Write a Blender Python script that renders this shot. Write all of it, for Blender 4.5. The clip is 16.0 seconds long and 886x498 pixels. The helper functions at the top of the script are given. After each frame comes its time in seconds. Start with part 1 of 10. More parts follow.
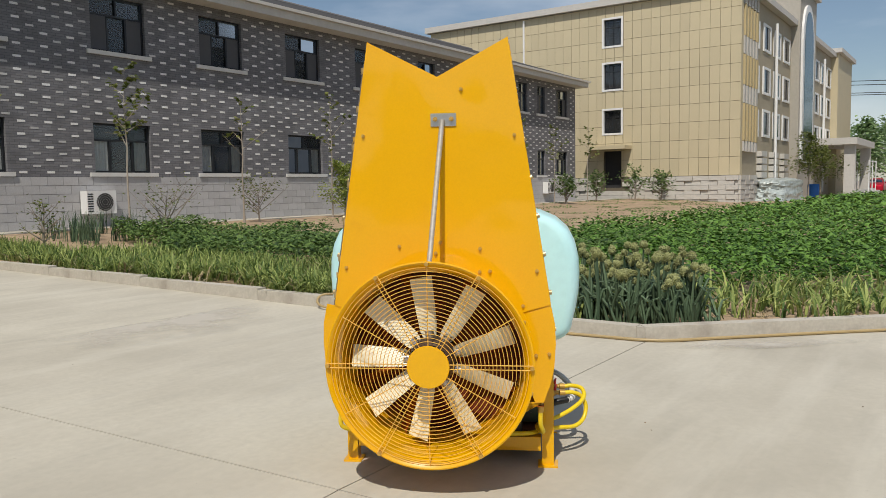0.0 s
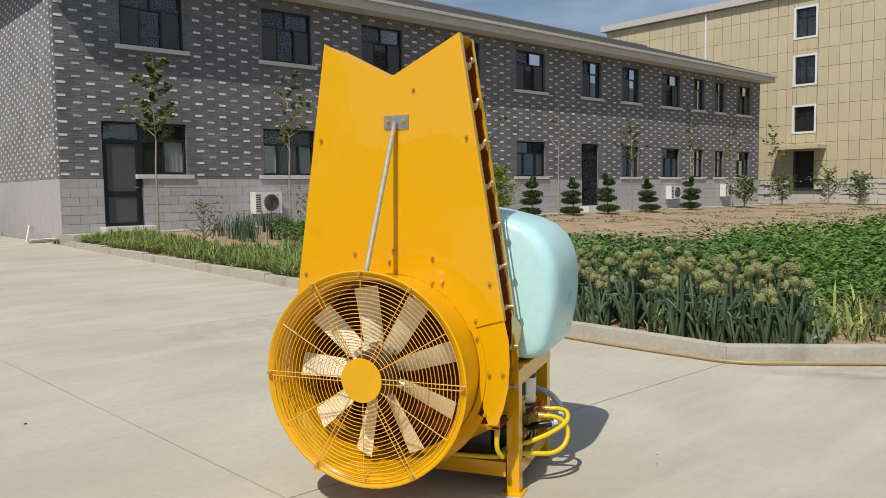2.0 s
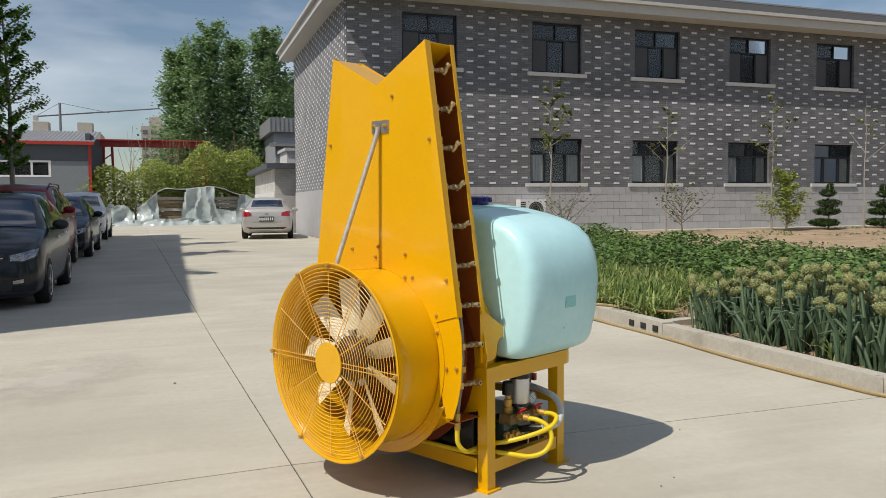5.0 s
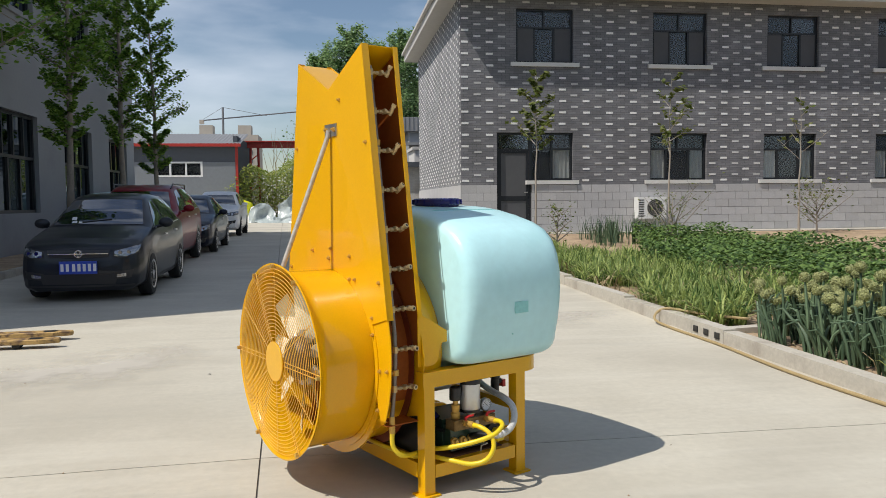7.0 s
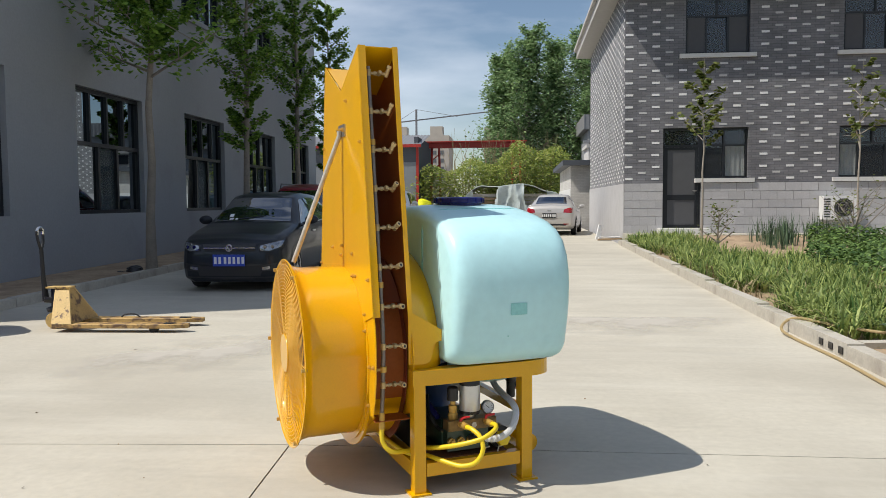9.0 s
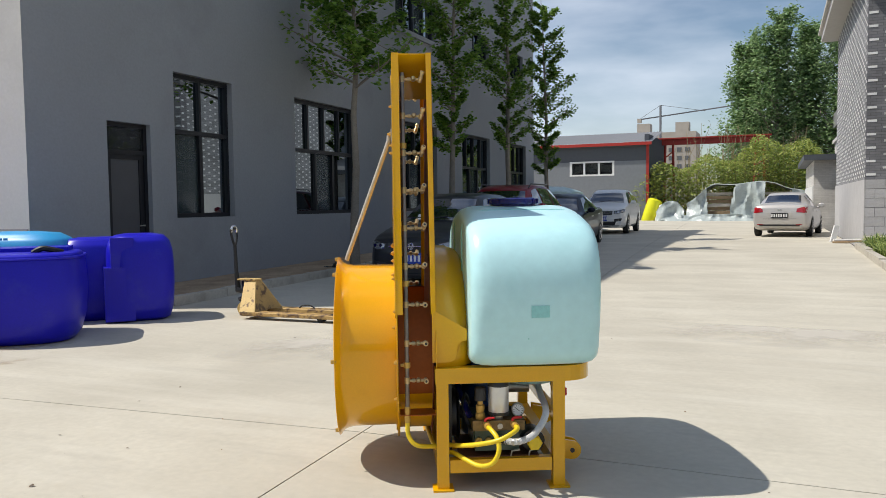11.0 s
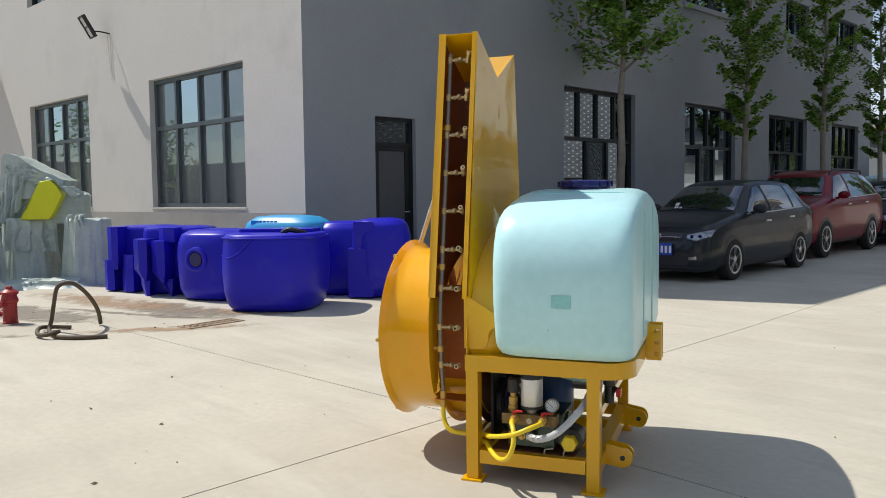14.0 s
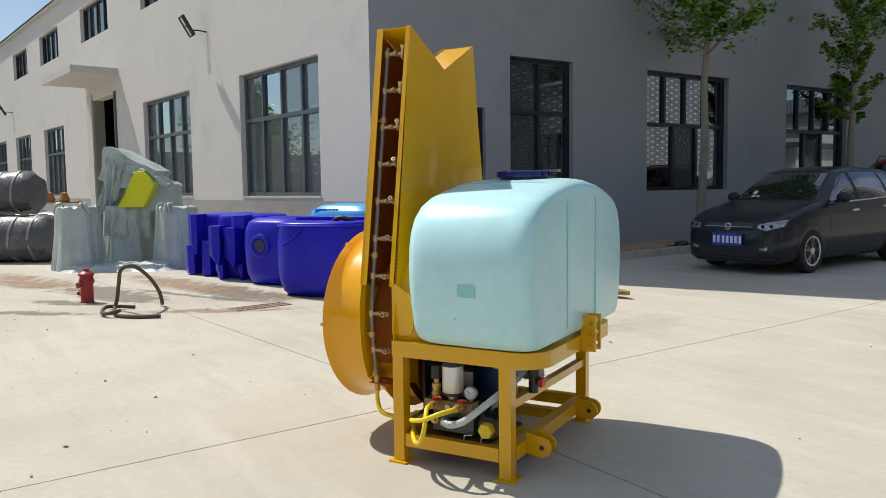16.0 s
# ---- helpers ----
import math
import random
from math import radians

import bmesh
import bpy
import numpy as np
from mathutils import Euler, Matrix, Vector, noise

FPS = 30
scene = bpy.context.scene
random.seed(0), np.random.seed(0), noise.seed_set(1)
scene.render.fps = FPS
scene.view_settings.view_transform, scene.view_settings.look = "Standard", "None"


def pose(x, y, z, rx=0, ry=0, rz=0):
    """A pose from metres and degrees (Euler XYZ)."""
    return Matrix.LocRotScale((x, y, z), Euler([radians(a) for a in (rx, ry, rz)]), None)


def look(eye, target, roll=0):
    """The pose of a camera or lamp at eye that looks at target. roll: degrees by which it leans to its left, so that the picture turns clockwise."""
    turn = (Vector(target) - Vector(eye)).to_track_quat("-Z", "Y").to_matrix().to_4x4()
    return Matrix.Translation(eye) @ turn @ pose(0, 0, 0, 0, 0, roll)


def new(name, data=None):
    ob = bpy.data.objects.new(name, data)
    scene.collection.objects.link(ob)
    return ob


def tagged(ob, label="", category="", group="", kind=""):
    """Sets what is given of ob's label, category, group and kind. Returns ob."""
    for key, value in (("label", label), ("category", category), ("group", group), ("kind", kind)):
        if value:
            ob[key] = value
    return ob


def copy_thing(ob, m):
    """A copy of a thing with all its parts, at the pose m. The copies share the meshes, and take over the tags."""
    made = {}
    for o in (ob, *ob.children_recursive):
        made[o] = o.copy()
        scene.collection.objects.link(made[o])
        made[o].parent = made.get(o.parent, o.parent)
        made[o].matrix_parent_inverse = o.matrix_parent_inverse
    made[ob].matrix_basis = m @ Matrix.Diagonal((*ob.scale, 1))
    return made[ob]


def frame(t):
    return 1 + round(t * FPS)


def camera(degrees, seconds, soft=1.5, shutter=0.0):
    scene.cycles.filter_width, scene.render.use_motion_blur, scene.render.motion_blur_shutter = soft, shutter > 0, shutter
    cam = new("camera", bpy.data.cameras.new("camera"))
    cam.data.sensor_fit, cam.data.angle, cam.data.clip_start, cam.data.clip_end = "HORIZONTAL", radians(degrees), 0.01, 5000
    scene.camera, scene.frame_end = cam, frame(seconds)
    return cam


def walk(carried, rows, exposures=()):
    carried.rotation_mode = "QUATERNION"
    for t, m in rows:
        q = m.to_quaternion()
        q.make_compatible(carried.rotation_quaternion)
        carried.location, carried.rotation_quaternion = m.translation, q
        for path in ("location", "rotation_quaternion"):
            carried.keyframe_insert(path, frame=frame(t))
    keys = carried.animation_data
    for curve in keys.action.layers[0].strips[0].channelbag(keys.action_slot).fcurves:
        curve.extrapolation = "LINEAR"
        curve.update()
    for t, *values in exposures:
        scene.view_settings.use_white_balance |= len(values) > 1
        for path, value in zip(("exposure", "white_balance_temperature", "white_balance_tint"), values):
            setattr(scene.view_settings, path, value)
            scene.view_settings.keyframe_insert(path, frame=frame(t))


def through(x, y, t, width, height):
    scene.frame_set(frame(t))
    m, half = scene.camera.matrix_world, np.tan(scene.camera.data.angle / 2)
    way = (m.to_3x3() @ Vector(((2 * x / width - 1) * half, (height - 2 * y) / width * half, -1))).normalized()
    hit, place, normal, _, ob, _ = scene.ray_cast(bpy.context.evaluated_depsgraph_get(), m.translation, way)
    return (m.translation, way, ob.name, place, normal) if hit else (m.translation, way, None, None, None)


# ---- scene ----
cam = camera(59.52, 16.0, soft=0.6)
PATH = [
    (0, (-3.132, -2.118, 1.286), (-1.4974, -0.9764, 1.1264), -0.94),
    (0.5, (-2.952, -2.257, 1.263), (-1.4212, -0.9791, 1.1129), -0.80),
    (1, (-2.804, -2.450, 1.272), (-1.4118, -1.0222, 1.1279), -0.90),
    (1.5, (-2.595, -2.598, 1.275), (-1.2158, -1.1572, 1.1238), -0.92),
    (2, (-2.365, -2.723, 1.288), (-1.0410, -1.2314, 1.1397), -0.73),
    (2.5, (-2.228, -2.889, 1.281), (-0.9907, -1.3233, 1.1394), -0.82),
    (3, (-2.036, -3.056, 1.280), (-0.8859, -1.4254, 1.1352), -0.85),
    (3.5, (-1.817, -3.190, 1.253), (-0.8266, -1.4575, 1.1233), -0.79),
    (4, (-1.642, -3.354, 1.227), (-0.7882, -1.5491, 1.1082), -0.77),
    (4.2, (-1.562, -3.389, 1.225), (-0.7581, -1.5613, 1.1063), -0.69),
    (6.3, (-0.677, -3.723, 1.255), (-0.2160, -1.7805, 1.1315), -0.57),
    (6.5, (-0.586, -3.719, 1.250), (-0.1597, -1.7689, 1.1235), -0.66),
    (7, (-0.396, -3.723, 1.251), (-0.1062, -1.7477, 1.1293), -0.51),
    (7.5, (-0.235, -3.778, 1.235), (-0.0570, -1.7900, 1.1157), -0.59),
    (8, (-0.018, -3.798, 1.244), (0.0397, -1.8022, 1.1206), -0.53),
    (8.5, (0.224, -3.751, 1.253), (0.0644, -1.7610, 1.1303), -0.57),
    (8.7, (0.305, -3.739, 1.250), (0.1313, -1.7498, 1.1282), -0.49),
    (10.8, (1.221, -3.582, 1.227), (0.5085, -1.7174, 1.1111), -0.63),
    (11, (1.320, -3.548, 1.241), (0.5304, -1.7138, 1.1255), -0.70),
    (11.5, (1.513, -3.441, 1.238), (0.6374, -1.6467, 1.1190), -0.65),
    (12, (1.706, -3.297, 1.231), (0.6324, -1.6128, 1.1167), -0.58),
    (12.5, (1.874, -3.216, 1.222), (0.6663, -1.6255, 1.1086), -0.57),
    (13, (1.982, -3.113, 1.225), (0.7011, -1.5823, 1.0907), -0.56),
    (13.5, (2.113, -2.905, 1.208), (0.6439, -1.5545, 1.0731), -0.65),
    (14, (2.308, -2.780, 1.196), (0.8335, -1.4353, 1.0641), -0.63),
    (14.5, (2.489, -2.670, 1.209), (0.9430, -1.4086, 1.0658), -0.65),
    (15, (2.600, -2.491, 1.193), (0.9842, -1.3236, 1.0390), -0.70),
    (15.5, (2.721, -2.333, 1.202), (1.0557, -1.2361, 1.0424), -0.68),
    (16, (2.886, -2.180, 1.198), (1.2210, -1.0836, 1.0387), -0.76),
]
EXPOSURE = [(0.0, -0.39, 6850, 10), (4.2, -0.34, 6850, 10), (6.5, -0.25, 6720, 10), (7.0, -0.17, 6680, 10), (7.5, -0.19, 6680, 10), (8.0, -0.10, 6680, 10), (16.0, -0.05, 6720, 10)]
walk(cam, [(t, look(eye, target, roll)) for t, eye, target, roll in PATH], EXPOSURE)

# ---- daylight ----
SUN_ELEVATION, SUN_AZIMUTH = radians(55.2), math.atan2(-0.268, -0.64)
world = bpy.data.worlds.new("sky")
scene.world = world
world.use_nodes = True
wn, wl = world.node_tree.nodes, world.node_tree.links
wn.clear()
w_out, w_bg, w_sky = wn.new("ShaderNodeOutputWorld"), wn.new("ShaderNodeBackground"), wn.new("ShaderNodeTexSky")
w_sky.sky_type, w_sky.sun_disc = "NISHITA", False
w_sky.sun_elevation, w_sky.sun_rotation = SUN_ELEVATION, radians(90) - SUN_AZIMUTH
w_sky.air_density, w_sky.dust_density, w_sky.ozone_density = 1.0, 0.5, 1.8
w_bg.inputs["Strength"].default_value = 0.108
w_co, w_map, w_noise, w_ramp, w_mix = (wn.new(k) for k in ("ShaderNodeTexCoord", "ShaderNodeMapping", "ShaderNodeTexNoise", "ShaderNodeValToRGB", "ShaderNodeMix"))
w_mix.data_type = "RGBA"
w_map.inputs["Scale"].default_value = (1.6, 1.6, 6.0)
w_noise.inputs["Scale"].default_value, w_noise.inputs["Detail"].default_value = 1.7, 6.0
w_ramp.color_ramp.elements[0].position, w_ramp.color_ramp.elements[1].position = 0.40, 0.78
w_ramp.color_ramp.elements[1].color = (0.75, 0.75, 0.75, 1)
w_mix.inputs["B"].default_value = (9.4, 10.2, 11.6, 1)
wl.new(w_co.outputs["Generated"], w_map.inputs["Vector"])
wl.new(w_map.outputs["Vector"], w_noise.inputs["Vector"])
wl.new(w_noise.outputs["Fac"], w_ramp.inputs["Fac"])
wl.new(w_ramp.outputs["Color"], w_mix.inputs["Factor"])
wl.new(w_sky.outputs["Color"], w_mix.inputs["A"])
wl.new(w_mix.outputs["Result"], w_bg.inputs["Color"])
wl.new(w_bg.outputs["Background"], w_out.inputs["Surface"])
sun_data = bpy.data.lights.new("sun", "SUN")
sun_data.energy, sun_data.angle, sun_data.color = 4.6, radians(0.53), (1.0, 0.965, 0.90)
sun = new("sun", sun_data)
sun.matrix_world = look((-20, -9, 25), (-20 + 0.64, -9 + 0.268, 24.0))

# ---- helpers for building ----
def mat(name, color, rough=0.6, metal=0.0, vary=0.12, scale=6.0, fine=60.0, bump=0.1, spec=0.5, random_value=0.0, coat=0.0, stain=None, stain_at=(0.55, 0.75), stain_scale=1.0):
    """A surface with variation at two sizes, fine relief, and stains of a second colour."""
    m = bpy.data.materials.new(name)
    m.use_nodes = True
    n, l = m.node_tree.nodes, m.node_tree.links
    b = n["Principled BSDF"]
    b.inputs["Roughness"].default_value, b.inputs["Metallic"].default_value = rough, metal
    b.inputs["Specular IOR Level"].default_value, b.inputs["Coat Weight"].default_value = spec, coat
    co = n.new("ShaderNodeTexCoord")
    big, small = n.new("ShaderNodeTexNoise"), n.new("ShaderNodeTexNoise")
    big.inputs["Scale"].default_value, big.inputs["Detail"].default_value = scale, 4
    small.inputs["Scale"].default_value, small.inputs["Detail"].default_value = fine, 3
    for k in (big, small):
        l.new(co.outputs["Object"], k.inputs["Vector"])
    add = n.new("ShaderNodeMath")
    add.operation = "ADD"
    l.new(big.outputs["Fac"], add.inputs[0])
    l.new(small.outputs["Fac"], add.inputs[1])
    rng = n.new("ShaderNodeMapRange")
    rng.inputs["From Min"].default_value, rng.inputs["From Max"].default_value = 0.6, 1.4
    rng.inputs["To Min"].default_value, rng.inputs["To Max"].default_value = 1 - vary, 1 + vary
    l.new(add.outputs[0], rng.inputs["Value"])
    value = rng.outputs["Result"]
    if random_value:
        info, r2, mul = n.new("ShaderNodeObjectInfo"), n.new("ShaderNodeMapRange"), n.new("ShaderNodeMath")
        r2.inputs["To Min"].default_value, r2.inputs["To Max"].default_value = 1 - random_value, 1 + random_value
        mul.operation = "MULTIPLY"
        l.new(info.outputs["Random"], r2.inputs["Value"])
        l.new(value, mul.inputs[0])
        l.new(r2.outputs["Result"], mul.inputs[1])
        value = mul.outputs[0]
    hsv = n.new("ShaderNodeHueSaturation")
    hsv.inputs["Color"].default_value = (*color, 1)
    l.new(value, hsv.inputs["Value"])
    out = hsv.outputs["Color"]
    if stain:
        sn, sr, mx = n.new("ShaderNodeTexNoise"), n.new("ShaderNodeValToRGB"), n.new("ShaderNodeMix")
        sn.inputs["Scale"].default_value, sn.inputs["Detail"].default_value, sn.inputs["Roughness"].default_value = stain_scale, 7, 0.62
        sr.color_ramp.elements[0].position, sr.color_ramp.elements[1].position = stain_at
        mx.data_type = "RGBA"
        mx.inputs["B"].default_value = (*stain, 1)
        l.new(co.outputs["Object"], sn.inputs["Vector"])
        l.new(sn.outputs["Fac"], sr.inputs["Fac"])
        l.new(sr.outputs["Color"], mx.inputs["Factor"])
        l.new(out, mx.inputs["A"])
        out = mx.outputs["Result"]
    l.new(out, b.inputs["Base Color"])
    if bump:
        bp = n.new("ShaderNodeBump")
        bp.inputs["Strength"].default_value, bp.inputs["Distance"].default_value = bump, 0.004
        l.new(small.outputs["Fac"], bp.inputs["Height"])
        l.new(bp.outputs["Normal"], b.inputs["Normal"])
    return m


def brick_mat(name, c0, c1, joint, along="x", width=0.24, height=0.066):
    """Thin brick courses: each brick its own shade, fine recessed joints, soft grime."""
    m = bpy.data.materials.new(name)
    m.use_nodes = True
    n, l = m.node_tree.nodes, m.node_tree.links
    b = n["Principled BSDF"]
    b.inputs["Roughness"].default_value, b.inputs["Specular IOR Level"].default_value = 0.75, 0.35
    co, sep, com, br = n.new("ShaderNodeTexCoord"), n.new("ShaderNodeSeparateXYZ"), n.new("ShaderNodeCombineXYZ"), n.new("ShaderNodeTexBrick")
    l.new(co.outputs["Object"], sep.inputs[0])
    l.new(sep.outputs["X" if along == "x" else "Y"], com.inputs["X"])
    l.new(sep.outputs["Z"], com.inputs["Y"])
    l.new(com.outputs[0], br.inputs["Vector"])
    for k, v in (("Color1", (*c0, 1)), ("Color2", (*c1, 1)), ("Mortar", (*joint, 1)), ("Scale", 1.0), ("Mortar Size", 0.005), ("Mortar Smooth", 0.3), ("Bias", 0.0), ("Brick Width", width), ("Row Height", height)):
        br.inputs[k].default_value = v
    no, mx, bp = n.new("ShaderNodeTexNoise"), n.new("ShaderNodeMix"), n.new("ShaderNodeBump")
    no.inputs["Scale"].default_value, no.inputs["Detail"].default_value = 1.3, 6
    l.new(co.outputs["Object"], no.inputs["Vector"])
    mx.data_type, mx.blend_type = "RGBA", "OVERLAY"
    mx.inputs["Factor"].default_value = 0.45
    l.new(br.outputs["Color"], mx.inputs["A"])
    l.new(no.outputs["Fac"], mx.inputs["B"])
    l.new(mx.outputs["Result"], b.inputs["Base Color"])
    bp.inputs["Strength"].default_value, bp.inputs["Distance"].default_value = 0.5, 0.006
    bp.invert = True
    l.new(br.outputs["Fac"], bp.inputs["Height"])
    l.new(bp.outputs["Normal"], b.inputs["Normal"])
    return m


def leaf_mat(name, c0, c1, rough=0.5, through=0.35):
    """Leaves: each one its own shade, some light coming through."""
    m = bpy.data.materials.new(name)
    m.use_nodes = True
    n, l = m.node_tree.nodes, m.node_tree.links
    b, o = n["Principled BSDF"], n["Material Output"]
    g, r = n.new("ShaderNodeNewGeometry"), n.new("ShaderNodeValToRGB")
    r.color_ramp.elements[0].color, r.color_ramp.elements[1].color = (*c0, 1), (*c1, 1)
    l.new(g.outputs["Random Per Island"], r.inputs["Fac"])
    l.new(r.outputs["Color"], b.inputs["Base Color"])
    b.inputs["Roughness"].default_value, b.inputs["Specular IOR Level"].default_value = rough, 0.25
    t, mx = n.new("ShaderNodeBsdfTranslucent"), n.new("ShaderNodeMixShader")
    mx.inputs["Fac"].default_value = through
    l.new(r.outputs["Color"], t.inputs["Color"])
    l.new(b.outputs["BSDF"], mx.inputs[1])
    l.new(t.outputs["BSDF"], mx.inputs[2])
    l.new(mx.outputs["Shader"], o.inputs["Surface"])
    return m


def glass_mat(name, tint, clear=0.6, base=0.08, gloss=(0.42, 0.47, 0.52)):
    """Window glass: partly clear, mirroring more at a slant."""
    m = bpy.data.materials.new(name)
    m.use_nodes = True
    n, l = m.node_tree.nodes, m.node_tree.links
    n.clear()
    o, tr, gl, df = n.new("ShaderNodeOutputMaterial"), n.new("ShaderNodeBsdfTransparent"), n.new("ShaderNodeBsdfGlossy"), n.new("ShaderNodeBsdfDiffuse")
    tr.inputs["Color"].default_value = (*[0.4 + 0.6 * c for c in tint], 1)
    gl.inputs["Roughness"].default_value = 0.015
    gl.inputs["Color"].default_value = (*gloss, 1)
    df.inputs["Color"].default_value = (*[c * 0.2 for c in tint], 1)
    m1, m2, fr, ad = n.new("ShaderNodeMixShader"), n.new("ShaderNodeMixShader"), n.new("ShaderNodeFresnel"), n.new("ShaderNodeMath")
    m1.inputs["Fac"].default_value = clear
    fr.inputs["IOR"].default_value = 1.5
    ad.operation, ad.inputs[1].default_value, ad.use_clamp = "ADD", base, True
    l.new(df.outputs[0], m1.inputs[1])
    l.new(tr.outputs[0], m1.inputs[2])
    l.new(fr.outputs[0], ad.inputs[0])
    l.new(ad.outputs[0], m2.inputs["Fac"])
    l.new(m1.outputs[0], m2.inputs[1])
    l.new(gl.outputs[0], m2.inputs[2])
    l.new(m2.outputs[0], o.inputs["Surface"])
    return m


def mesh_of(name, bm, material, smooth=False):
    me = bpy.data.meshes.new(name)
    bmesh.ops.recalc_face_normals(bm, faces=bm.faces)
    bm.to_mesh(me)
    bm.free()
    me.materials.append(material)
    if smooth:
        me.polygons.foreach_set("use_smooth", [True] * len(me.polygons))
        me.set_sharp_from_angle(angle=radians(38))
    return me


def part(name, bm, material, parent=None, label="", smooth=True):
    ob = new(name, mesh_of(name, bm, material, smooth))
    if parent is not None:
        ob.parent = parent
    return tagged(ob, label)


def piece(name, me, parent, m):
    """A small piece on shared mesh data."""
    ob = new(name, me)
    ob.parent = parent
    ob.matrix_basis = m
    return ob


def thing(name, label, category, m=None, group="", kind=""):
    ob = new(name)
    ob.empty_display_size = 0.1
    if m is not None:
        ob.matrix_basis = m
    return tagged(ob, label, category, group, kind)


def box(bm, x0, x1, y0, y1, z0, z1, m=None):
    v = [bm.verts.new(p) for p in ((x0, y0, z0), (x1, y0, z0), (x1, y1, z0), (x0, y1, z0), (x0, y0, z1), (x1, y0, z1), (x1, y1, z1), (x0, y1, z1))]
    for f in ((3, 2, 1, 0), (4, 5, 6, 7), (0, 1, 5, 4), (1, 2, 6, 5), (2, 3, 7, 6), (3, 0, 4, 7)):
        bm.faces.new([v[i] for i in f])
    if m is not None:
        bmesh.ops.transform(bm, matrix=m, verts=v)
    return v


def bev(bm, w, seg=2, angle=30):
    es = [e for e in bm.edges if len(e.link_faces) == 2 and e.calc_face_angle(0) > radians(angle)]
    bmesh.ops.bevel(bm, geom=es, offset=w, segments=seg, profile=0.5, affect="EDGES", clamp_overlap=True)
    return bm


def bbox_part(name, dims, material, parent, bevel=0.004, label="", m=None, seg=2):
    bm = bmesh.new()
    box(bm, *dims)
    if bevel:
        bev(bm, bevel, seg)
    if m is not None:
        bmesh.ops.transform(bm, matrix=m, verts=bm.verts)
    return part(name, bm, material, parent, label)


def tube(bm, pts, r, seg=8, caps=True, close=False):
    """A round bar along points; r a number or one for each point."""
    pts = [Vector(p) for p in pts]
    rs = r if isinstance(r, (list, tuple)) else [r] * len(pts)
    rings, a = [], None
    for i, p in enumerate(pts):
        if close:
            d = pts[(i + 1) % len(pts)] - pts[i - 1]
        else:
            d = pts[min(i + 1, len(pts) - 1)] - pts[max(i - 1, 0)]
        d.normalize()
        a = d.orthogonal().normalized() if a is None else (a - d * a.dot(d)).normalized()
        b = d.cross(a)
        rings.append([bm.verts.new(p + (a * math.cos(k) + b * math.sin(k)) * rs[i]) for k in (2 * math.pi * j / seg for j in range(seg))])
    n = len(rings)
    for i in range(n if close else n - 1):
        r0, r1 = rings[i], rings[(i + 1) % n]
        for j in range(seg):
            bm.faces.new((r0[j], r0[(j + 1) % seg], r1[(j + 1) % seg], r1[j]))
    if caps and not close:
        bm.faces.new(rings[0][::-1])
        bm.faces.new(rings[-1])
    return bm


def lathe(bm, prof, seg=32, axis="z", centre=(0, 0, 0), closed=False):
    """Turn a profile of (radius, height) round an axis."""
    rings = []
    for r, h in prof:
        ring = []
        for j in range(seg):
            k = 2 * math.pi * j / seg
            c, s = r * math.cos(k), r * math.sin(k)
            p = (c, s, h) if axis == "z" else (c, h, s) if axis == "y" else (h, c, s)
            ring.append(bm.verts.new(Vector(p) + Vector(centre)))
        rings.append(ring)
    for i in range(len(rings) if closed else len(rings) - 1):
        r0, r1 = rings[i], rings[(i + 1) % len(rings)]
        for j in range(seg):
            bm.faces.new((r0[j], r0[(j + 1) % seg], r1[(j + 1) % seg], r1[j]))
    if not closed:
        for ring in (rings[0], rings[-1]):
            if (ring[0].co - ring[seg // 2].co).length > 1e-4:
                bm.faces.new(ring)
    bmesh.ops.remove_doubles(bm, verts=bm.verts, dist=1e-5)
    return bm


def plate(bm, outline, axis, a, b):
    """A flat sheet: an outline in the plane across the axis, from a to b along it."""
    def at(p, h):
        return (h, p[0], p[1]) if axis == "x" else (p[0], h, p[1]) if axis == "y" else (p[0], p[1], h)
    v0, v1 = [bm.verts.new(at(p, a)) for p in outline], [bm.verts.new(at(p, b)) for p in outline]
    n = len(outline)
    bm.faces.new(v0)
    bm.faces.new(v1[::-1])
    for i in range(n):
        bm.faces.new((v0[i], v1[i], v1[(i + 1) % n], v0[(i + 1) % n]))
    bmesh.ops.triangulate(bm, faces=[f for f in bm.faces if len(f.verts) > 8], ngon_method="EAR_CLIP")
    return bm


def arc(cx, cy, r, a0, a1, n):
    return [(cx + r * math.cos(radians(a0 + (a1 - a0) * i / n)), cy + r * math.sin(radians(a0 + (a1 - a0) * i / n))) for i in range(n + 1)]


def wall_boxes(bm, u0, u1, z0, z1, y0, y1, holes):
    """A wall along x with openings (u0, u1, z0, z1) through it."""
    us = sorted({u0, u1, *(h[0] for h in holes), *(h[1] for h in holes)})
    for a, b in zip(us, us[1:]):
        cut = sorted((h[2], h[3]) for h in holes if h[0] < (a + b) / 2 < h[1])
        z = z0
        for lo, hi in cut + [(z1, z1)]:
            if lo - z > 1e-4:
                box(bm, a, b, y0, y1, z, lo)
            z = max(z, hi)
    bmesh.ops.remove_doubles(bm, verts=bm.verts, dist=1e-4)


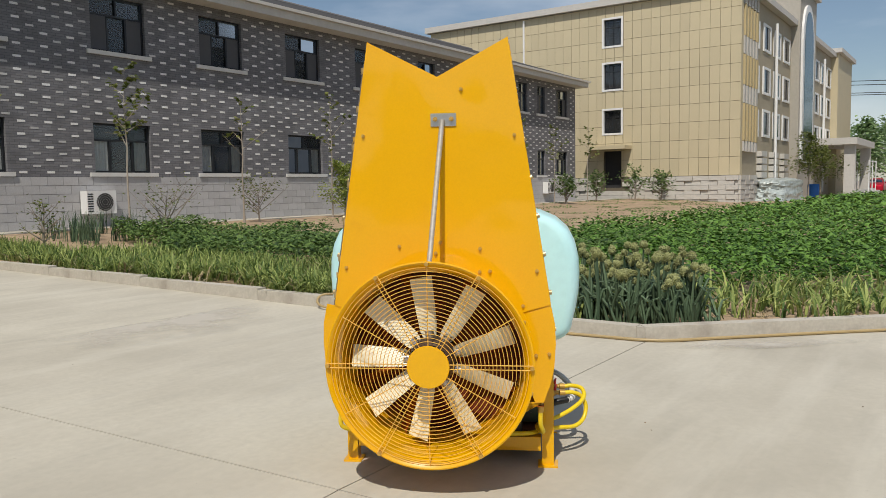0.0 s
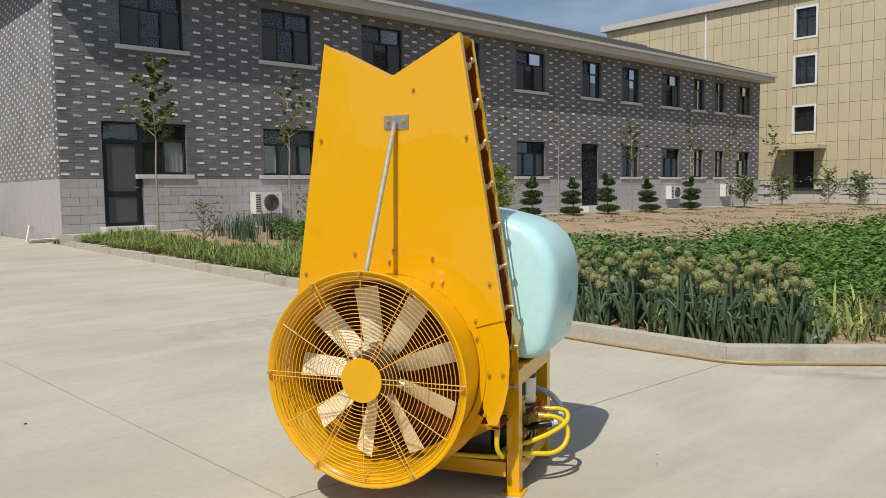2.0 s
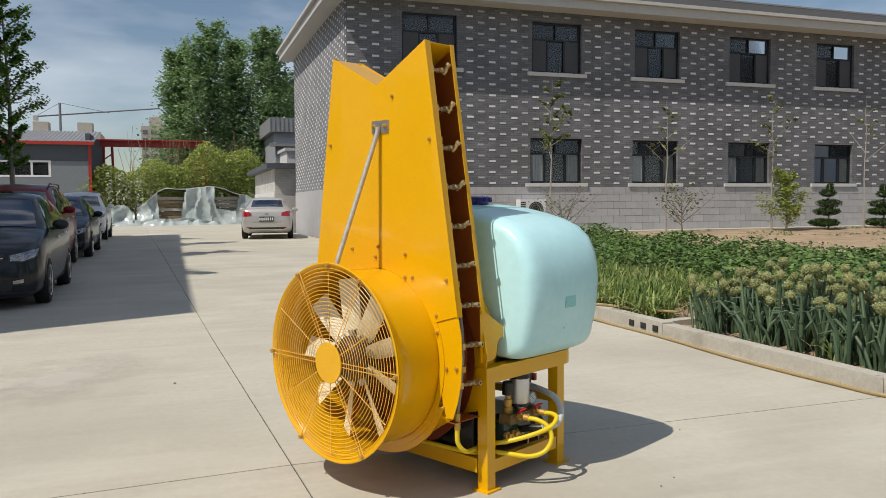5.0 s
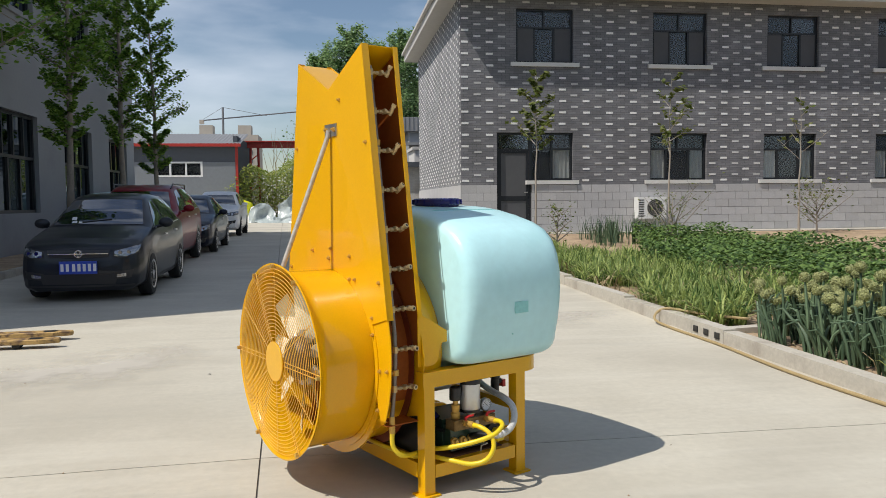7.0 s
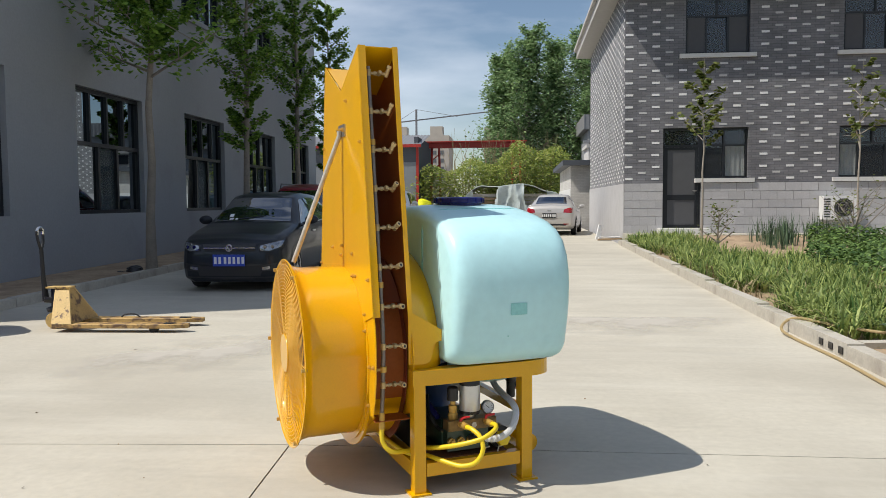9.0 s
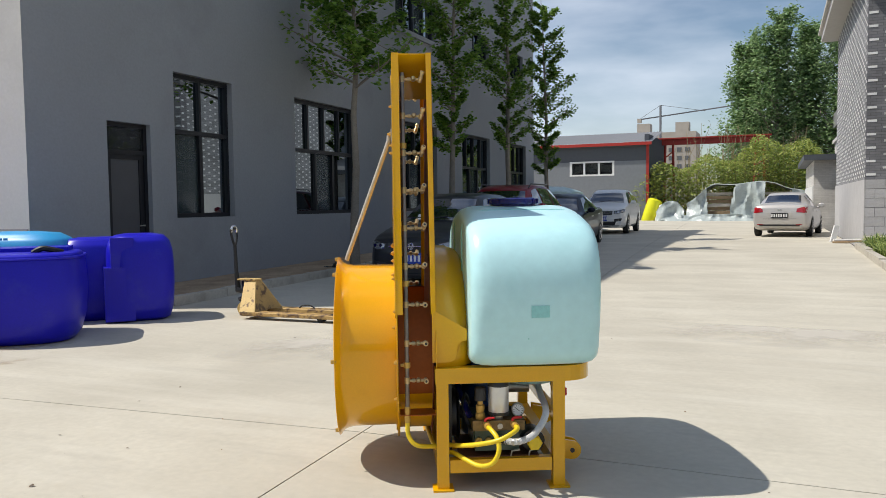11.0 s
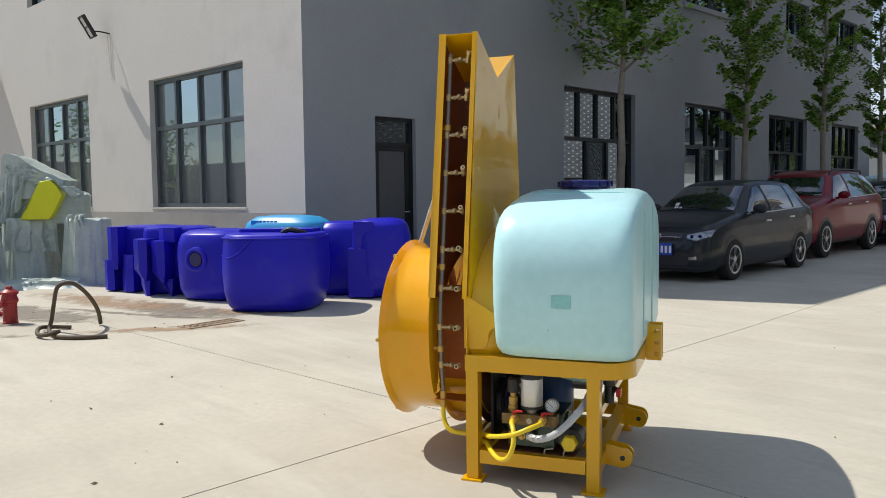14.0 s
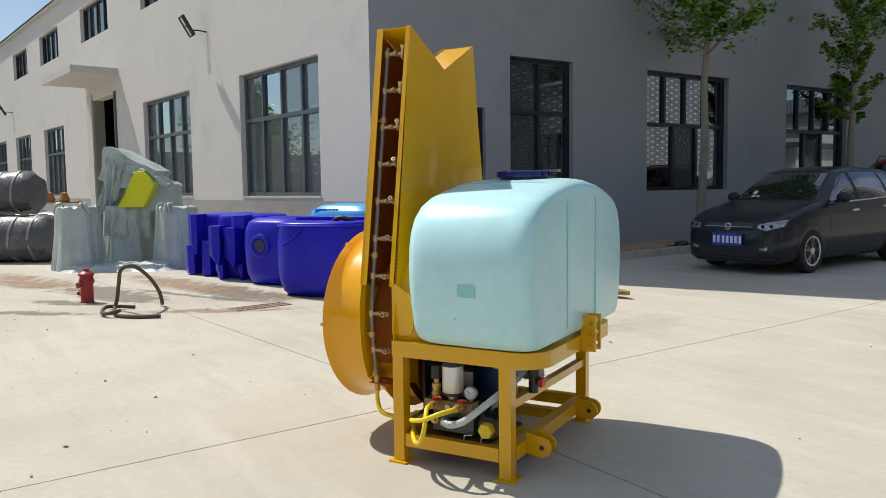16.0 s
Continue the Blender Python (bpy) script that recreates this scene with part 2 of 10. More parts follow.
def quads(name, centres, sizes, material, tilt=(0.2, 1.2), parent=None, bend=0.3, aspect=1.6, seed=1, up=None):
    """Many single leaves as one mesh: each a folded blade of four corners and a rib."""
    rs = np.random.RandomState(seed)
    n = len(centres)
    az, el, roll = rs.uniform(0, 2 * np.pi, n), rs.uniform(*tilt, n), rs.uniform(-0.6, 0.6, n)
    d = np.stack([np.cos(az) * np.cos(el), np.sin(az) * np.cos(el), np.sin(el)], 1)
    s = np.cross(d, [0, 0, 1.0])
    s /= np.linalg.norm(s, axis=1, keepdims=True) + 1e-9
    u = np.cross(s, d)
    s, u = s * np.cos(roll)[:, None] + u * np.sin(roll)[:, None], u * np.cos(roll)[:, None] - s * np.sin(roll)[:, None]
    L = np.asarray(sizes, float)[:, None] * np.ones((n, 1))
    W = L / aspect / 2
    c = np.asarray(centres, float)
    base, tip, mid = c - d * L / 2, c + d * L / 2 - u * L * bend * 0.5, c + u * L * bend * 0.25
    v = np.stack([base, mid + s * W - u * W * 0.3, tip, mid - s * W - u * W * 0.3, mid], 1).reshape(-1, 3)
    k = 5 * np.arange(n)[:, None]
    f = np.concatenate([k + [[0, 1, 4]], k + [[1, 2, 4]], k + [[2, 3, 4]], k + [[3, 0, 4]]])
    me = bpy.data.meshes.new(name)
    me.from_pydata(v.tolist(), [], f.tolist())
    me.materials.append(material)
    ob = new(name, me)
    if parent is not None:
        ob.parent = parent
    return ob


def blades(name, roots, heights, lean, width, material, seed=1, parent=None, droop=0.5):
    """Long narrow leaves that rise from the soil and bend over."""
    rs = np.random.RandomState(seed)
    n = len(roots)
    az = rs.uniform(0, 2 * np.pi, n)
    ln = rs.uniform(*lean, n)
    out = np.stack([np.cos(az), np.sin(az), 0 * az], 1)
    side = np.stack([-np.sin(az), np.cos(az), 0 * az], 1)
    h = np.asarray(heights)[:, None]
    r = np.asarray(roots, float)
    w = np.asarray(width, float) * np.ones(n)
    rows = []
    for t, ww in ((0, 0.8), (0.35, 1.0), (0.7, 0.8), (1.0, 0.08)):
        z = h * (t - droop * ln[:, None] * t**3 * 0.6)
        c = r + out * h * ln[:, None] * (t**1.8) + np.array([0, 0, 1]) * z
        rows += [c - side * (w * ww / 2)[:, None], c + side * (w * ww / 2)[:, None]]
    v = np.stack(rows, 1).reshape(-1, 3)
    k = 8 * np.arange(n)[:, None]
    f = np.concatenate([k + [[0, 1, 3, 2]], k + [[2, 3, 5, 4]], k + [[4, 5, 7, 6]]])
    me = bpy.data.meshes.new(name)
    me.from_pydata(v.tolist(), [], f.tolist())
    me.materials.append(material)
    ob = new(name, me)
    if parent is not None:
        ob.parent = parent
    return ob


# ---- materials ----
YELLOW = mat("yellow_paint", (0.78, 0.404, 0.003), 0.3, vary=0.05, scale=3, fine=140, bump=0.03, coat=0.10, spec=0.22, stain=(0.68, 0.32, 0.004), stain_at=(0.6, 0.95), stain_scale=5)
y_n, y_l = YELLOW.node_tree.nodes, YELLOW.node_tree.links
y_b, y_t, y_c, y_p = y_n["Principled BSDF"], y_n.new("ShaderNodeTexNoise"), y_n.new("ShaderNodeTexCoord"), y_n.new("ShaderNodeBump")
y_t.inputs["Scale"].default_value, y_t.inputs["Detail"].default_value = 3.2, 1.0
y_p.inputs["Strength"].default_value, y_p.inputs["Distance"].default_value = 0.35, 0.03
y_b.inputs["Coat Weight"].default_value, y_b.inputs["Coat Roughness"].default_value = 0.7, 0.05
y_l.new(y_c.outputs["Object"], y_t.inputs["Vector"])
y_l.new(y_t.outputs["Fac"], y_p.inputs["Height"])
y_l.new(y_p.outputs["Normal"], y_b.inputs["Coat Normal"])
GUARD = mat("guard_wire_paint", (0.80, 0.46, 0.08), 0.35, vary=0.08)
CREAM = mat("cream_plastic", (0.85, 0.80, 0.60), 0.4, vary=0.06, stain=(0.6, 0.52, 0.33), stain_scale=6)
TANK = mat("pale_aqua_plastic", (0.53, 0.84, 0.87), 0.28, vary=0.05, scale=2.5, fine=25, bump=0.04, stain=(0.40, 0.71, 0.73), stain_at=(0.5, 0.9), stain_scale=4)
TANK_DK = mat("moulded_mark_aqua", (0.30, 0.66, 0.64), 0.4)
DKBLUE = mat("dark_blue_plastic", (0.012, 0.015, 0.12), 0.25, vary=0.1)
BLUE = mat("royal_blue_plastic", (0.012, 0.010, 0.46), 0.36, spec=0.3, vary=0.1, scale=2, bump=0.04, stain=(0.035, 0.035, 0.45), stain_at=(0.55, 0.80), stain_scale=3)
LBLUE = mat("sky_blue_plastic", (0.03, 0.33, 0.66), 0.4, vary=0.08)
LIME = mat("lime_plastic", (0.70, 0.70, 0.012), 0.4, vary=0.06)
BRASS = mat("brass", (0.60, 0.37, 0.09), 0.38, 0.45, vary=0.15)
STEEL = mat("bare_steel", (0.55, 0.53, 0.50), 0.35, 0.9, vary=0.12)
PIPE = mat("dull_zinc_pipe", (0.24, 0.21, 0.19), 0.45, 0.6, vary=0.15)
CHROME = mat("polished_can", (0.72, 0.71, 0.69), 0.27, 1.0, vary=0.04)
BLACK = mat("black_rubber", (0.012, 0.012, 0.013), 0.55, vary=0.2)
BLACKP = mat("black_plastic", (0.02, 0.02, 0.022), 0.35, vary=0.15)
REDP = mat("red_plastic", (0.55, 0.02, 0.02), 0.4)
HOSE_Y = mat("yellow_hose", (0.80, 0.58, 0.02), 0.35, vary=0.06)
HOSE_W = mat("milky_hose", (0.58, 0.59, 0.59), 0.32, vary=0.08)
WHITE = mat("white_enamel", (0.75, 0.75, 0.74), 0.4, vary=0.05)
def concrete_mat(name):
    """Worn yard slab: broad pale and dull clouds, drag streaks, fine grit, a few dark specks."""
    m = mat(name, (0.515, 0.480, 0.400), 0.85, vary=0.10, scale=1.1, fine=22, bump=0.35, stain=(0.395, 0.362, 0.298), stain_at=(0.42, 0.76), stain_scale=0.42, spec=0.25)
    n, l = m.node_tree.nodes, m.node_tree.links
    b = n["Principled BSDF"]
    out = b.inputs["Base Color"].links[0].from_socket
    co = n.new("ShaderNodeTexCoord")
    for turn, scale, sc, at, colour, amount in ((0.5, (0.35, 2.6, 1), 1.0, (0.50, 0.74), (0.60, 0.57, 0.49), 0.55), (1.9, (0.5, 2.0, 1), 1.6, (0.54, 0.76), (0.36, 0.335, 0.285), 0.45), (0.0, (1, 1, 1), 34.0, (0.66, 0.76), (0.30, 0.27, 0.225), 0.5), (0.0, (1, 1, 1), 5.5, (0.62, 0.80), (0.36, 0.33, 0.275), 0.4)):
        mp, t, r, mx = n.new("ShaderNodeMapping"), n.new("ShaderNodeTexNoise"), n.new("ShaderNodeValToRGB"), n.new("ShaderNodeMix")
        mp.inputs["Scale"].default_value, mp.inputs["Rotation"].default_value = scale, (0, 0, turn)
        t.inputs["Scale"].default_value, t.inputs["Detail"].default_value, t.inputs["Roughness"].default_value = sc, 6, 0.6
        r.color_ramp.elements[0].position, r.color_ramp.elements[1].position = at
        r.color_ramp.elements[1].color = (amount, amount, amount, 1)
        mx.data_type = "RGBA"
        mx.inputs["B"].default_value = (*colour, 1)
        l.new(co.outputs["Object"], mp.inputs["Vector"])
        l.new(mp.outputs["Vector"], t.inputs["Vector"])
        l.new(t.outputs["Fac"], r.inputs["Fac"])
        l.new(r.outputs["Color"], mx.inputs["Factor"])
        l.new(out, mx.inputs["A"])
        out = mx.outputs["Result"]
    l.new(out, b.inputs["Base Color"])
    return m


CONCRETE = concrete_mat("yard_concrete")
JOINT = mat("joint_filler", (0.10, 0.09, 0.08), 0.9)
KERB = mat("kerb_stone", (0.49, 0.455, 0.39), 0.85, vary=0.15, scale=3, fine=40, bump=0.3, stain=(0.28, 0.24, 0.20), stain_at=(0.5, 0.8), stain_scale=3)
SOIL = mat("dry_soil", (0.39, 0.285, 0.185), 0.95, vary=0.3, scale=2.0, fine=22, bump=0.9, stain=(0.25, 0.17, 0.11), stain_at=(0.45, 0.7), stain_scale=2.5)
EARTH = mat("bare_ground", (0.34, 0.29, 0.23), 0.95, vary=0.2, scale=0.2, fine=3, bump=0.3)
BRICK = brick_mat("dark_grey_brick", (0.148, 0.148, 0.160), (0.198, 0.197, 0.210), (0.100, 0.099, 0.105))
HEADER = mat("pale_header_brick", (0.76, 0.755, 0.745), 0.75, vary=0.1, random_value=0.06)
BLOCK = mat("grey_plinth_block", (0.44, 0.432, 0.435), 0.8, vary=0.1, scale=3, fine=30, bump=0.2, random_value=0.07)
MORTAR = mat("grey_mortar", (0.30, 0.292, 0.29), 0.9)
GABLE = brick_mat("gable_grey_brick", (0.21, 0.21, 0.22), (0.30, 0.298, 0.312), (0.15, 0.15, 0.155), "y")
SILL = mat("pale_stone", (0.62, 0.61, 0.59), 0.7, vary=0.08)
EAVE = mat("eave_render", (0.52, 0.50, 0.47), 0.8, vary=0.08)
ROOF = mat("grey_roof_tile", (0.16, 0.155, 0.155), 0.7, vary=0.15, scale=2)
ALU = mat("dark_aluminium", (0.022, 0.024, 0.028), 0.35, 0.3, vary=0.1)
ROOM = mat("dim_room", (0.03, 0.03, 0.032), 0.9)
CURTAIN = mat("pale_curtain", (0.50, 0.49, 0.46), 0.8, vary=0.15, scale=8)
GLASS = glass_mat("window_glass", (0.85, 0.90, 0.92), 0.85, 0.05, (0.52, 0.58, 0.64))
GLASS_B = glass_mat("works_window_glass", (0.6, 0.72, 0.74), 0.5, 0.08, (0.27, 0.31, 0.34))
GLASS_E = glass_mat("end_window_glass", (0.95, 1.0, 1.0), 0.08, 0.30, (0.45, 0.53, 0.56))
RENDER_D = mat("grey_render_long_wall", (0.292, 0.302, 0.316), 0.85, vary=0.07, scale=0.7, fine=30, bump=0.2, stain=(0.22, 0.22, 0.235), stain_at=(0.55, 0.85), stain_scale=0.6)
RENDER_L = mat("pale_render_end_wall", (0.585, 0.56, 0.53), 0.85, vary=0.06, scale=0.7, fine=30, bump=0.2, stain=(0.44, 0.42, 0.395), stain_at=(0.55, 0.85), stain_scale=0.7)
TAN = mat("tan_cladding", (0.54, 0.465, 0.31), 0.6, vary=0.06, scale=0.8, random_value=0.05)
TANJ = mat("cladding_joint", (0.12, 0.10, 0.07), 0.8)
STONE = mat("pale_split_stone", (0.52, 0.50, 0.46), 0.85, vary=0.2, scale=2, fine=18, bump=0.5)
BARK = mat("bark", (0.25, 0.215, 0.175), 0.9, vary=0.25, scale=8, fine=50, bump=0.6)
LEAF_G = leaf_mat("ginkgo_leaf", (0.055, 0.14, 0.02), (0.27, 0.43, 0.075), through=0.42)
LEAF_P = leaf_mat("poplar_leaf", (0.09, 0.18, 0.07), (0.38, 0.52, 0.24), rough=0.4, through=0.35)
LEAF_S = leaf_mat("sapling_leaf", (0.07, 0.11, 0.02), (0.22, 0.24, 0.07))
LEAF_V = leaf_mat("crop_leaf", (0.022, 0.068, 0.010), (0.18, 0.34, 0.065), rough=0.5, through=0.2)
LEAF_D = leaf_mat("bush_bean_leaf", (0.028, 0.070, 0.018), (0.20, 0.31, 0.085), rough=0.42, through=0.22)
LEAF_Q = leaf_mat("garlic_leaf", (0.045, 0.120, 0.028), (0.48, 0.55, 0.18))
LEAF_O = leaf_mat("onion_leaf", (0.020, 0.046, 0.028), (0.14, 0.205, 0.115), rough=0.45, through=0.05)
LEAF_B = leaf_mat("bamboo_leaf", (0.15, 0.23, 0.04), (0.47, 0.50, 0.14))
LEAF_T = leaf_mat("topiary_leaf", (0.022, 0.05, 0.015), (0.10, 0.16, 0.04))
FLORET = leaf_mat("allium_floret", (0.20, 0.22, 0.095), (0.50, 0.51, 0.24), through=0.12)
def cloth_mat(name, color, rough, size=5.0, deep=0.03, fine=26.0, streak=(1, 1, 0.45), pale=None):
    """Creased sheet: ridged folds at two sizes, dusty patches."""
    m = mat(name, color, rough, vary=0.16, scale=4, fine=30, bump=0, stain=pale, stain_at=(0.5, 0.75), stain_scale=3)
    n, l = m.node_tree.nodes, m.node_tree.links
    co, mp, bp = n.new("ShaderNodeTexCoord"), n.new("ShaderNodeMapping"), n.new("ShaderNodeBump")
    mp.inputs["Scale"].default_value = streak
    l.new(co.outputs["Object"], mp.inputs["Vector"])
    total = None
    for sc, w in ((size, 1.0), (fine, 0.22)):
        t, s, a, p = n.new("ShaderNodeTexNoise"), n.new("ShaderNodeMath"), n.new("ShaderNodeMath"), n.new("ShaderNodeMath")
        t.inputs["Scale"].default_value, t.inputs["Detail"].default_value, t.inputs["Distortion"].default_value = sc, 3, 0.6
        s.operation, s.inputs[1].default_value = "SUBTRACT", 0.5
        a.operation = "ABSOLUTE"
        p.operation, p.inputs[1].default_value = "MULTIPLY", -w
        l.new(mp.outputs["Vector"], t.inputs["Vector"])
        l.new(t.outputs["Fac"], s.inputs[0])
        l.new(s.outputs[0], a.inputs[0])
        l.new(a.outputs[0], p.inputs[0])
        if total is None:
            total = p.outputs[0]
        else:
            ad = n.new("ShaderNodeMath")
            l.new(total, ad.inputs[0])
            l.new(p.outputs[0], ad.inputs[1])
            total = ad.outputs[0]
    bp.inputs["Strength"].default_value, bp.inputs["Distance"].default_value = 0.6, deep * 1.4
    l.new(total, bp.inputs["Height"])
    l.new(bp.outputs["Normal"], n["Principled BSDF"].inputs["Normal"])
    return m


TARP = cloth_mat("grey_green_tarpaulin", (0.40, 0.465, 0.44), 0.45, 3.0, 0.022, 12.0, (2.2, 2.2, 0.3), pale=(0.48, 0.55, 0.52))
FILM = cloth_mat("clear_plastic_film", (0.42, 0.47, 0.46), 0.25, 2.4, 0.05, 11.0, pale=(0.22, 0.26, 0.26))
DKWRAP = cloth_mat("dark_wrapping", (0.075, 0.075, 0.082), 0.38, 7.0, 0.02, 30.0, (2.2, 1, 1), (0.15, 0.15, 0.158))
WOOD = mat("weathered_wood", (0.30, 0.21, 0.12), 0.85, vary=0.25, scale=5, fine=60, bump=0.4)
JACK = mat("worn_yellow_paint", (0.62, 0.42, 0.15), 0.6, vary=0.15, stain=(0.17, 0.10, 0.05), stain_at=(0.56, 0.62), stain_scale=11)
FORK = mat("rusty_worn_paint", (0.46, 0.29, 0.10), 0.65, vary=0.2, stain=(0.13, 0.075, 0.04), stain_at=(0.48, 0.60), stain_scale=9)
HYDR = mat("red_enamel", (0.32, 0.02, 0.02), 0.45, vary=0.15)
OLDHOSE = mat("muddy_hose", (0.09, 0.065, 0.04), 0.7, vary=0.2)
GHOSE = mat("ochre_hose", (0.38, 0.28, 0.135), 0.5, vary=0.12)
RUSTRED = mat("red_steel", (0.40, 0.03, 0.02), 0.5, vary=0.12)
SHEDG = mat("blue_grey_panel", (0.075, 0.084, 0.100), 0.7, vary=0.08)
SHEDR = mat("pale_sheet_roof", (0.25, 0.25, 0.255), 0.5, vary=0.1)
FAR = mat("far_concrete_frame", (0.42, 0.385, 0.34), 0.9, vary=0.1, scale=0.1, fine=0.5, bump=0)
# brown inner faces: primer tone, with the channel's shade mixed into the colour
INNER = mat("brown_primer_shaded", (0.33, 0.085, 0.011), 0.55, vary=0.15, scale=5, fine=60, bump=0.05, spec=0.3)
FARDK = mat("far_openings", (0.12, 0.13, 0.14), 0.9)

# ---- ground ----
def setting(name, bm, material, label, category, smooth=False):
    return tagged(part(name, bm, material, None, label, smooth), label, category, "", "structure")


bm = bmesh.new()
gv = [[bm.verts.new((x, y, -0.06)) for x in (-1500, -300, -60, 0, 60, 300, 1500)] for y in (-1500, -300, -60, 0, 60, 300, 1500)]
for i in range(6):
    for j in range(6):
        bm.faces.new((gv[i][j], gv[i][j + 1], gv[i + 1][j + 1], gv[i + 1][j]))
setting("ground", bm, EARTH, "bare dusty ground reaching to the horizon", "ground")

# concrete yard: four large slabs parted by two narrow joints, and the drive beyond
yard = thing("pavement", "pale worn concrete yard in large slabs with narrow joints", "pavement", None, "", "structure")
bm = bmesh.new()
box(bm, -70, 60, -45, 70, -0.05, -0.006)
part("joint_bed", bm, JOINT, yard, "dark joint filler", False)


def joint_x(y):
    return -0.745 - 0.055 * y


def gz(y):
    """The drive climbs gently towards the back of the yard."""
    return 0.011 * min(13.6, max(0, y - 4))


def slab(corners):
    bm = bmesh.new()
    lo = [bm.verts.new((x, y, -0.04)) for x, y in corners]
    hi = [bm.verts.new((x, y, gz(y))) for x, y in corners]
    n = len(corners)
    bm.faces.new(hi)
    for i in range(n):
        bm.faces.new((lo[i], lo[(i + 1) % n], hi[(i + 1) % n], hi[i]))
    return part("slab", bm, CONCRETE, yard, "", False)


g = 0.004
YJ = 0.11
slab([(-40, -30), (joint_x(-30) - g, -30), (joint_x(YJ) - g, YJ - g), (-4.7, -0.16 - g), (-40, -2.4 - g)])
slab([(joint_x(-30) + g, -30), (50, -30), (50, YJ - g), (joint_x(YJ) + g, YJ - g)])
slab([(joint_x(YJ) + g, YJ + g), (3.0, YJ + g), (3.0, 4), (joint_x(4) + g, 4)])
slab([(-40, -2.4 + g), (-4.7, -0.16 + g), (joint_x(YJ) - g, YJ + g), (joint_x(4) - g, 4), (-40, 4)])
for ya, yb in ((4, 17.6), (17.6, 50)):
    slab([(joint_x(ya) + g, ya), (3.0, ya), (3.0, yb), (joint_x(yb) + g, yb)])
    slab([(-40, ya), (joint_x(ya) - g, ya), (joint_x(yb) - g, yb), (-40, yb)])

# drain grating in the yard
grate = thing("drain_grate", "long rusty drain grating set in the concrete", "drain", pose(-4.72, 0.58, 0.001, 0, 0, 98) @ Matrix.Diagonal((0.66, 1.0, 0.7, 1)))
IRON = mat("rusty_iron", (0.36, 0.26, 0.17), 0.85, 0.0, vary=0.3)
bbox_part("pit", (-0.44, 0.44, -0.09, 0.09, 0, 0.003), JOINT, grate, 0)
for a, b, c, d in ((-0.46, 0.46, -0.11, -0.085), (-0.46, 0.46, 0.085, 0.11), (-0.46, -0.435, -0.085, 0.085), (0.435, 0.46, -0.085, 0.085), (-0.435, 0.435, -0.008, 0.008)):
    bbox_part("frame_bar", (a, b, c, d, 0, 0.012), IRON, grate, 0.002)
for i in range(15):
    bbox_part("grating_bar", (-0.412 + i * 0.0585, -0.396 + i * 0.0585, -0.085, 0.085, 0.002, 0.010), IRON, grate, 0)

# ---- garden bed: kerb, soil ----
garden_kerb = thing("kerb", "weathered concrete garden kerb of long stones", "kerb", None, "", "structure")


def kerb_run(p0, p1, stone=1.0, w=0.13, h=0.115, parent=None):
    a, b = Vector((*p0, 0)), Vector((*p1, 0))
    d = (b - a)
    n = max(1, round(d.length / stone))
    me = None
    ang = math.atan2(d.y, d.x)
    s = d.length / n
    bm = bmesh.new()
    box(bm, 0.003, s - 0.003, -w / 2, w / 2, -0.03, h)
    bev(bm, 0.012, 2)
    me = mesh_of("kerb_stone", bm, KERB)
    for i in range(n):
        q = a + d * (i / n)
        piece("kerb_stone", me, parent, Matrix.Translation((q.x, q.y, gz(q.y) + random.uniform(-0.004, 0.004))) @ Matrix.Rotation(ang + random.uniform(-0.004, 0.004), 4, "Z"))


kerb_run((3.02, 16.2), (3.02, 0.2), 2.3, parent=garden_kerb)
kerb_run((3.0, 0.17), (4.6, -1.56), 2.3, parent=garden_kerb)
kerb_run((4.63, -1.6), (14.0, -11.7), 2.3, parent=garden_kerb)
bm = bmesh.new()
plate(bm, [(2.954, 0.199), (3.044, 0.199), (3.03, 0.19), (2.955, 0.128)], "z", -0.03, 0.112)
part("kerb_stone", bm, KERB, garden_kerb, "", False)
cross_kerb = thing("cross_kerb", "low concrete kerb across the garden bed", "kerb", None, "", "structure")
kerb_run((3.15, 2.72), (4.5, 2.95), 0.7, 0.12, 0.10, cross_kerb)

bm = bmesh.new()
rs = np.random.RandomState(5)


def soil_height(x, y):
    rise = gz(y) + (0.30 * min(1, max(0, (y - 9) / 7.0)) - gz(y)) * min(1, max(0, (x - 3.2) / 2.2))
    return 0.045 + rise + 0.03 * noise.noise(Vector((x * 1.1, y * 1.1, 0))) + 0.02 * noise.noise(Vector((x * 4, y * 4, 2)))


def soil_grid(bm, xs, ys):
    vs = {}
    for i, x in enumerate(xs):
        for j, y in enumerate(ys):
            vs[i, j] = bm.verts.new((x, y, soil_height(x, y)))
    for i in range(len(xs) - 1):
        for j in range(len(ys) - 1):
            bm.faces.new((vs[i, j], vs[i + 1, j], vs[i + 1, j + 1], vs[i, j + 1]))


soil_grid(bm, list(np.arange(3.08, 9, 0.2)) + list(np.arange(9, 64, 0.8)), list(np.arange(0.22, 16.9, 0.22)))
k = [bm.verts.new((x, y, 0.05)) for x, y in ((3.08, 0.22), (64, 0.22), (64, -14), (16.3, -14), (4.7, -1.5))]
bm.faces.new(k)
setting("garden_soil", bm, SOIL, "dry brown tilled garden soil", "soil", True)

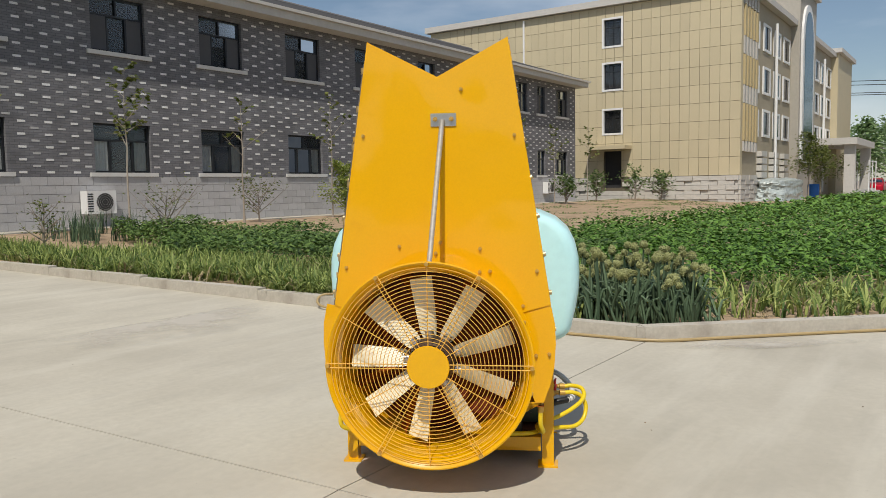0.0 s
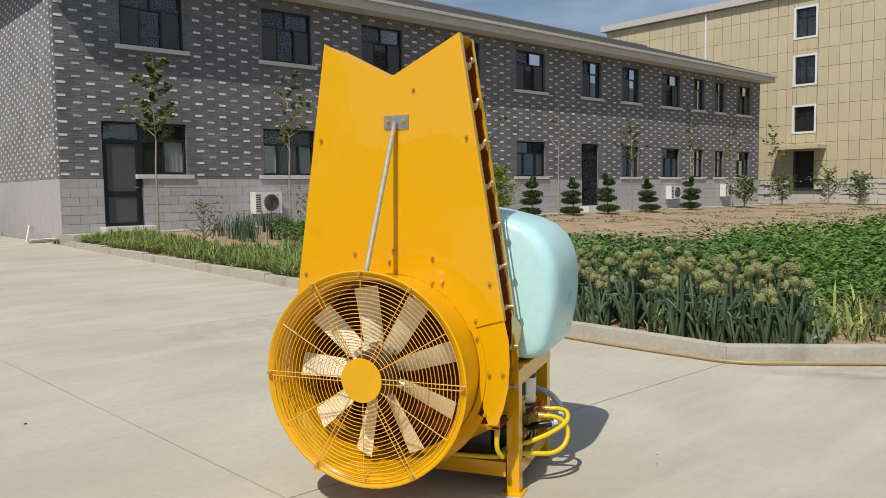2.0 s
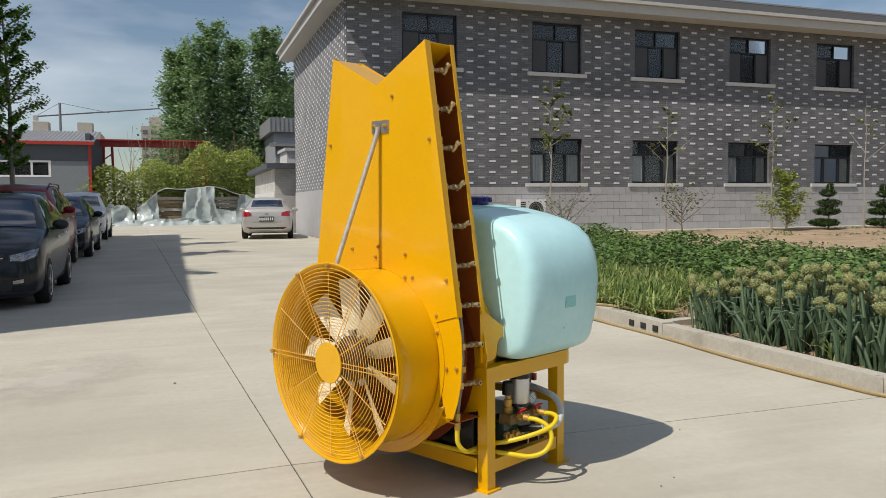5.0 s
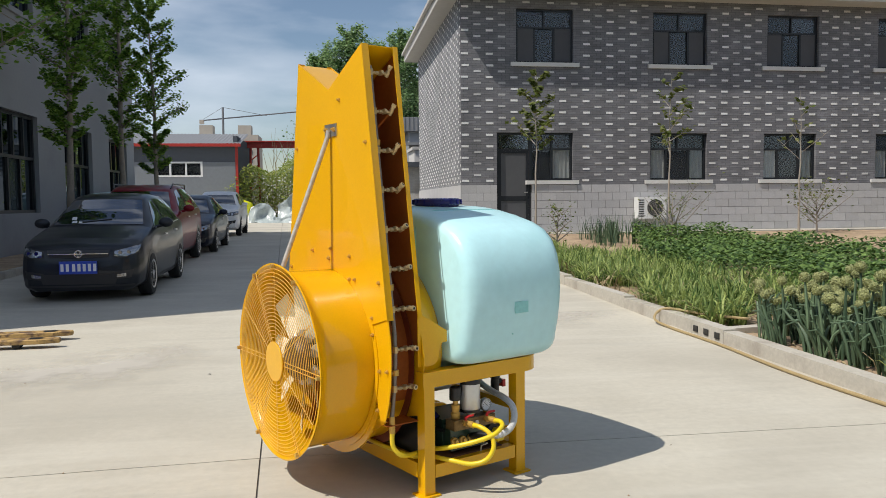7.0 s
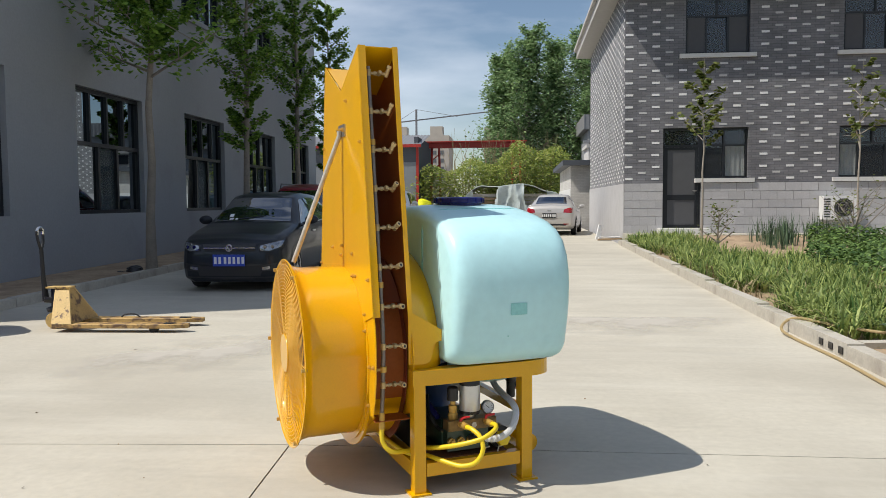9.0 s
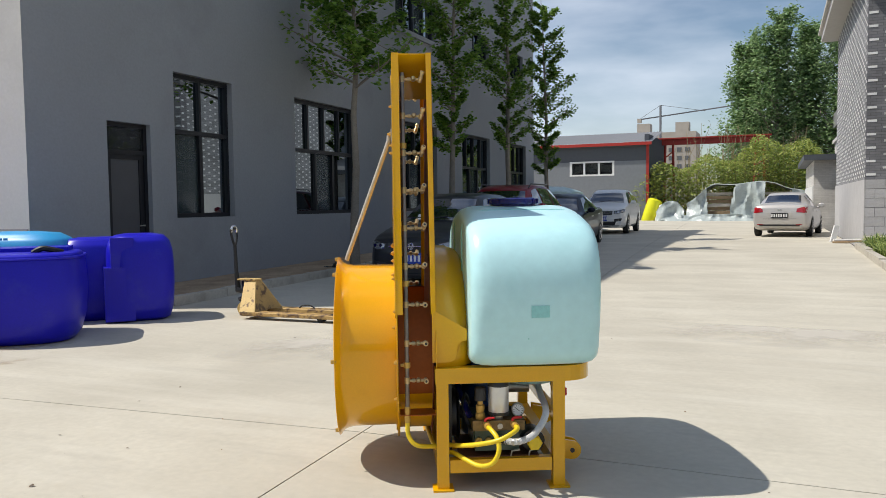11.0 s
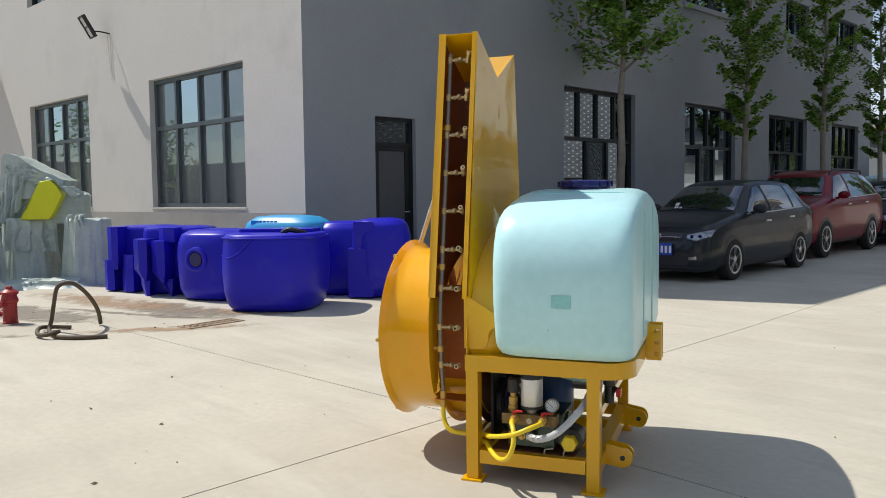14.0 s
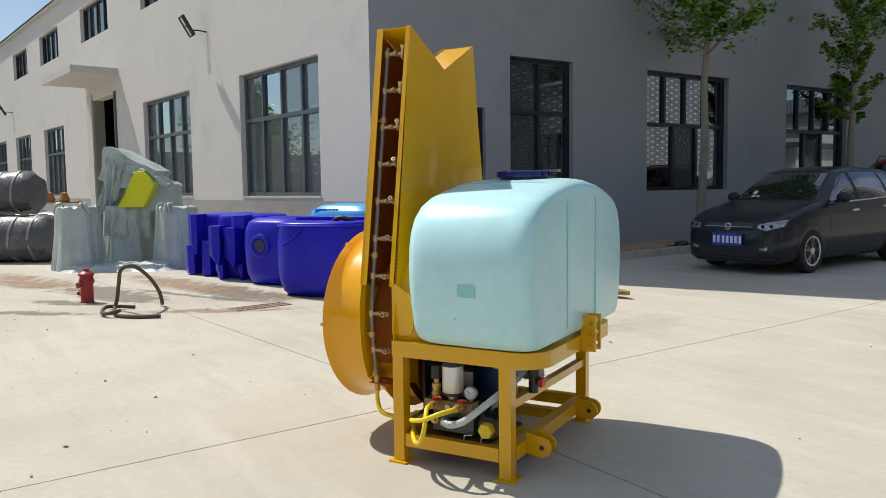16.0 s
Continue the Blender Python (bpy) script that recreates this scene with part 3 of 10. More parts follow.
# pale apron along the brick building, on the garden side
APRON = mat("worn_apron_concrete", (0.46, 0.43, 0.37), 0.85, vary=0.12, scale=2, fine=20, bump=0.3, stain=(0.33, 0.29, 0.23), stain_at=(0.5, 0.8), stain_scale=2)
apron = thing("apron", "pale concrete apron along the brick building", "pavement", None, "", "structure")
bbox_part("slab", (3.25, 44, 16.75, 17.72, -0.02, 0.36), APRON, apron, 0.01)
bbox_part("step", (3.75, 5.3, 16.1, 16.75, -0.02, 0.31), APRON, apron, 0.012)
bbox_part("ramp", (3.0, 3.75, 15.9, 16.75, -0.02, 0.19), APRON, apron, 0.012)

# ---- windows and doors ----
def window(w, h, transom, low, high, glass, sill=True, frame=0.055, depth=0.09, room=0.5, curtains=(), name="window", alu=ALU, label="dark aluminium window", sill_mat=SILL):
    """A window facing -y; its lower left outer corner at the origin. low, high: places of upright bars, as shares."""
    win = thing(name, label, "window", None, "", "structure")
    t = transom * h
    bm = bmesh.new()
    y0, y1 = 0.10, 0.10 + depth
    for d in ((0, w, 0, frame), (0, w, h - frame, h), (0, frame, frame, h - frame), (w - frame, w, frame, h - frame)):
        box(bm, d[0], d[1], y0, y1, d[2], d[3])
    if transom:
        box(bm, frame, w - frame, y0 - 0.006, y1 - 0.01, t - frame / 2, t + frame / 2)
    for s in low:
        box(bm, s * w - frame / 2, s * w + frame / 2, y0 - 0.004, y1 - 0.012, frame, (t - frame / 2) if transom else h - frame)
    for s in high:
        box(bm, s * w - frame / 2.6, s * w + frame / 2.6, y0 - 0.004, y1 - 0.012, t + frame / 2, h - frame)
    part("window_frame", bm, alu, win, "", False)
    for bars, z0, z1 in ((low, frame, t if transom else h - frame), (high, t, h - frame)) if transom else ((low, frame, h - frame),):
        e = [frame] + [s * w for s in bars] + [w - frame]
        for a, b in zip(e, e[1:]):
            bm = bmesh.new()
            c = random.uniform(-0.004, 0.004)
            vs = [bm.verts.new(p) for p in ((a, 0.15 + c, z0), (b, 0.15 - c, z0), (b, 0.15 - c, z1), (a, 0.15 + c, z1))]
            bm.faces.new(vs)
            part("pane", bm, glass, win, "", False)
    # added near-black box: its colour stands in for the unlit room
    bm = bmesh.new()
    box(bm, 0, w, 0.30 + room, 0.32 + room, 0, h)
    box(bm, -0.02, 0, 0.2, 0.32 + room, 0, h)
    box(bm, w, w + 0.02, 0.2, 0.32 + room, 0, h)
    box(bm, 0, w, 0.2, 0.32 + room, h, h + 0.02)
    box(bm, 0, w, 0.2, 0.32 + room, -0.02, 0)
    part("room_lining", bm, ROOM, win, "near-black lining, the room's dimness put into its colour", False)
    for a, b, z0, z1 in curtains:
        bm = bmesh.new()
        n = 14
        vs = [(bm.verts.new((w * (a + (b - a) * i / n), 0.185 + 0.012 * math.sin(i * 1.7), z0 * h)), bm.verts.new((w * (a + (b - a) * i / n), 0.185 + 0.012 * math.sin(i * 1.7), z1 * h))) for i in range(n + 1)]
        for p, q in zip(vs, vs[1:]):
            bm.faces.new((p[0], q[0], q[1], p[1]))
        part("curtain", bm, CURTAIN, win, "pale curtain")
    if sill:
        bm = bmesh.new()
        box(bm, -0.16, w + 0.16, -0.07, 0.1, -0.11, 0.0)
        bev(bm, 0.008, 1)
        part("window_sill", bm, sill_mat, win, "pale stone sill", False)
    return win


# ---- brick building ----
B1Y, B1X0, B1X1, B1D = 17.7, 3.28, 39.0, 27.75
Z_PLINTH, Z_EAVE = 1.71, 6.93
UP = [(4.86, 6.52), (8.89, 10.54), (12.42, 14.07), (16.0, 17.66), (19.6, 21.26), (23.6, 24.85), (26.4, 27.65), (29.5, 31.02), (32.25, 33.2), (34.3, 35.2), (36.55, 37.95)]
LOW = [(5.3, 6.52), (8.83, 10.58), (12.36, 14.05), (16.0, 17.68), (19.6, 21.28), (26.4, 27.65), (29.5, 31.02), (32.25, 33.2), (34.3, 35.2), (36.55, 37.95)]
DOORS = [(4.3, 5.3, 0.5, 3.18), (23.55, 24.7, 0.62, 3.2)]
holes = [(a, b, 5.13, 6.63) for a, b in UP] + [(a, b, 1.83, 3.18) for a, b in LOW] + DOORS
bm = bmesh.new()
wall_boxes(bm, B1X0, B1X1, 0.0, Z_EAVE + 0.1, B1Y, B1Y + 0.3, holes)
wall_front = setting("wall_front", bm, BRICK, "dark grey brick front wall with pale header bricks over a block plinth", "wall")
bm = bmesh.new()
box(bm, B1X0, B1X0 + 0.3, B1Y + 0.3, B1D, 0, Z_EAVE + 0.1)
wall_gable = setting("wall_gable", bm, GABLE, "grey brick end wall dotted with small pale bricks", "wall")
bm = bmesh.new()
box(bm, B1X1 - 0.3, B1X1, B1Y + 0.3, B1D, 0, Z_EAVE + 0.1)
box(bm, B1X0 + 0.3, B1X1 - 0.3, B1D - 0.3, B1D, 0, Z_EAVE + 0.1)
setting("wall_back", bm, GABLE, "grey brick back and far end walls", "wall")
OX, OY = 0.53, 0.64
roof = thing("roof", "grey tiled hipped roof with a deep pale eave", "roof", None, "", "structure")
bm = bmesh.new()
x0, x1, y0, y1 = B1X0 - OX, B1X1 + 0.45, B1Y - OY, B1D + 0.35
box(bm, x0, x1, y0, y1, Z_EAVE, Z_EAVE + 0.26)
bev(bm, 0.02, 2)
box(bm, x0 - 0.1, x1 + 0.1, y0 - 0.1, y1 + 0.1, Z_EAVE + 0.262, Z_EAVE + 0.36)
part("eave", bm, EAVE, roof, "pale rendered eave slab", False)
bm = bmesh.new()
rows_n = 18
ridge_y = (y0 + y1) / 2
for i in range(rows_n):
    a, b = i / rows_n, (i + 1) / rows_n
    zz = Z_EAVE + 0.36
    for sgn, ye in ((1, y0 - 0.02), (-1, y1 + 0.02)):
        ya, yb = ye + (ridge_y - ye) * a, ye + (ridge_y - ye) * b
        za, zb = zz + 1.9 * a + 0.03, zz + 1.9 * b
        xa0, xb0 = x0 - 0.02 + 4.0 * a, x0 - 0.02 + 4.0 * b
        xa1, xb1 = x1 + 0.02 - 4.0 * a, x1 + 0.02 - 4.0 * b
        v = [bm.verts.new(p) for p in ((xa0, ya, za - 0.03), (xa1, ya, za - 0.03), (xa1, ya, za), (xa0, ya, za), (xb1, yb, zb), (xb0, yb, zb))]
        bm.faces.new((v[0], v[1], v[2], v[3]))
        bm.faces.new((v[3], v[2], v[4], v[5]))
    for xe, sg in ((x0 - 0.02, 1), (x1 + 0.02, -1)):
        xa, xb = xe + sg * 4.0 * a, xe + sg * 4.0 * b
        ya0, yb0 = y0 + (ridge_y - y0) * a, y0 + (ridge_y - y0) * b
        ya1, yb1 = y1 + (ridge_y - y1) * a, y1 + (ridge_y - y1) * b
        za, zb = zz + 1.9 * a + 0.03, zz + 1.9 * b
        v = [bm.verts.new(p) for p in ((xa, ya0, za), (xa, ya1, za), (xb, yb1, zb), (xb, yb0, zb))]
        bm.faces.new(v)
part("tiles", bm, ROOF, roof, "grey roof tiles in rows", False)
bm = bmesh.new()
tube(bm, [(x0 + 4, ridge_y, Z_EAVE + 2.28), (x1 - 4, ridge_y, Z_EAVE + 2.28)], 0.09, 8)
part("ridge", bm, ROOF, roof)

SCREEN = mat("grey_insect_screen", (0.075, 0.075, 0.082), 0.7, vary=0.08, fine=300)


def screens(win, w, spans, z0, z1):
    for a, b in spans:
        bbox_part("insect_screen", (a * w, b * w, 0.104, 0.110, z0, z1), SCREEN, win, 0, "fine grey insect screen")


up_win = window(1.66, 1.5, 0.66, (0.33, 0.67), (0.5,), GLASS, name="window_1", label="upper dark aluminium window with a pale stone sill")
low_win = window(1.69, 1.35, 0.66, (0.3, 0.7), (0.5,), GLASS, curtains=((0.05, 0.28, 0.03, 0.64), (0.72, 0.96, 0.03, 0.64)), name="window_2", label="ground floor aluminium window with pale curtains and stone sill")
slim = window(1.25, 1.5, 0.66, (0.5,), (0.5,), GLASS, curtains=((0.55, 0.95, 0.05, 0.6),), name="window_3", label="narrow upper aluminium window with a pale stone sill")
slim_low = window(1.25, 1.35, 0.66, (0.5,), (0.5,), GLASS, curtains=((0.55, 0.95, 0.05, 0.64),), name="window_4", label="narrow ground floor window with a pale curtain and stone sill")

screens(up_win, 1.66, ((0.04, 0.31), (0.69, 0.96)), 0.06, 0.96)
screens(slim, 1.25, ((0.05, 0.47),), 0.06, 0.96)


def set_windows(spans, z, wide, wide_w, thin, thin_w):
    used = set()
    for a, b in spans:
        proto, pw = (wide, wide_w) if b - a > 1.35 else (thin, thin_w)
        m = Matrix.Translation((a, B1Y, z)) @ Matrix.Diagonal(((b - a) / pw, 1, 1, 1))
        if proto.name not in used:
            used.add(proto.name)
            proto.matrix_basis = m
        else:
            c = copy_thing(proto, Matrix.Translation((a, B1Y, z)))
            c.scale = ((b - a) / pw, 1, 1)


set_windows(UP, 5.13, up_win, 1.66, slim, 1.25)
set_windows(LOW, 1.83, low_win, 1.69, slim_low, 1.25)


def leaf_door(name, w, h, label, split=(0.4,), transom=0.0, m=None, glass=GLASS, glazed=False, material=ALU):
    d = thing(name, label, "door", m, "", "structure")
    bm = bmesh.new()
    for q in ((0, w, h - 0.06, h), (0, 0.06, 0, h - 0.06), (w - 0.06, w, 0, h - 0.06)):
        box(bm, q[0], q[1], 0.08, 0.18, q[2], q[3])
    t = h - transom - (0.06 if transom else 0)
    if transom:
        box(bm, 0.06, w - 0.06, 0.08, 0.18, t, t + 0.06)
    part("door_frame", bm, material, d, "", False)
    zs = [0.02] + [s * t for s in split] + [t - (0 if transom else 0.06)]
    bm = bmesh.new()
    for a, b in zip(zs, zs[1:]):
        for q in ((0.06, w - 0.06, a, a + 0.07), (0.06, w - 0.06, b - 0.07, b), (0.06, 0.14, a + 0.07, b - 0.07), (w - 0.14, w - 0.06, a + 0.07, b - 0.07)):
            box(bm, q[0], q[1], 0.1, 0.15, q[2], q[3])
    part("door_leaf", bm, material, d, "", False)
    for a, b in zip(zs, zs[1:]):
        bm = bmesh.new()
        box(bm, 0.14, w - 0.14, 0.118, 0.128, a + 0.07, b - 0.07)
        part("door_panel", bm, glass if glazed else PANEL, d, "", False)
    if transom:
        bm = bmesh.new()
        box(bm, 0.06, w - 0.06, 0.118, 0.124, t + 0.06, h - 0.06)
        part("transom_pane", bm, glass, d, "", False)
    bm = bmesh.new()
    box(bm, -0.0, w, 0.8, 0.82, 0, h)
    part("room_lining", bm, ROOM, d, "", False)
    bm = bmesh.new()
    tube(bm, [(w - 0.1, 0.09, t * 0.46), (w - 0.1, 0.055, t * 0.46), (w - 0.2, 0.055, t * 0.46)], 0.011)
    part("door_handle", bm, STEEL, d, "bright metal handle")
    return d


PANEL = mat("smoky_door_panel", (0.085, 0.085, 0.09), 0.4, vary=0.1)
leaf_door("door_1", 1.0, 2.68, "closed dark aluminium door with a transom light", (0.38,), 0.45, Matrix.Translation((4.3, B1Y, 0.5)))
leaf_door("door_2", 1.15, 2.58, "dark glazed entrance door under a transom", (0.4,), 0.55, Matrix.Translation((23.55, B1Y, 0.62)), glazed=True)
steps = thing("door_steps", "two low concrete steps before the brick building's door", "steps", Matrix.Translation((4.15, B1Y, 0)), "", "structure")
bbox_part("step", (0, 1.3, -0.5, 0.0, 0.0, 0.5), SILL, steps, 0.01)
bbox_part("step", (-0.05, 1.35, -0.85, -0.5, 0.0, 0.25), SILL, steps, 0.01)
copy_thing(steps, Matrix.Translation((23.4, B1Y, 0.1)))

# air conditioner boxes on the brick wall
def air_con(x, z):
    ac = thing("air_conditioner", "white wall-mounted air conditioner box with a dark fan", "air conditioner", Matrix.Translation((x, B1Y - 0.05, z)), "air conditioner boxes on the brick wall")
    bbox_part("casing", (-0.42, 0.42, -0.32, 0, 0, 0.62), WHITE, ac, 0.015)
    bm = bmesh.new()
    lathe(bm, [(0.0, -0.336), (0.235, -0.336), (0.24, -0.32), (0.0, -0.32)], 28, "y", (0.08, 0, 0.31))
    part("fan_disc", bm, BLACKP, ac, "black fan behind a round grille")
    for r in (0.08, 0.14, 0.2, 0.24):
        bm = bmesh.new()
        tube(bm, [(0.08 + p, -0.342, 0.31 + q) for p, q in arc(0, 0, r, 0, 345, 23)], 0.005, 5, close=True)
        part("grille_ring", bm, mat("grey_grille", (0.3, 0.3, 0.3), 0.5) if r == 0.08 else bpy.data.materials["grey_grille"], ac)
    for i in range(8):
        bm = bmesh.new()
        box(bm, -0.405, -0.25, -0.326, -0.32, 0.06 + i * 0.065, 0.09 + i * 0.065)
        part("louvre", bm, BLACKP, ac, "", False)
    for s in (-0.3, 0.3):
        bbox_part("bracket", (s - 0.02, s + 0.02, -0.3, 0.05, -0.04, 0), STEEL, ac, 0.003)
    return ac


for x, z in ((8.75, 0.72), (30.2, 0.8), (35.2, 0.85)):
    air_con(x, z)

# ---- works building: long wall in shade, end wall in the sun ----
B2X, B2Y, B2H, B2P = -7.055, 3.15, 7.05, 9.25
LONG_WIN = [(5.70, 7.07), (8.9, 11.25), (13.22, 15.58), (17.4, 19.75), (21.5, 23.6)]
LONG_UP = [(13.22, 15.58), (18.3, 19.75), (21.7, 23.3)]
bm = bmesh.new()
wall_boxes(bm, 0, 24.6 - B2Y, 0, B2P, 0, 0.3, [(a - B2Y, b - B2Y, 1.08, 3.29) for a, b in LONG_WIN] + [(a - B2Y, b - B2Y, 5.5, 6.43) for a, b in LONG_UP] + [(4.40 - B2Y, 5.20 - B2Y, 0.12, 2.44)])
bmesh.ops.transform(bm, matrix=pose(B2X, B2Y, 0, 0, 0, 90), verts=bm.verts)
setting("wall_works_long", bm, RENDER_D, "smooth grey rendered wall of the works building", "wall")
SLANT = math.degrees(math.atan(0.1))
END = pose(B2X, B2Y, 0, 0, 0, SLANT)
END_WIN = [(-4.33, -1.44), (-9.7, -6.76), (-19.9, -17.25), (-24.6, -22.0), (-29.0, -26.5)]
END_UP = [(-9.6, -7.0), (-14.8, -12.2), (-19.9, -17.4), (-24.3, -21.9)]
GATE = (-13.9, -11.9, 0.02, 3.75)
bm = bmesh.new()
wall_boxes(bm, -31, 0, 0, B2H, 0, 0.3, [(a, b, 1.08, 3.31) for a, b in END_WIN] + [(a, b, 5.45, 6.42) for a, b in END_UP] + [GATE])
bmesh.ops.transform(bm, matrix=END, verts=bm.verts)
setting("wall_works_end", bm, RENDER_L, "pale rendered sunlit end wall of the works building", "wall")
bm = bmesh.new()
for a, b in ((-30.95, GATE[0] - 0.5), (GATE[1] + 0.12, -0.02)):
    box(bm, a, b, -0.014, 0.002, 0.0, 1.0)
bmesh.ops.transform(bm, matrix=END, verts=bm.verts)
setting("plinth_works", bm, mat("plinth_render", (0.335, 0.32, 0.31), 0.85, vary=0.12, scale=0.8, fine=30, bump=0.2, stain=(0.26, 0.25, 0.24), stain_at=(0.5, 0.8), stain_scale=1.4), "darker rendered plinth along the foot of the end wall", "plinth")
bm = bmesh.new()
for a, b in END_WIN:
    box(bm, a - 0.02, b + 0.02, -0.022, 0.06, 1.05, 1.078)
bmesh.ops.transform(bm, matrix=END, verts=bm.verts)
setting("window_sills_works", bm, EAVE, "narrow pale sills under the works windows", "sill")
works_roof = thing("works_roof", "corrugated grey sheet roof of the works building with a low eave", "roof", END, "", "structure")
bm = bmesh.new()
crest = [(-31.2 + 0.09 * i, 0.028 * (i % 2)) for i in range(344)]
rows_ = [[bm.verts.new((u, y, z + dz)) for u, dz in crest] for y, z in ((-0.14, 7.12), (11.0, 9.15), (22.0, 7.3))]
for r0, r1 in zip(rows_, rows_[1:]):
    for i in range(len(crest) - 1):
        bm.faces.new((r0[i], r0[i + 1], r1[i + 1], r1[i]))
part("roof_sheet", bm, ROOF, works_roof, "corrugated grey roof sheet", False)
bbox_part("eave_board", (-31.2, -0.31, -0.10, 0.0, 7.05, 7.115), EAVE, works_roof, 0.006)
bm = bmesh.new()
box(bm, B2X - 0.34, B2X + 0.04, B2Y + 0.01, 24.64, B2P, B2P + 0.06)
setting("parapet_coping", bm, EAVE, "pale coping along the top of the works wall", "coping")
wb = window(2.35, 2.21, 0.56, (0.36, 0.64), (0.25, 0.5, 0.75), GLASS_B, sill=False, frame=0.07, room=1.5, name="window_5", label="large dark framed works window with a transom", sill_mat=RENDER_D)
wn1 = window(1.37, 2.21, 0.60, (0.5,), (0.5,), GLASS_B, sill=False, frame=0.07, room=1.5, name="window_6", label="tall dark framed works window of four panes", sill_mat=RENDER_D)
wu = window(2.36, 0.93, 0.0, (0.25, 0.5, 0.75), (), GLASS_B, sill=True, frame=0.06, room=0.8, name="window_7", label="upper dark framed works window of four panes", sill_mat=RENDER_D)
we = window(2.9, 2.23, 0.62, (0.25, 0.5, 0.75), (0.25, 0.5, 0.75), GLASS_E, sill=False, frame=0.07, room=1.5, name="window_8", label="wide grey framed works window of eight panes", alu=mat("grey_frame", (0.09, 0.11, 0.12), 0.4, 0.3), sill_mat=RENDER_L)
wu2 = window(2.6, 0.97, 0.0, (0.25, 0.5, 0.75), (), GLASS_E, sill=False, frame=0.06, room=0.8, name="window_9", label="upper grey framed works window", sill_mat=RENDER_L)
wn1.matrix_basis = pose(B2X, 5.70, 1.08, 0, 0, 90)
first = True
for a, b in LONG_WIN[1:]:
    m = pose(B2X, a, 1.08, 0, 0, 90)
    if first:
        wb.matrix_basis, first = m, False
    else:
        c = copy_thing(wb, m)
        c.scale = ((b - a) / 2.35, 1, 1)
for i, (a, b) in enumerate(LONG_UP):
    m = pose(B2X, a, 5.5, 0, 0, 90)
    c = wu if i == 0 else copy_thing(wu, m)
    c.matrix_basis = m
    c.scale = ((b - a) / 2.36, 1, 1)
for i, (a, b) in enumerate(END_WIN):
    m = END @ Matrix.Translation((a, 0, 1.08))
    c = we if i == 0 else copy_thing(we, m)
    c.matrix_basis = m
    c.scale = ((b - a) / 2.9, 1, 1)
for i, (a, b) in enumerate(END_UP):
    m = END @ Matrix.Translation((a, 0, 5.45))
    c = wu2 if i == 0 else copy_thing(wu2, m)
    c.matrix_basis = m
    c.scale = ((b - a) / 2.6, 1, 1)
leaf_door("door_3", 0.8, 2.32, "dark metal door with a glazed upper panel and closer", (0.33,), 0.38, pose(B2X, 4.40, 0.12, 0, 0, 90), material=mat("black_door", (0.012, 0.012, 0.015), 0.35))
gate = thing("gate_opening", "open works gateway with a dark interior and steel jambs", "gate", END, "", "structure")
bbox_part("jamb", (GATE[1], GATE[1] + 0.12, -0.04, 0.3, 0, 3.8), SHEDG, gate, 0.005)
bbox_part("jamb", (GATE[0] - 0.5, GATE[0], -0.05, 0.3, 0, 3.9), EAVE, gate, 0.005)
# added near-black lining makes the inside of the works look unlit
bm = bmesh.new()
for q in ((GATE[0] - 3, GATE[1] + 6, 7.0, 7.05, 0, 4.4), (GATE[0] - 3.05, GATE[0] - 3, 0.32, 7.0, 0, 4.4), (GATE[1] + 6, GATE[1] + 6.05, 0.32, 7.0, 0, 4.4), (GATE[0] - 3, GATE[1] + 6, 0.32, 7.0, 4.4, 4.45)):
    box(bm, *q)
part("room_lining", bm, ROOM, gate, "near-black lining, the interior's dimness put into its colour", False)
canopy = thing("canopy", "pale concrete canopy above the works gateway", "canopy", END, "", "structure")
bbox_part("slab", (-14.6, -11.5, -1.15, 0, 4.16, 4.34), EAVE, canopy, 0.01)
for x, z in ((-5.85, 4.33), (-24.9, 4.3)):
    fl = thing("floodlight", "black floodlight on a short arm", "floodlight", END @ Matrix.Translation((x, 0, z)), "floodlights on the works wall")
    bm = bmesh.new()
    tube(bm, [(0.10, 0, 0.0), (0.08, -0.16, 0.02), (0.0, -0.30, 0.02)], 0.014)
    part("arm", bm, BLACKP, fl)
    tilt_ = pose(-0.04, -0.34, 0.10, 30, 0, -8)
    bm = bmesh.new()
    for q in ((-0.13, 0.13, 0.185, 0.215), (-0.13, 0.13, -0.215, -0.185), (-0.13, -0.105, -0.185, 0.185), (0.105, 0.13, -0.185, 0.185), (-0.105, 0.105, -0.012, 0.012)):
        box(bm, q[0], q[1], -0.04, 0.03, q[2], q[3])
    box(bm, -0.105, 0.105, 0.0, 0.03, -0.185, 0.185)
    bmesh.ops.transform(bm, matrix=tilt_, verts=bm.verts)
    hd = part("lamp_housing", bm, BLACKP, fl, "", False)
    for z0, z1 in ((-0.183, -0.014), (0.014, 0.183)):
        bbox_part("lamp_glass", (-0.103, 0.103, -0.02, -0.012, z0, z1), HOSE_W, hd, 0.002, "pale lamp glass", tilt_)
    for dx in (-0.03, 0.05):
        bm = bmesh.new()
        tube(bm, [(0.08 + dx, -0.02, -0.02), (0.12 + dx, -0.012, -0.5), (0.16 + dx, -0.012, -0.85)], 0.005, 5)
        part("lead", bm, HOSE_W, fl, "thin pale lead")

# planted strip with a kerb at the foot of the long wall
strip = thing("planting_strip", "raised dusty strip with a concrete kerb along the works wall", "kerb", None, "", "structure")
bbox_part("bed", (-7.05, -5.72, 4.05, 24.4, -0.06, 0.085), SOIL, strip, 0, m=Matrix.Translation((0, 4, 0)) @ Matrix.Rotation(0.011, 4, "X") @ Matrix.Translation((0, -4, 0)))
kerb_run((-5.66, 4.0), (-5.66, 24.4), 1.0, 0.12, 0.12, strip)
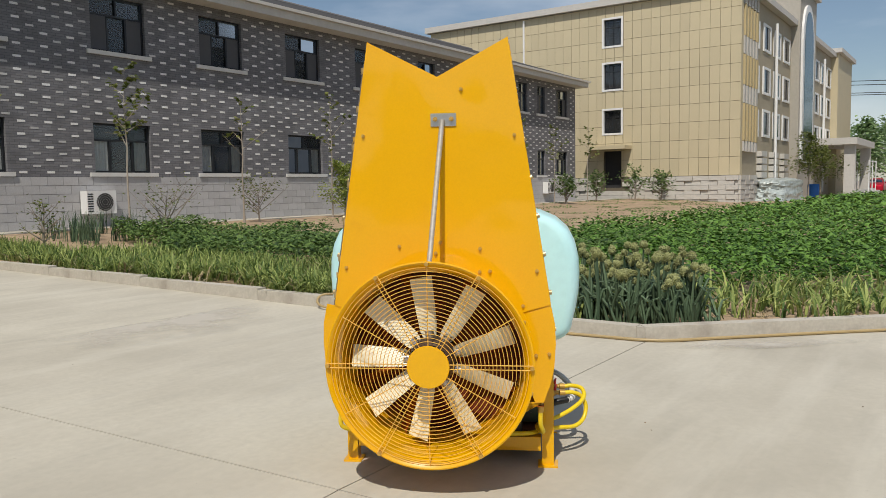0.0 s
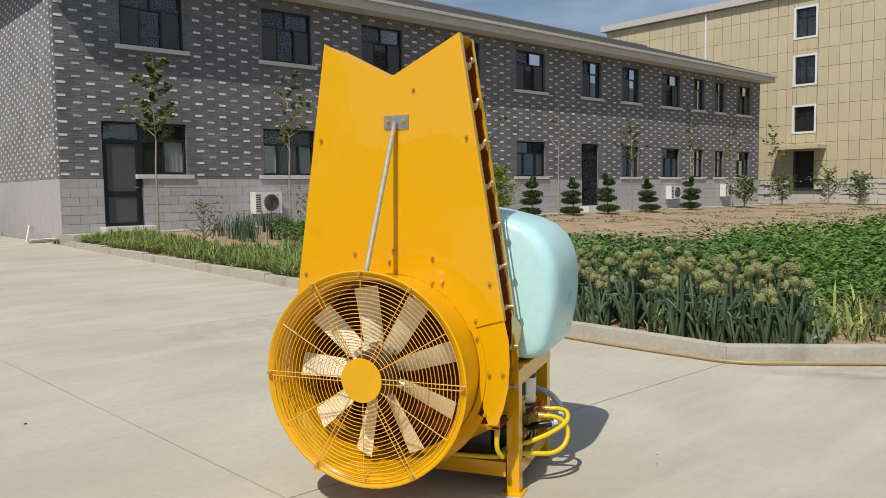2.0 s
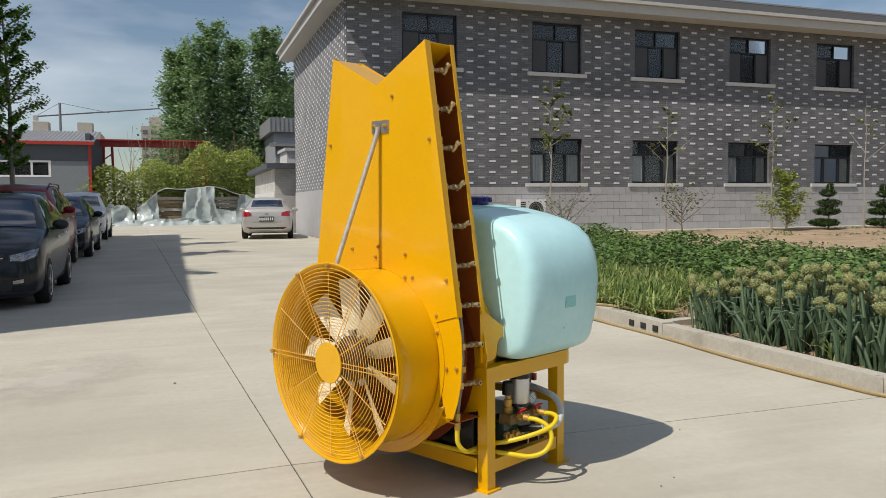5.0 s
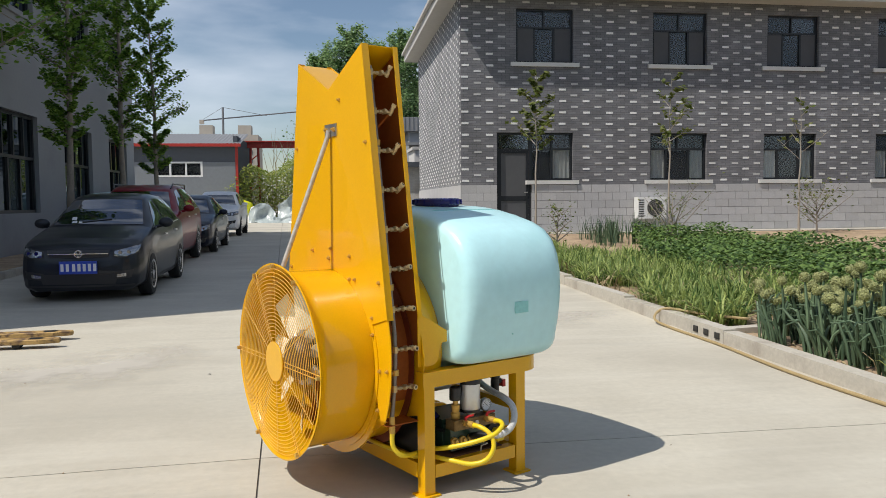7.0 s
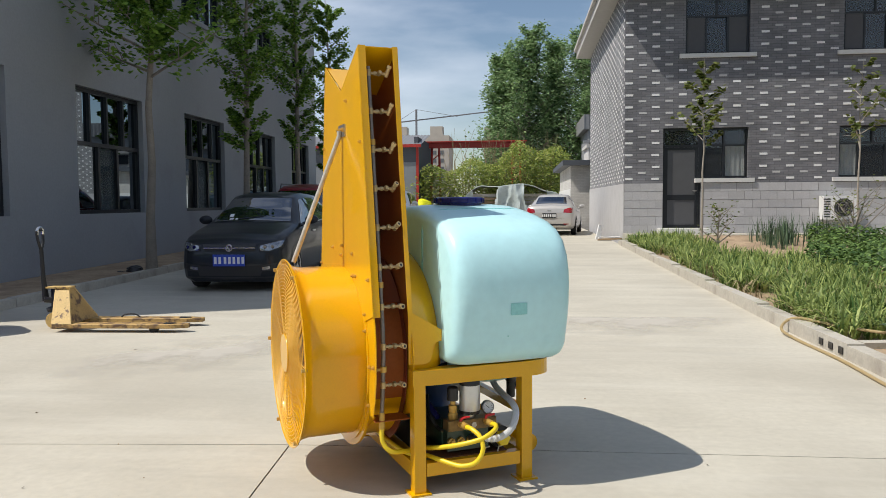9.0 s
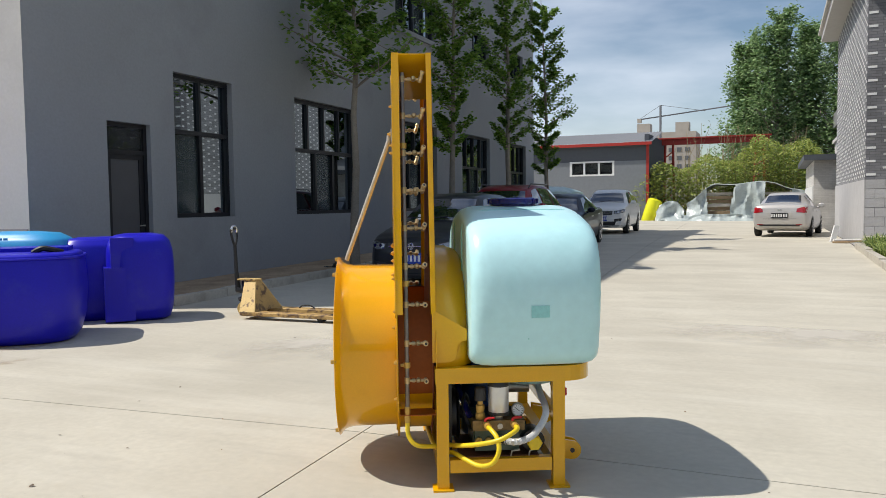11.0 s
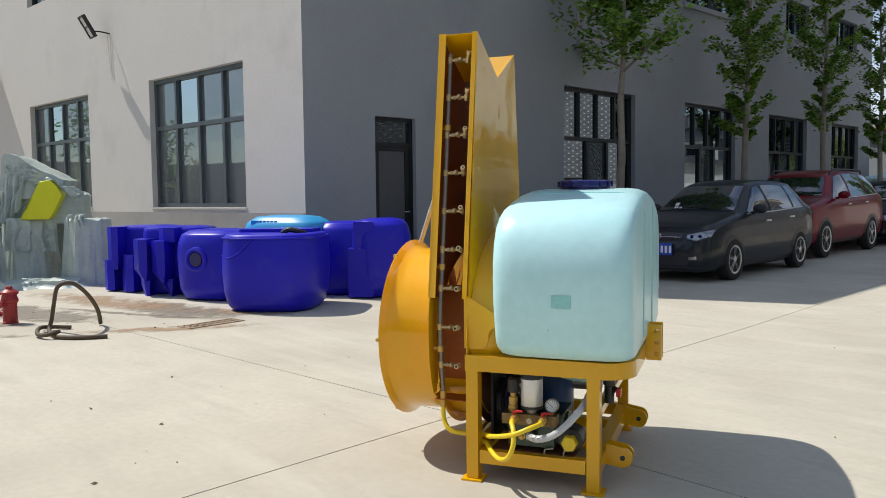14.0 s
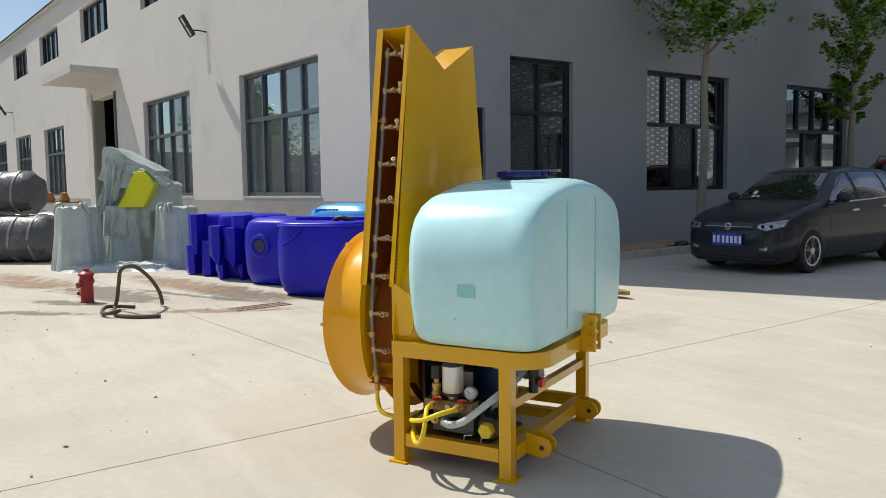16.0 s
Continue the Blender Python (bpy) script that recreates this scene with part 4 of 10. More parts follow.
kerb_run((-7.05, 3.98), (-5.7, 3.98), 0.7, 0.12, 0.12, strip)

bag = thing("black_bag", "crumpled black bag lying on the planting strip", "bag", pose(-5.88, 8.45, 0.14, 0, 0, 20) @ Matrix.Diagonal((0.7, 0.7, 0.5, 1)))
bm = bmesh.new()
bmesh.ops.create_icosphere(bm, subdivisions=4, radius=1)
for v in bm.verts:
    v.co *= 1 + 0.35 * noise.noise(v.co * 1.7 + Vector((3, 0, 0))) + 0.12 * noise.noise(v.co * 5)
    v.co = Vector((v.co.x * 0.20, v.co.y * 0.13, max(0, v.co.z * 0.14 + 0.05)))
part("sack", bm, BLACKP, bag)
bm = bmesh.new()
tube(bm, [(-0.12, -0.05, 0.03), (-0.28, -0.12, 0.02), (-0.36, -0.05, 0.02), (-0.30, 0.05, 0.02)], 0.012, 6)
part("strap", bm, BLACKP, bag)

# ---- tan office building ----
DARKPANE = mat("dark_pane", (0.02, 0.025, 0.03), 0.12, vary=0.3, scale=0.6, bump=0)
TX, TY = 44.6, 9.79
tan = thing("office_building", "tan panelled four storey office building on a pale stone base", "building", None)
TANW = [(17.0, 18.42, 10.0, 11.9), (17.0, 18.42, 7.25, 9.1), (17.0, 18.42, 4.45, 6.15)]
bm = bmesh.new()
ww = [(32 - b, 32 - a, lo, hi) for a, b, lo, hi in TANW] + [(32 - 18.3, 32 - 17.1, 1.05, 3.4)]
wall_boxes(bm, 32 - 32, 32 - TY, 0, 12.6, 0, 0.4, ww)
bmesh.ops.transform(bm, matrix=pose(TX, 32, 0, 0, 0, -90), verts=bm.verts)
part("wall", bm, TANJ, tan, "dark joints between cladding panels", False)
FLUTE = mat("pale_fluted_trim", (0.50, 0.48, 0.45), 0.7)
GOLD = mat("tan_fluted_trim", (0.50, 0.40, 0.22), 0.65, vary=0.08)
bm = bmesh.new()
box(bm, TX + 0.4, 77.3, TY + 0.1, TY + 0.5, 0, 12.6)
part("side_wall", bm, mat("office_side_wall", (0.36, 0.31, 0.225), 0.7, vary=0.1), tan, "", False)
for q in ((TX - 0.35, 59.2, TY - 0.35, 32.3, 12.62, 13.02), (65.7, 77.3, TY - 0.35, 20, 12.62, 13.02), (77.0, 86.4, TY - 0.85, 20, 13.0, 13.4)):
    bm = bmesh.new()
    box(bm, *q)
    part("cornice", bm, EAVE, tan, "pale projecting cornice", False)
bbox_part("end_pavilion", (77.3, 86.1, TY - 0.5, 20, 0, 13.0), TAN, tan, 0.02)
pw, ph = 0.601, 1.088
FRONT = pose(TX, 32, 0, 0, 0, -90)
bm = bmesh.new()
box(bm, 0.01, pw - 0.01, -0.03, 0.0, 0.01, ph - 0.01)
pan_me = mesh_of("panel", bm, TAN)
rest = bmesh.new()
for i in range(37):
    for j in range(10):
        u0, z0 = i * pw, 1.72 + j * ph
        if z0 + ph > 12.63 or u0 > 32 - TY - 0.03:
            continue
        if u0 + pw > 32.02 - TY:
            box(rest, u0 + 0.01, 32 - TY + 0.03, -0.03, 0.0, z0 + 0.01, z0 + ph - 0.01)
            continue
        cuts = [w for w in ww if u0 < w[1] + 0.02 and u0 + pw > w[0] - 0.02 and z0 < w[3] and z0 + ph > w[2]]
        if not cuts:
            if i >= 6:
                piece("panel", pan_me, tan, FRONT @ Matrix.Translation((u0, 0, z0)))
            else:
                box(rest, u0 + 0.01, u0 + pw - 0.01, -0.03, 0.0, z0 + 0.01, z0 + ph - 0.01)
            continue
        a, b, lo, hi = cuts[0]
        for q in ((u0, min(a, u0 + pw), z0, z0 + ph), (max(b, u0), u0 + pw, z0, z0 + ph), (max(a, u0), min(b, u0 + pw), z0, min(lo, z0 + ph)), (max(a, u0), min(b, u0 + pw), max(hi, z0), z0 + ph)):
            if q[1] - q[0] > 0.05 and q[3] - q[2] > 0.05:
                box(rest, q[0] + 0.01, q[1] - 0.01, -0.03, 0, q[2] + 0.01, q[3] - 0.01)
bmesh.ops.transform(rest, matrix=FRONT, verts=rest.verts)
tagged(part("cladding_rest", rest, TAN, tan, "", False), kind="stuff")
bm = bmesh.new()
box(bm, 0, 1, -1, 0, 0, 1)
bev(bm, 0.12, 2)
stone_me = mesh_of("stone", bm, STONE)
for j in range(6):
    off = (j % 2) * 0.5
    for i in range(25):
        a, b = i * 1.0 - off, i * 1.0 - off + 0.97
        a, b = max(a, 0), min(b, 32 - TY)
        if b - a < 0.1 or any(a < hb and b > ha and j * 0.285 < hi and j * 0.285 + 0.28 > lo for ha, hb, lo, hi in ww):
            continue
        piece("stone", stone_me, tan, FRONT @ Matrix.Translation((a, 0, j * 0.285)) @ Matrix.Diagonal((b - a, 0.05 + 0.10 * ((i * 7 + j * 3) % 5) / 5 + 0.05 * (j % 2), 0.27, 1)))
for a, b, lo, hi in ww[:3]:
    w_ = window(b - a - 0.24, hi - lo - 0.24, 0.7, (0.5,), (0.5,), GLASS, sill=False, frame=0.06, name="window", label="")
    for kk in ("label", "category", "kind"):
        if kk in w_:
            del w_[kk]
    w_.parent = tan
    w_.matrix_basis = pose(TX, 32, 0, 0, 0, -90) @ Matrix.Translation((a + 0.12, 0, lo + 0.12))
    bm = bmesh.new()
    for q in ((a, b, lo, lo + 0.12), (a, b, hi - 0.12, hi), (a, a + 0.12, lo + 0.12, hi - 0.12), (b - 0.12, b, lo + 0.12, hi - 0.12)):
        box(bm, q[0], q[1], -0.06, 0.12, q[2], q[3])
    bmesh.ops.transform(bm, matrix=pose(TX, 32, 0, 0, 0, -90), verts=bm.verts)
    part("window_surround", bm, WHITE, tan, "white window surround", False)
bm = bmesh.new()
box(bm, 32 - 19.2, 32 - 16.4, -1.2, 0, 3.5, 3.72)
bmesh.ops.transform(bm, matrix=pose(TX, 32, 0, 0, 0, -90), verts=bm.verts)
part("door_canopy", bm, TAN, tan, "tan canopy above the side door", False)
bm = bmesh.new()
box(bm, 32 - 18.3, 32 - 17.1, 0.25, 0.3, 1.05, 3.4)
bmesh.ops.transform(bm, matrix=pose(TX, 32, 0, 0, 0, -90), verts=bm.verts)
part("door", bm, ROOM, tan, "dark side door", False)
# side face: fluted strip, white framed windows storey by storey, arched stair window
bbox_part("corner_panel", (TX + 0.02, TX + 0.46, TY - 0.03, TY + 0.1, 1.72, 12.6), TAN, tan, 0.01)
for top in (12.5, 11.66, 8.8, 5.95):
    bot = 11.7 if top > 12 else max(1.75, top - 2.82)
    split = bot if top > 12 else bot + (1.05 if top > 6 else 0.6)
    for k in range(5):
        if split > bot:
            bbox_part("flute", (TX + 0.56 + k * 0.72, TX + 0.90 + k * 0.72, TY - 0.10, TY + 0.1, bot, split), FLUTE, tan, 0.02)
        bbox_part("flute", (TX + 0.56 + k * 0.72, TX + 0.90 + k * 0.72, TY - 0.13, TY + 0.1, split + 0.02, top), GOLD if top < 12 else FLUTE, tan, 0.02)
for j in range(6):
    for i in range(4):
        bbox_part("stone", (TX + 0.0 + i * 1.0, TX + 0.97 + i * 1.0, TY - 0.10 - 0.03 * ((i + j) % 2), TY + 0.1, 0.285 * j, 0.285 * j + 0.27), STONE, tan, 0.03)
for xs, wd in ((50.3, 2.4), (53.3, 2.4), (56.3, 2.5), (65.75, 2.5), (68.6, 2.5), (71.7, 2.6), (74.7, 2.5)):
    for hi in (11.45, 8.7, 5.95):
        lo = hi - 1.75
        bm = bmesh.new()
        for q in ((0.15, wd - 0.15, 0, 0.16), (0.15, wd - 0.15, 1.62, 1.78), (0.15, 0.42, 0.16, 1.62), (wd - 0.42, wd - 0.15, 0.16, 1.62)):
            box(bm, xs + q[0], xs + q[1], TY + 0.02, TY + 0.12, lo + q[2], lo + q[3])
        part("window_surround", bm, WHITE, tan, "", False)
        win = bbox_part("window", (xs + 0.42, xs + wd - 0.42, TY + 0.05, TY + 0.09, lo + 0.16, lo + 1.62), DARKPANE, tan, 0)
        bbox_part("mullion", (xs + wd / 2 - 0.04, xs + wd / 2 + 0.04, TY + 0.02, TY + 0.05, lo + 0.2, lo + 1.6), ALU, win, 0)
for hi in (11.35, 8.6, 5.85):
    bbox_part("half_round_trim", (49.0, 49.3, TY, TY + 0.1, hi - 1.7, hi), WHITE, tan, 0.05)
bbox_part("stair_tower", (59.2, 65.7, TY - 0.5, TY + 6, 0, 15.4), mat("stair_tower_wall", (0.40, 0.37, 0.32), 0.7, vary=0.1), tan, 0.02)
bbox_part("tower_cornice", (58.9, 66.0, TY - 0.8, TY + 6, 15.4, 15.8), EAVE, tan, 0.02)
def lancet(x0, x1, z0, zs, zt):
    c_ = (x0 + x1) / 2
    return [(x0, z0), (x1, z0), (x1, zs)] + [(c_ + (x1 - c_) * math.cos(t) ** 0.9, zs + (zt - zs) * math.sin(t)) for t in (0.35, 0.7, 1.05, 1.35)] + [(c_, zt)] + [(c_ - (x1 - c_) * math.cos(t) ** 0.9, zs + (zt - zs) * math.sin(t)) for t in (1.35, 1.05, 0.7, 0.35)] + [(x0, zs)]
bm = bmesh.new()
plate(bm, lancet(59.7, 64.2, 2.6, 11.6, 14.5), "y", TY - 0.66, TY - 0.5)
part("arch_surround", bm, WHITE, tan, "white pointed arch surround", False)
bm = bmesh.new()
plate(bm, lancet(60.3, 63.6, 2.8, 11.4, 14.0), "y", TY - 0.70, TY - 0.66)
part("tower_glazing", bm, mat("blue_grey_glazing", (0.05, 0.09, 0.12), 0.15, vary=0.2), tan, "tall blue-grey arched glazing", False)
for x in (53.1, 72.0):
    bm = bmesh.new()
    tube(bm, [(x, TY - 0.2, 0.3), (x, TY - 0.2, 11.8)], 0.1)
    part("rain_pipe", bm, WHITE, tan)
for j in range(7):
    for x in (49.2, 52.6, 56.0):
        bbox_part("stone_band", (x, x + 1.5, TY - 0.22, TY + 0.1, 0.2 + j * 0.45, 0.55 + j * 0.45), STONE, tan, 0.03)
bbox_part("porch_slab", (67.5, 79.5, TY - 3.4, TY + 0.1, 4.2, 4.75), EAVE, tan, 0.03)
for x in (68.4, 78.4):
    bbox_part("porch_column", (x - 0.4, x + 0.4, TY - 3.2, TY - 2.4, 0, 4.2), EAVE, tan, 0.03)
for j in range(3):
    bbox_part("step", (66.5, 80.5, TY - 4.2 + j * 0.35, TY - 3.85 + j * 0.35, 0, 0.17 * (j + 1)), EAVE, tan, 0.01)
bm = bmesh.new()
tube(bm, [(TX - 0.12, 24.1, 0.3), (TX - 0.12, 24.1, 12.5)], 0.07)
part("rain_pipe", bm, WHITE, tan)

# ---- orchard sprayer ----
SP = thing("orchard_sprayer", "yellow tower orchard sprayer with a pale aqua tank and guarded fan", "sprayer", pose(-0.218, -0.077, 0, 0, 0, -62.7))
FZ = 0.56
YF, YB = -0.19, -0.03
XC = 0.018


def edge_x(z):
    """Half width of the tower at a height."""
    return 0.475 - (z - 0.77) * (0.475 - 0.302) / (1.912 - 0.77)


def tower_outline(z0=0.77):
    return [(XC - edge_x(z0), z0), (XC + edge_x(z0), z0), (XC + 0.302, 1.912), (XC, 1.755), (XC - 0.302, 1.912)]


CH_R = [(0.34, 0.745), (0.494, 0.775), (0.512, 0.69), (0.515, 0.60), (0.508, 0.50), (0.49, 0.42), (0.462, 0.345), (0.425, 0.345), (0.405, 0.40)] + arc(0, FZ, 0.415, -15, 27, 6)
for nm, y0, y1 in (("front_plate", YF - 0.0125, YF - 0.0085), ("rear_plate", YB, YB + 0.004)):
    bm = bmesh.new()
    o = tower_outline()
    low = [(XC - 0.475, 0.77), (XC - 0.36, 0.735)] + arc(0, FZ, 0.39, 155, 25, 16) + [(XC + 0.36, 0.742), (XC + 0.477, 0.775)] if nm == "front_plate" else [(XC - 0.475, 0.60), (XC + 0.475, 0.60)]
    plate(bm, low + [(XC + 0.302, 1.912), (XC, 1.755), (XC - 0.302, 1.912)], "y", y0, y1)
    part(nm, bm, YELLOW, SP, "flat yellow sheet with a notched top", False)
for sx in (1, -1):
    bm = bmesh.new()
    pts = [(sx * p, q) for p, q in CH_R]
    plate(bm, pts, "y", YF - 0.008, YF - 0.0042)
    part("cheek_plate", bm, YELLOW, SP, "", False)
    bm = bmesh.new()
    plate(bm, [(sx * p, q) for p, q in [(0.30, 0.70), (0.47, 0.75), (0.505, 0.60), (0.49, 0.42), (0.455, 0.345), (0.30, 0.30)]], "y", YB, YB + 0.0038)
    part("rear_cheek_plate", bm, YELLOW, SP, "", False)
    # rolled lips along the open sides
    for nm, y in (("front_lip", YF), ("rear_lip", YB)):
        bm = bmesh.new()
        for (xa, za), (xb, zb) in zip([(0.494, 0.77), (XC + 0.302, 1.912)][:1], [(XC + 0.302, 1.912)]):
            yy = (y - 0.012, y + 0.02) if y == YF else (y - 0.02, y)
            v = [(sx * (xa if sx > 0 else xa - 2 * XC), yy[0], za), (sx * (xa if sx > 0 else xa - 2 * XC), yy[1], za), (sx * (xb if sx > 0 else xb - 2 * XC), yy[1], zb), (sx * (xb if sx > 0 else xb - 2 * XC), yy[0], zb)]
            tv = [bm.verts.new(Vector(p) + Vector((d, 0, 0))) for d in (0, -0.004 * sx) for p in v]
            for f in ((0, 1, 2, 3), (7, 6, 5, 4), (0, 4, 5, 1), (1, 5, 6, 2), (2, 6, 7, 3), (3, 7, 4, 0)):
                bm.faces.new([tv[i] for i in f])
        part(nm, bm, YELLOW, SP, "", False)
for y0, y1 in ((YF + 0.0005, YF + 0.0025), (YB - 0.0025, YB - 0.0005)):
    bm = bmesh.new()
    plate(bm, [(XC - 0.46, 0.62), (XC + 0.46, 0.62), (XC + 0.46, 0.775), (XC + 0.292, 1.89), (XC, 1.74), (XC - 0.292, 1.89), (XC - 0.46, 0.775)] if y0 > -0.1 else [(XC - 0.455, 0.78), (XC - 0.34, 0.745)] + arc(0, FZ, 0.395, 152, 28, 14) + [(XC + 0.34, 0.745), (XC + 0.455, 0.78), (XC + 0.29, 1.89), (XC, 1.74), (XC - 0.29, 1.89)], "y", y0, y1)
    part("inner_liner", bm, INNER, SP, "brown inner face, primer and channel shade in its colour", False)
# sloping tops of the notch, centre divider, lower drum between the plates
for sx in (1, -1):
    bm = bmesh.new()
    p, q = (XC, 1.755), (XC + sx * 0.302, 1.912)
    v = [bm.verts.new(c) for c in ((p[0], YF, p[1] - 0.004), (q[0], YF, q[1] - 0.004), (q[0], YB, q[1] - 0.004), (p[0], YB, p[1] - 0.004), (p[0], YF, p[1] - 0.008), (q[0], YF, q[1] - 0.008), (q[0], YB, q[1] - 0.008), (p[0], YB, p[1] - 0.008))]
    for f in ((0, 1, 2, 3), (7, 6, 5, 4), (0, 4, 5, 1), (1, 5, 6, 2), (2, 6, 7, 3), (3, 7, 4, 0)):
        bm.faces.new([v[i] for i in f])
    part("top_sheet", bm, YELLOW, SP, "", False)
bm = bmesh.new()
ol = arc(0, FZ, 0.402, -24, -156, 30)
plate(bm, ol + [(x * 0.985, z + 0.006) for x, z in ol[::-1]], "y", YF, YB)
part("lower_drum", bm, YELLOW, SP, "rolled drum under the tower", True)
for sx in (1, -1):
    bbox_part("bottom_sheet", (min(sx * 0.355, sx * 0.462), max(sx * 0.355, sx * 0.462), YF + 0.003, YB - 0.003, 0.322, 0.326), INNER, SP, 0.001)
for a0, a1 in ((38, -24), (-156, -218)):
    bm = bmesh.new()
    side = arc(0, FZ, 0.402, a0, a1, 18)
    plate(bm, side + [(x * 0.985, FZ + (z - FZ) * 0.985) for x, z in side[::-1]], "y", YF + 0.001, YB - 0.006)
    part("inner_shell", bm, INNER, SP, "brown inner sheet, primer and channel shade in its colour", True)
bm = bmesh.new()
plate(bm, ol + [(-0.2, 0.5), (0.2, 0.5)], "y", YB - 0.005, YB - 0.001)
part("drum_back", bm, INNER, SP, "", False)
bm = bmesh.new()
plate(bm, arc(0, FZ, 0.445, 205, 335, 24) + arc(0, FZ, 0.385, 335, 205, 24), "y", YF - 0.006, YF)
part("drum_flange", bm, YELLOW, SP, "", False)
bm = bmesh.new()
plate(bm, [(0.462, 0.345)] + arc(0, FZ, 0.445, -30, -150, 24) + [(-0.462, 0.345)] + arc(0, FZ, 0.386, 214, 326, 24), "y", YF + 0.0005, YF + 0.0045)
part("drum_front", bm, YELLOW, SP, "", False)

# fan casing: rolled cylinder with a flared mouth
bm = bmesh.new()
lathe(bm, [(0.372, YF), (0.388, YF), (0.390, -0.40), (0.396, -0.43), (0.408, -0.452), (0.428, -0.466), (0.430, -0.470), (0.424, -0.472), (0.404, -0.460), (0.390, -0.440), (0.382, -0.40), (0.380, YF)], 72, "y", (0, 0, FZ), closed=True)
part("fan_casing", bm, YELLOW, SP, "yellow sheet fan cylinder with a flared mouth")
bm = bmesh.new()
lathe(bm, [(0.392, YF - 0.012), (0.418, YF - 0.012), (0.418, YF - 0.005), (0.392, YF - 0.005)], 64, "y", (0, 0, FZ), closed=True)
part("casing_collar", bm, YELLOW, SP)
bm = bmesh.new()
lathe(bm, [(0.0, YB - 0.01), (0.44, YB - 0.01), (0.44, YB - 0.006), (0, YB - 0.006)], 48, "y", (0, 0, FZ))
# maroon puts the deep shade behind the fan into the plate's colour
part("casing_back", bm, mat("maroon_deep_shade", (0.17, 0.030, 0.008), 0.6, vary=0.2), SP, "back plate with deep shade put into its maroon colour")
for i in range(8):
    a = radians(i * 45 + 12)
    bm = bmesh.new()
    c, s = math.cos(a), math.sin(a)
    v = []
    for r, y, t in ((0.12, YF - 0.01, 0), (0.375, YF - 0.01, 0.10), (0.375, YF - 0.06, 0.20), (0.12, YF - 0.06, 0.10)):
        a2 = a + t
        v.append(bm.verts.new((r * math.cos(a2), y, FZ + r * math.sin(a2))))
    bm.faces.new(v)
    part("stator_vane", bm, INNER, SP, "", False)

# fan: hub and nine twisted blades
fan = part("fan_hub", lathe(bmesh.new(), [(0.0, -0.40), (0.075, -0.40), (0.09, -0.385), (0.10, -0.36), (0.10, -0.26), (0.0, -0.26)], 36, "y", (0, 0, FZ)), mat("dark_hub_casting", (0.10, 0.07, 0.05), 0.5, 0.4), SP, "dark fan hub")
for k in range(9):
    a = radians(98 - 40 * k)
    bm = bmesh.new()
    rows = []
    for i in range(9):
        t = i / 8
        r = 0.095 + 0.255 * t
        w = (0.038 + 0.010 * t ** 0.7) if t > 0.05 else 0.030
        tw = radians(-36 + 14 * t)
        row = []
        for j, (u, th) in enumerate(((-1, 0), (-0.5, 0.006), (0.1, 0.008), (0.6, 0.006), (1, 0), (0.6, -0.002), (0.1, -0.002), (-0.5, -0.002))):
            side, dep = u * w, th
            ls, ly = side * math.cos(tw) - dep * math.sin(tw), side * math.sin(tw) + dep * math.cos(tw)
            row.append(bm.verts.new((r * math.cos(a) - ls * math.sin(a), -0.325 + ly, FZ + r * math.sin(a) + ls * math.cos(a))))
        rows.append(row)
    for r0, r1 in zip(rows, rows[1:]):
        for j in range(8):
            bm.faces.new((r0[j], r0[(j + 1) % 8], r1[(j + 1) % 8], r1[j]))
    bm.faces.new(rows[0])
    bm.faces.new(rows[-1])
    part("fan_blade", bm, CREAM, SP, "cream moulded blade")
    bm = bmesh.new()
    tube(bm, [(0.085 * math.cos(a), -0.33, FZ + 0.085 * math.sin(a)), (0.125 * math.cos(a), -0.33, FZ + 0.125 * math.sin(a))], 0.02, 10)
    part("blade_clamp", bm, STEEL, SP)

# wire guard
GY = -0.474
guard = part("guard_disc", lathe(bmesh.new(), [(0.0, GY - 0.008), (0.086, GY - 0.008), (0.088, GY - 0.004), (0.086, GY), (0, GY)], 40, "y", (0, 0, FZ)), YELLOW, SP, "round yellow plate at the guard's centre")
NR = 20
for i in range(NR):
    r = 0.105 + (0.405 - 0.105) * i / (NR - 1)
    dome = -0.004 + 0.03 * max(0, (r - 0.33) / 0.08) ** 2 * 0.3
    bm = bmesh.new()
    tube(bm, [(p, GY + dome, FZ + q) for p, q in arc(0, 0, r, 0, 354.4, 63)], 0.0014, 6, close=True)
    part("guard_ring", bm, GUARD, SP)
for i in range(12):
    a = radians(30 * i)
    double = i % 2 == 0
    for off in ((-0.009, 0.009) if double else (0.0,)):
        bm = bmesh.new()
        px, pz = -math.sin(a) * off, math.cos(a) * off
        r1 = 0.424 if double else 0.405
        tube(bm, [(0.07 * math.cos(a) + px, GY + 0.004, FZ + 0.07 * math.sin(a) + pz), (r1 * math.cos(a) + px, GY + 0.003, FZ + r1 * math.sin(a) + pz)], 0.0023, 6)
        part("guard_spoke", bm, GUARD, SP)
    if double or i == 3:
        bm = bmesh.new()
        c = (0.419 * math.cos(a), 0, FZ + 0.419 * math.sin(a))
        tube(bm, [(c[0], GY - 0.012, c[2]), (c[0], GY + 0.012, c[2])], 0.009, 6)
        part("guard_bolt", bm, BRASS, SP)


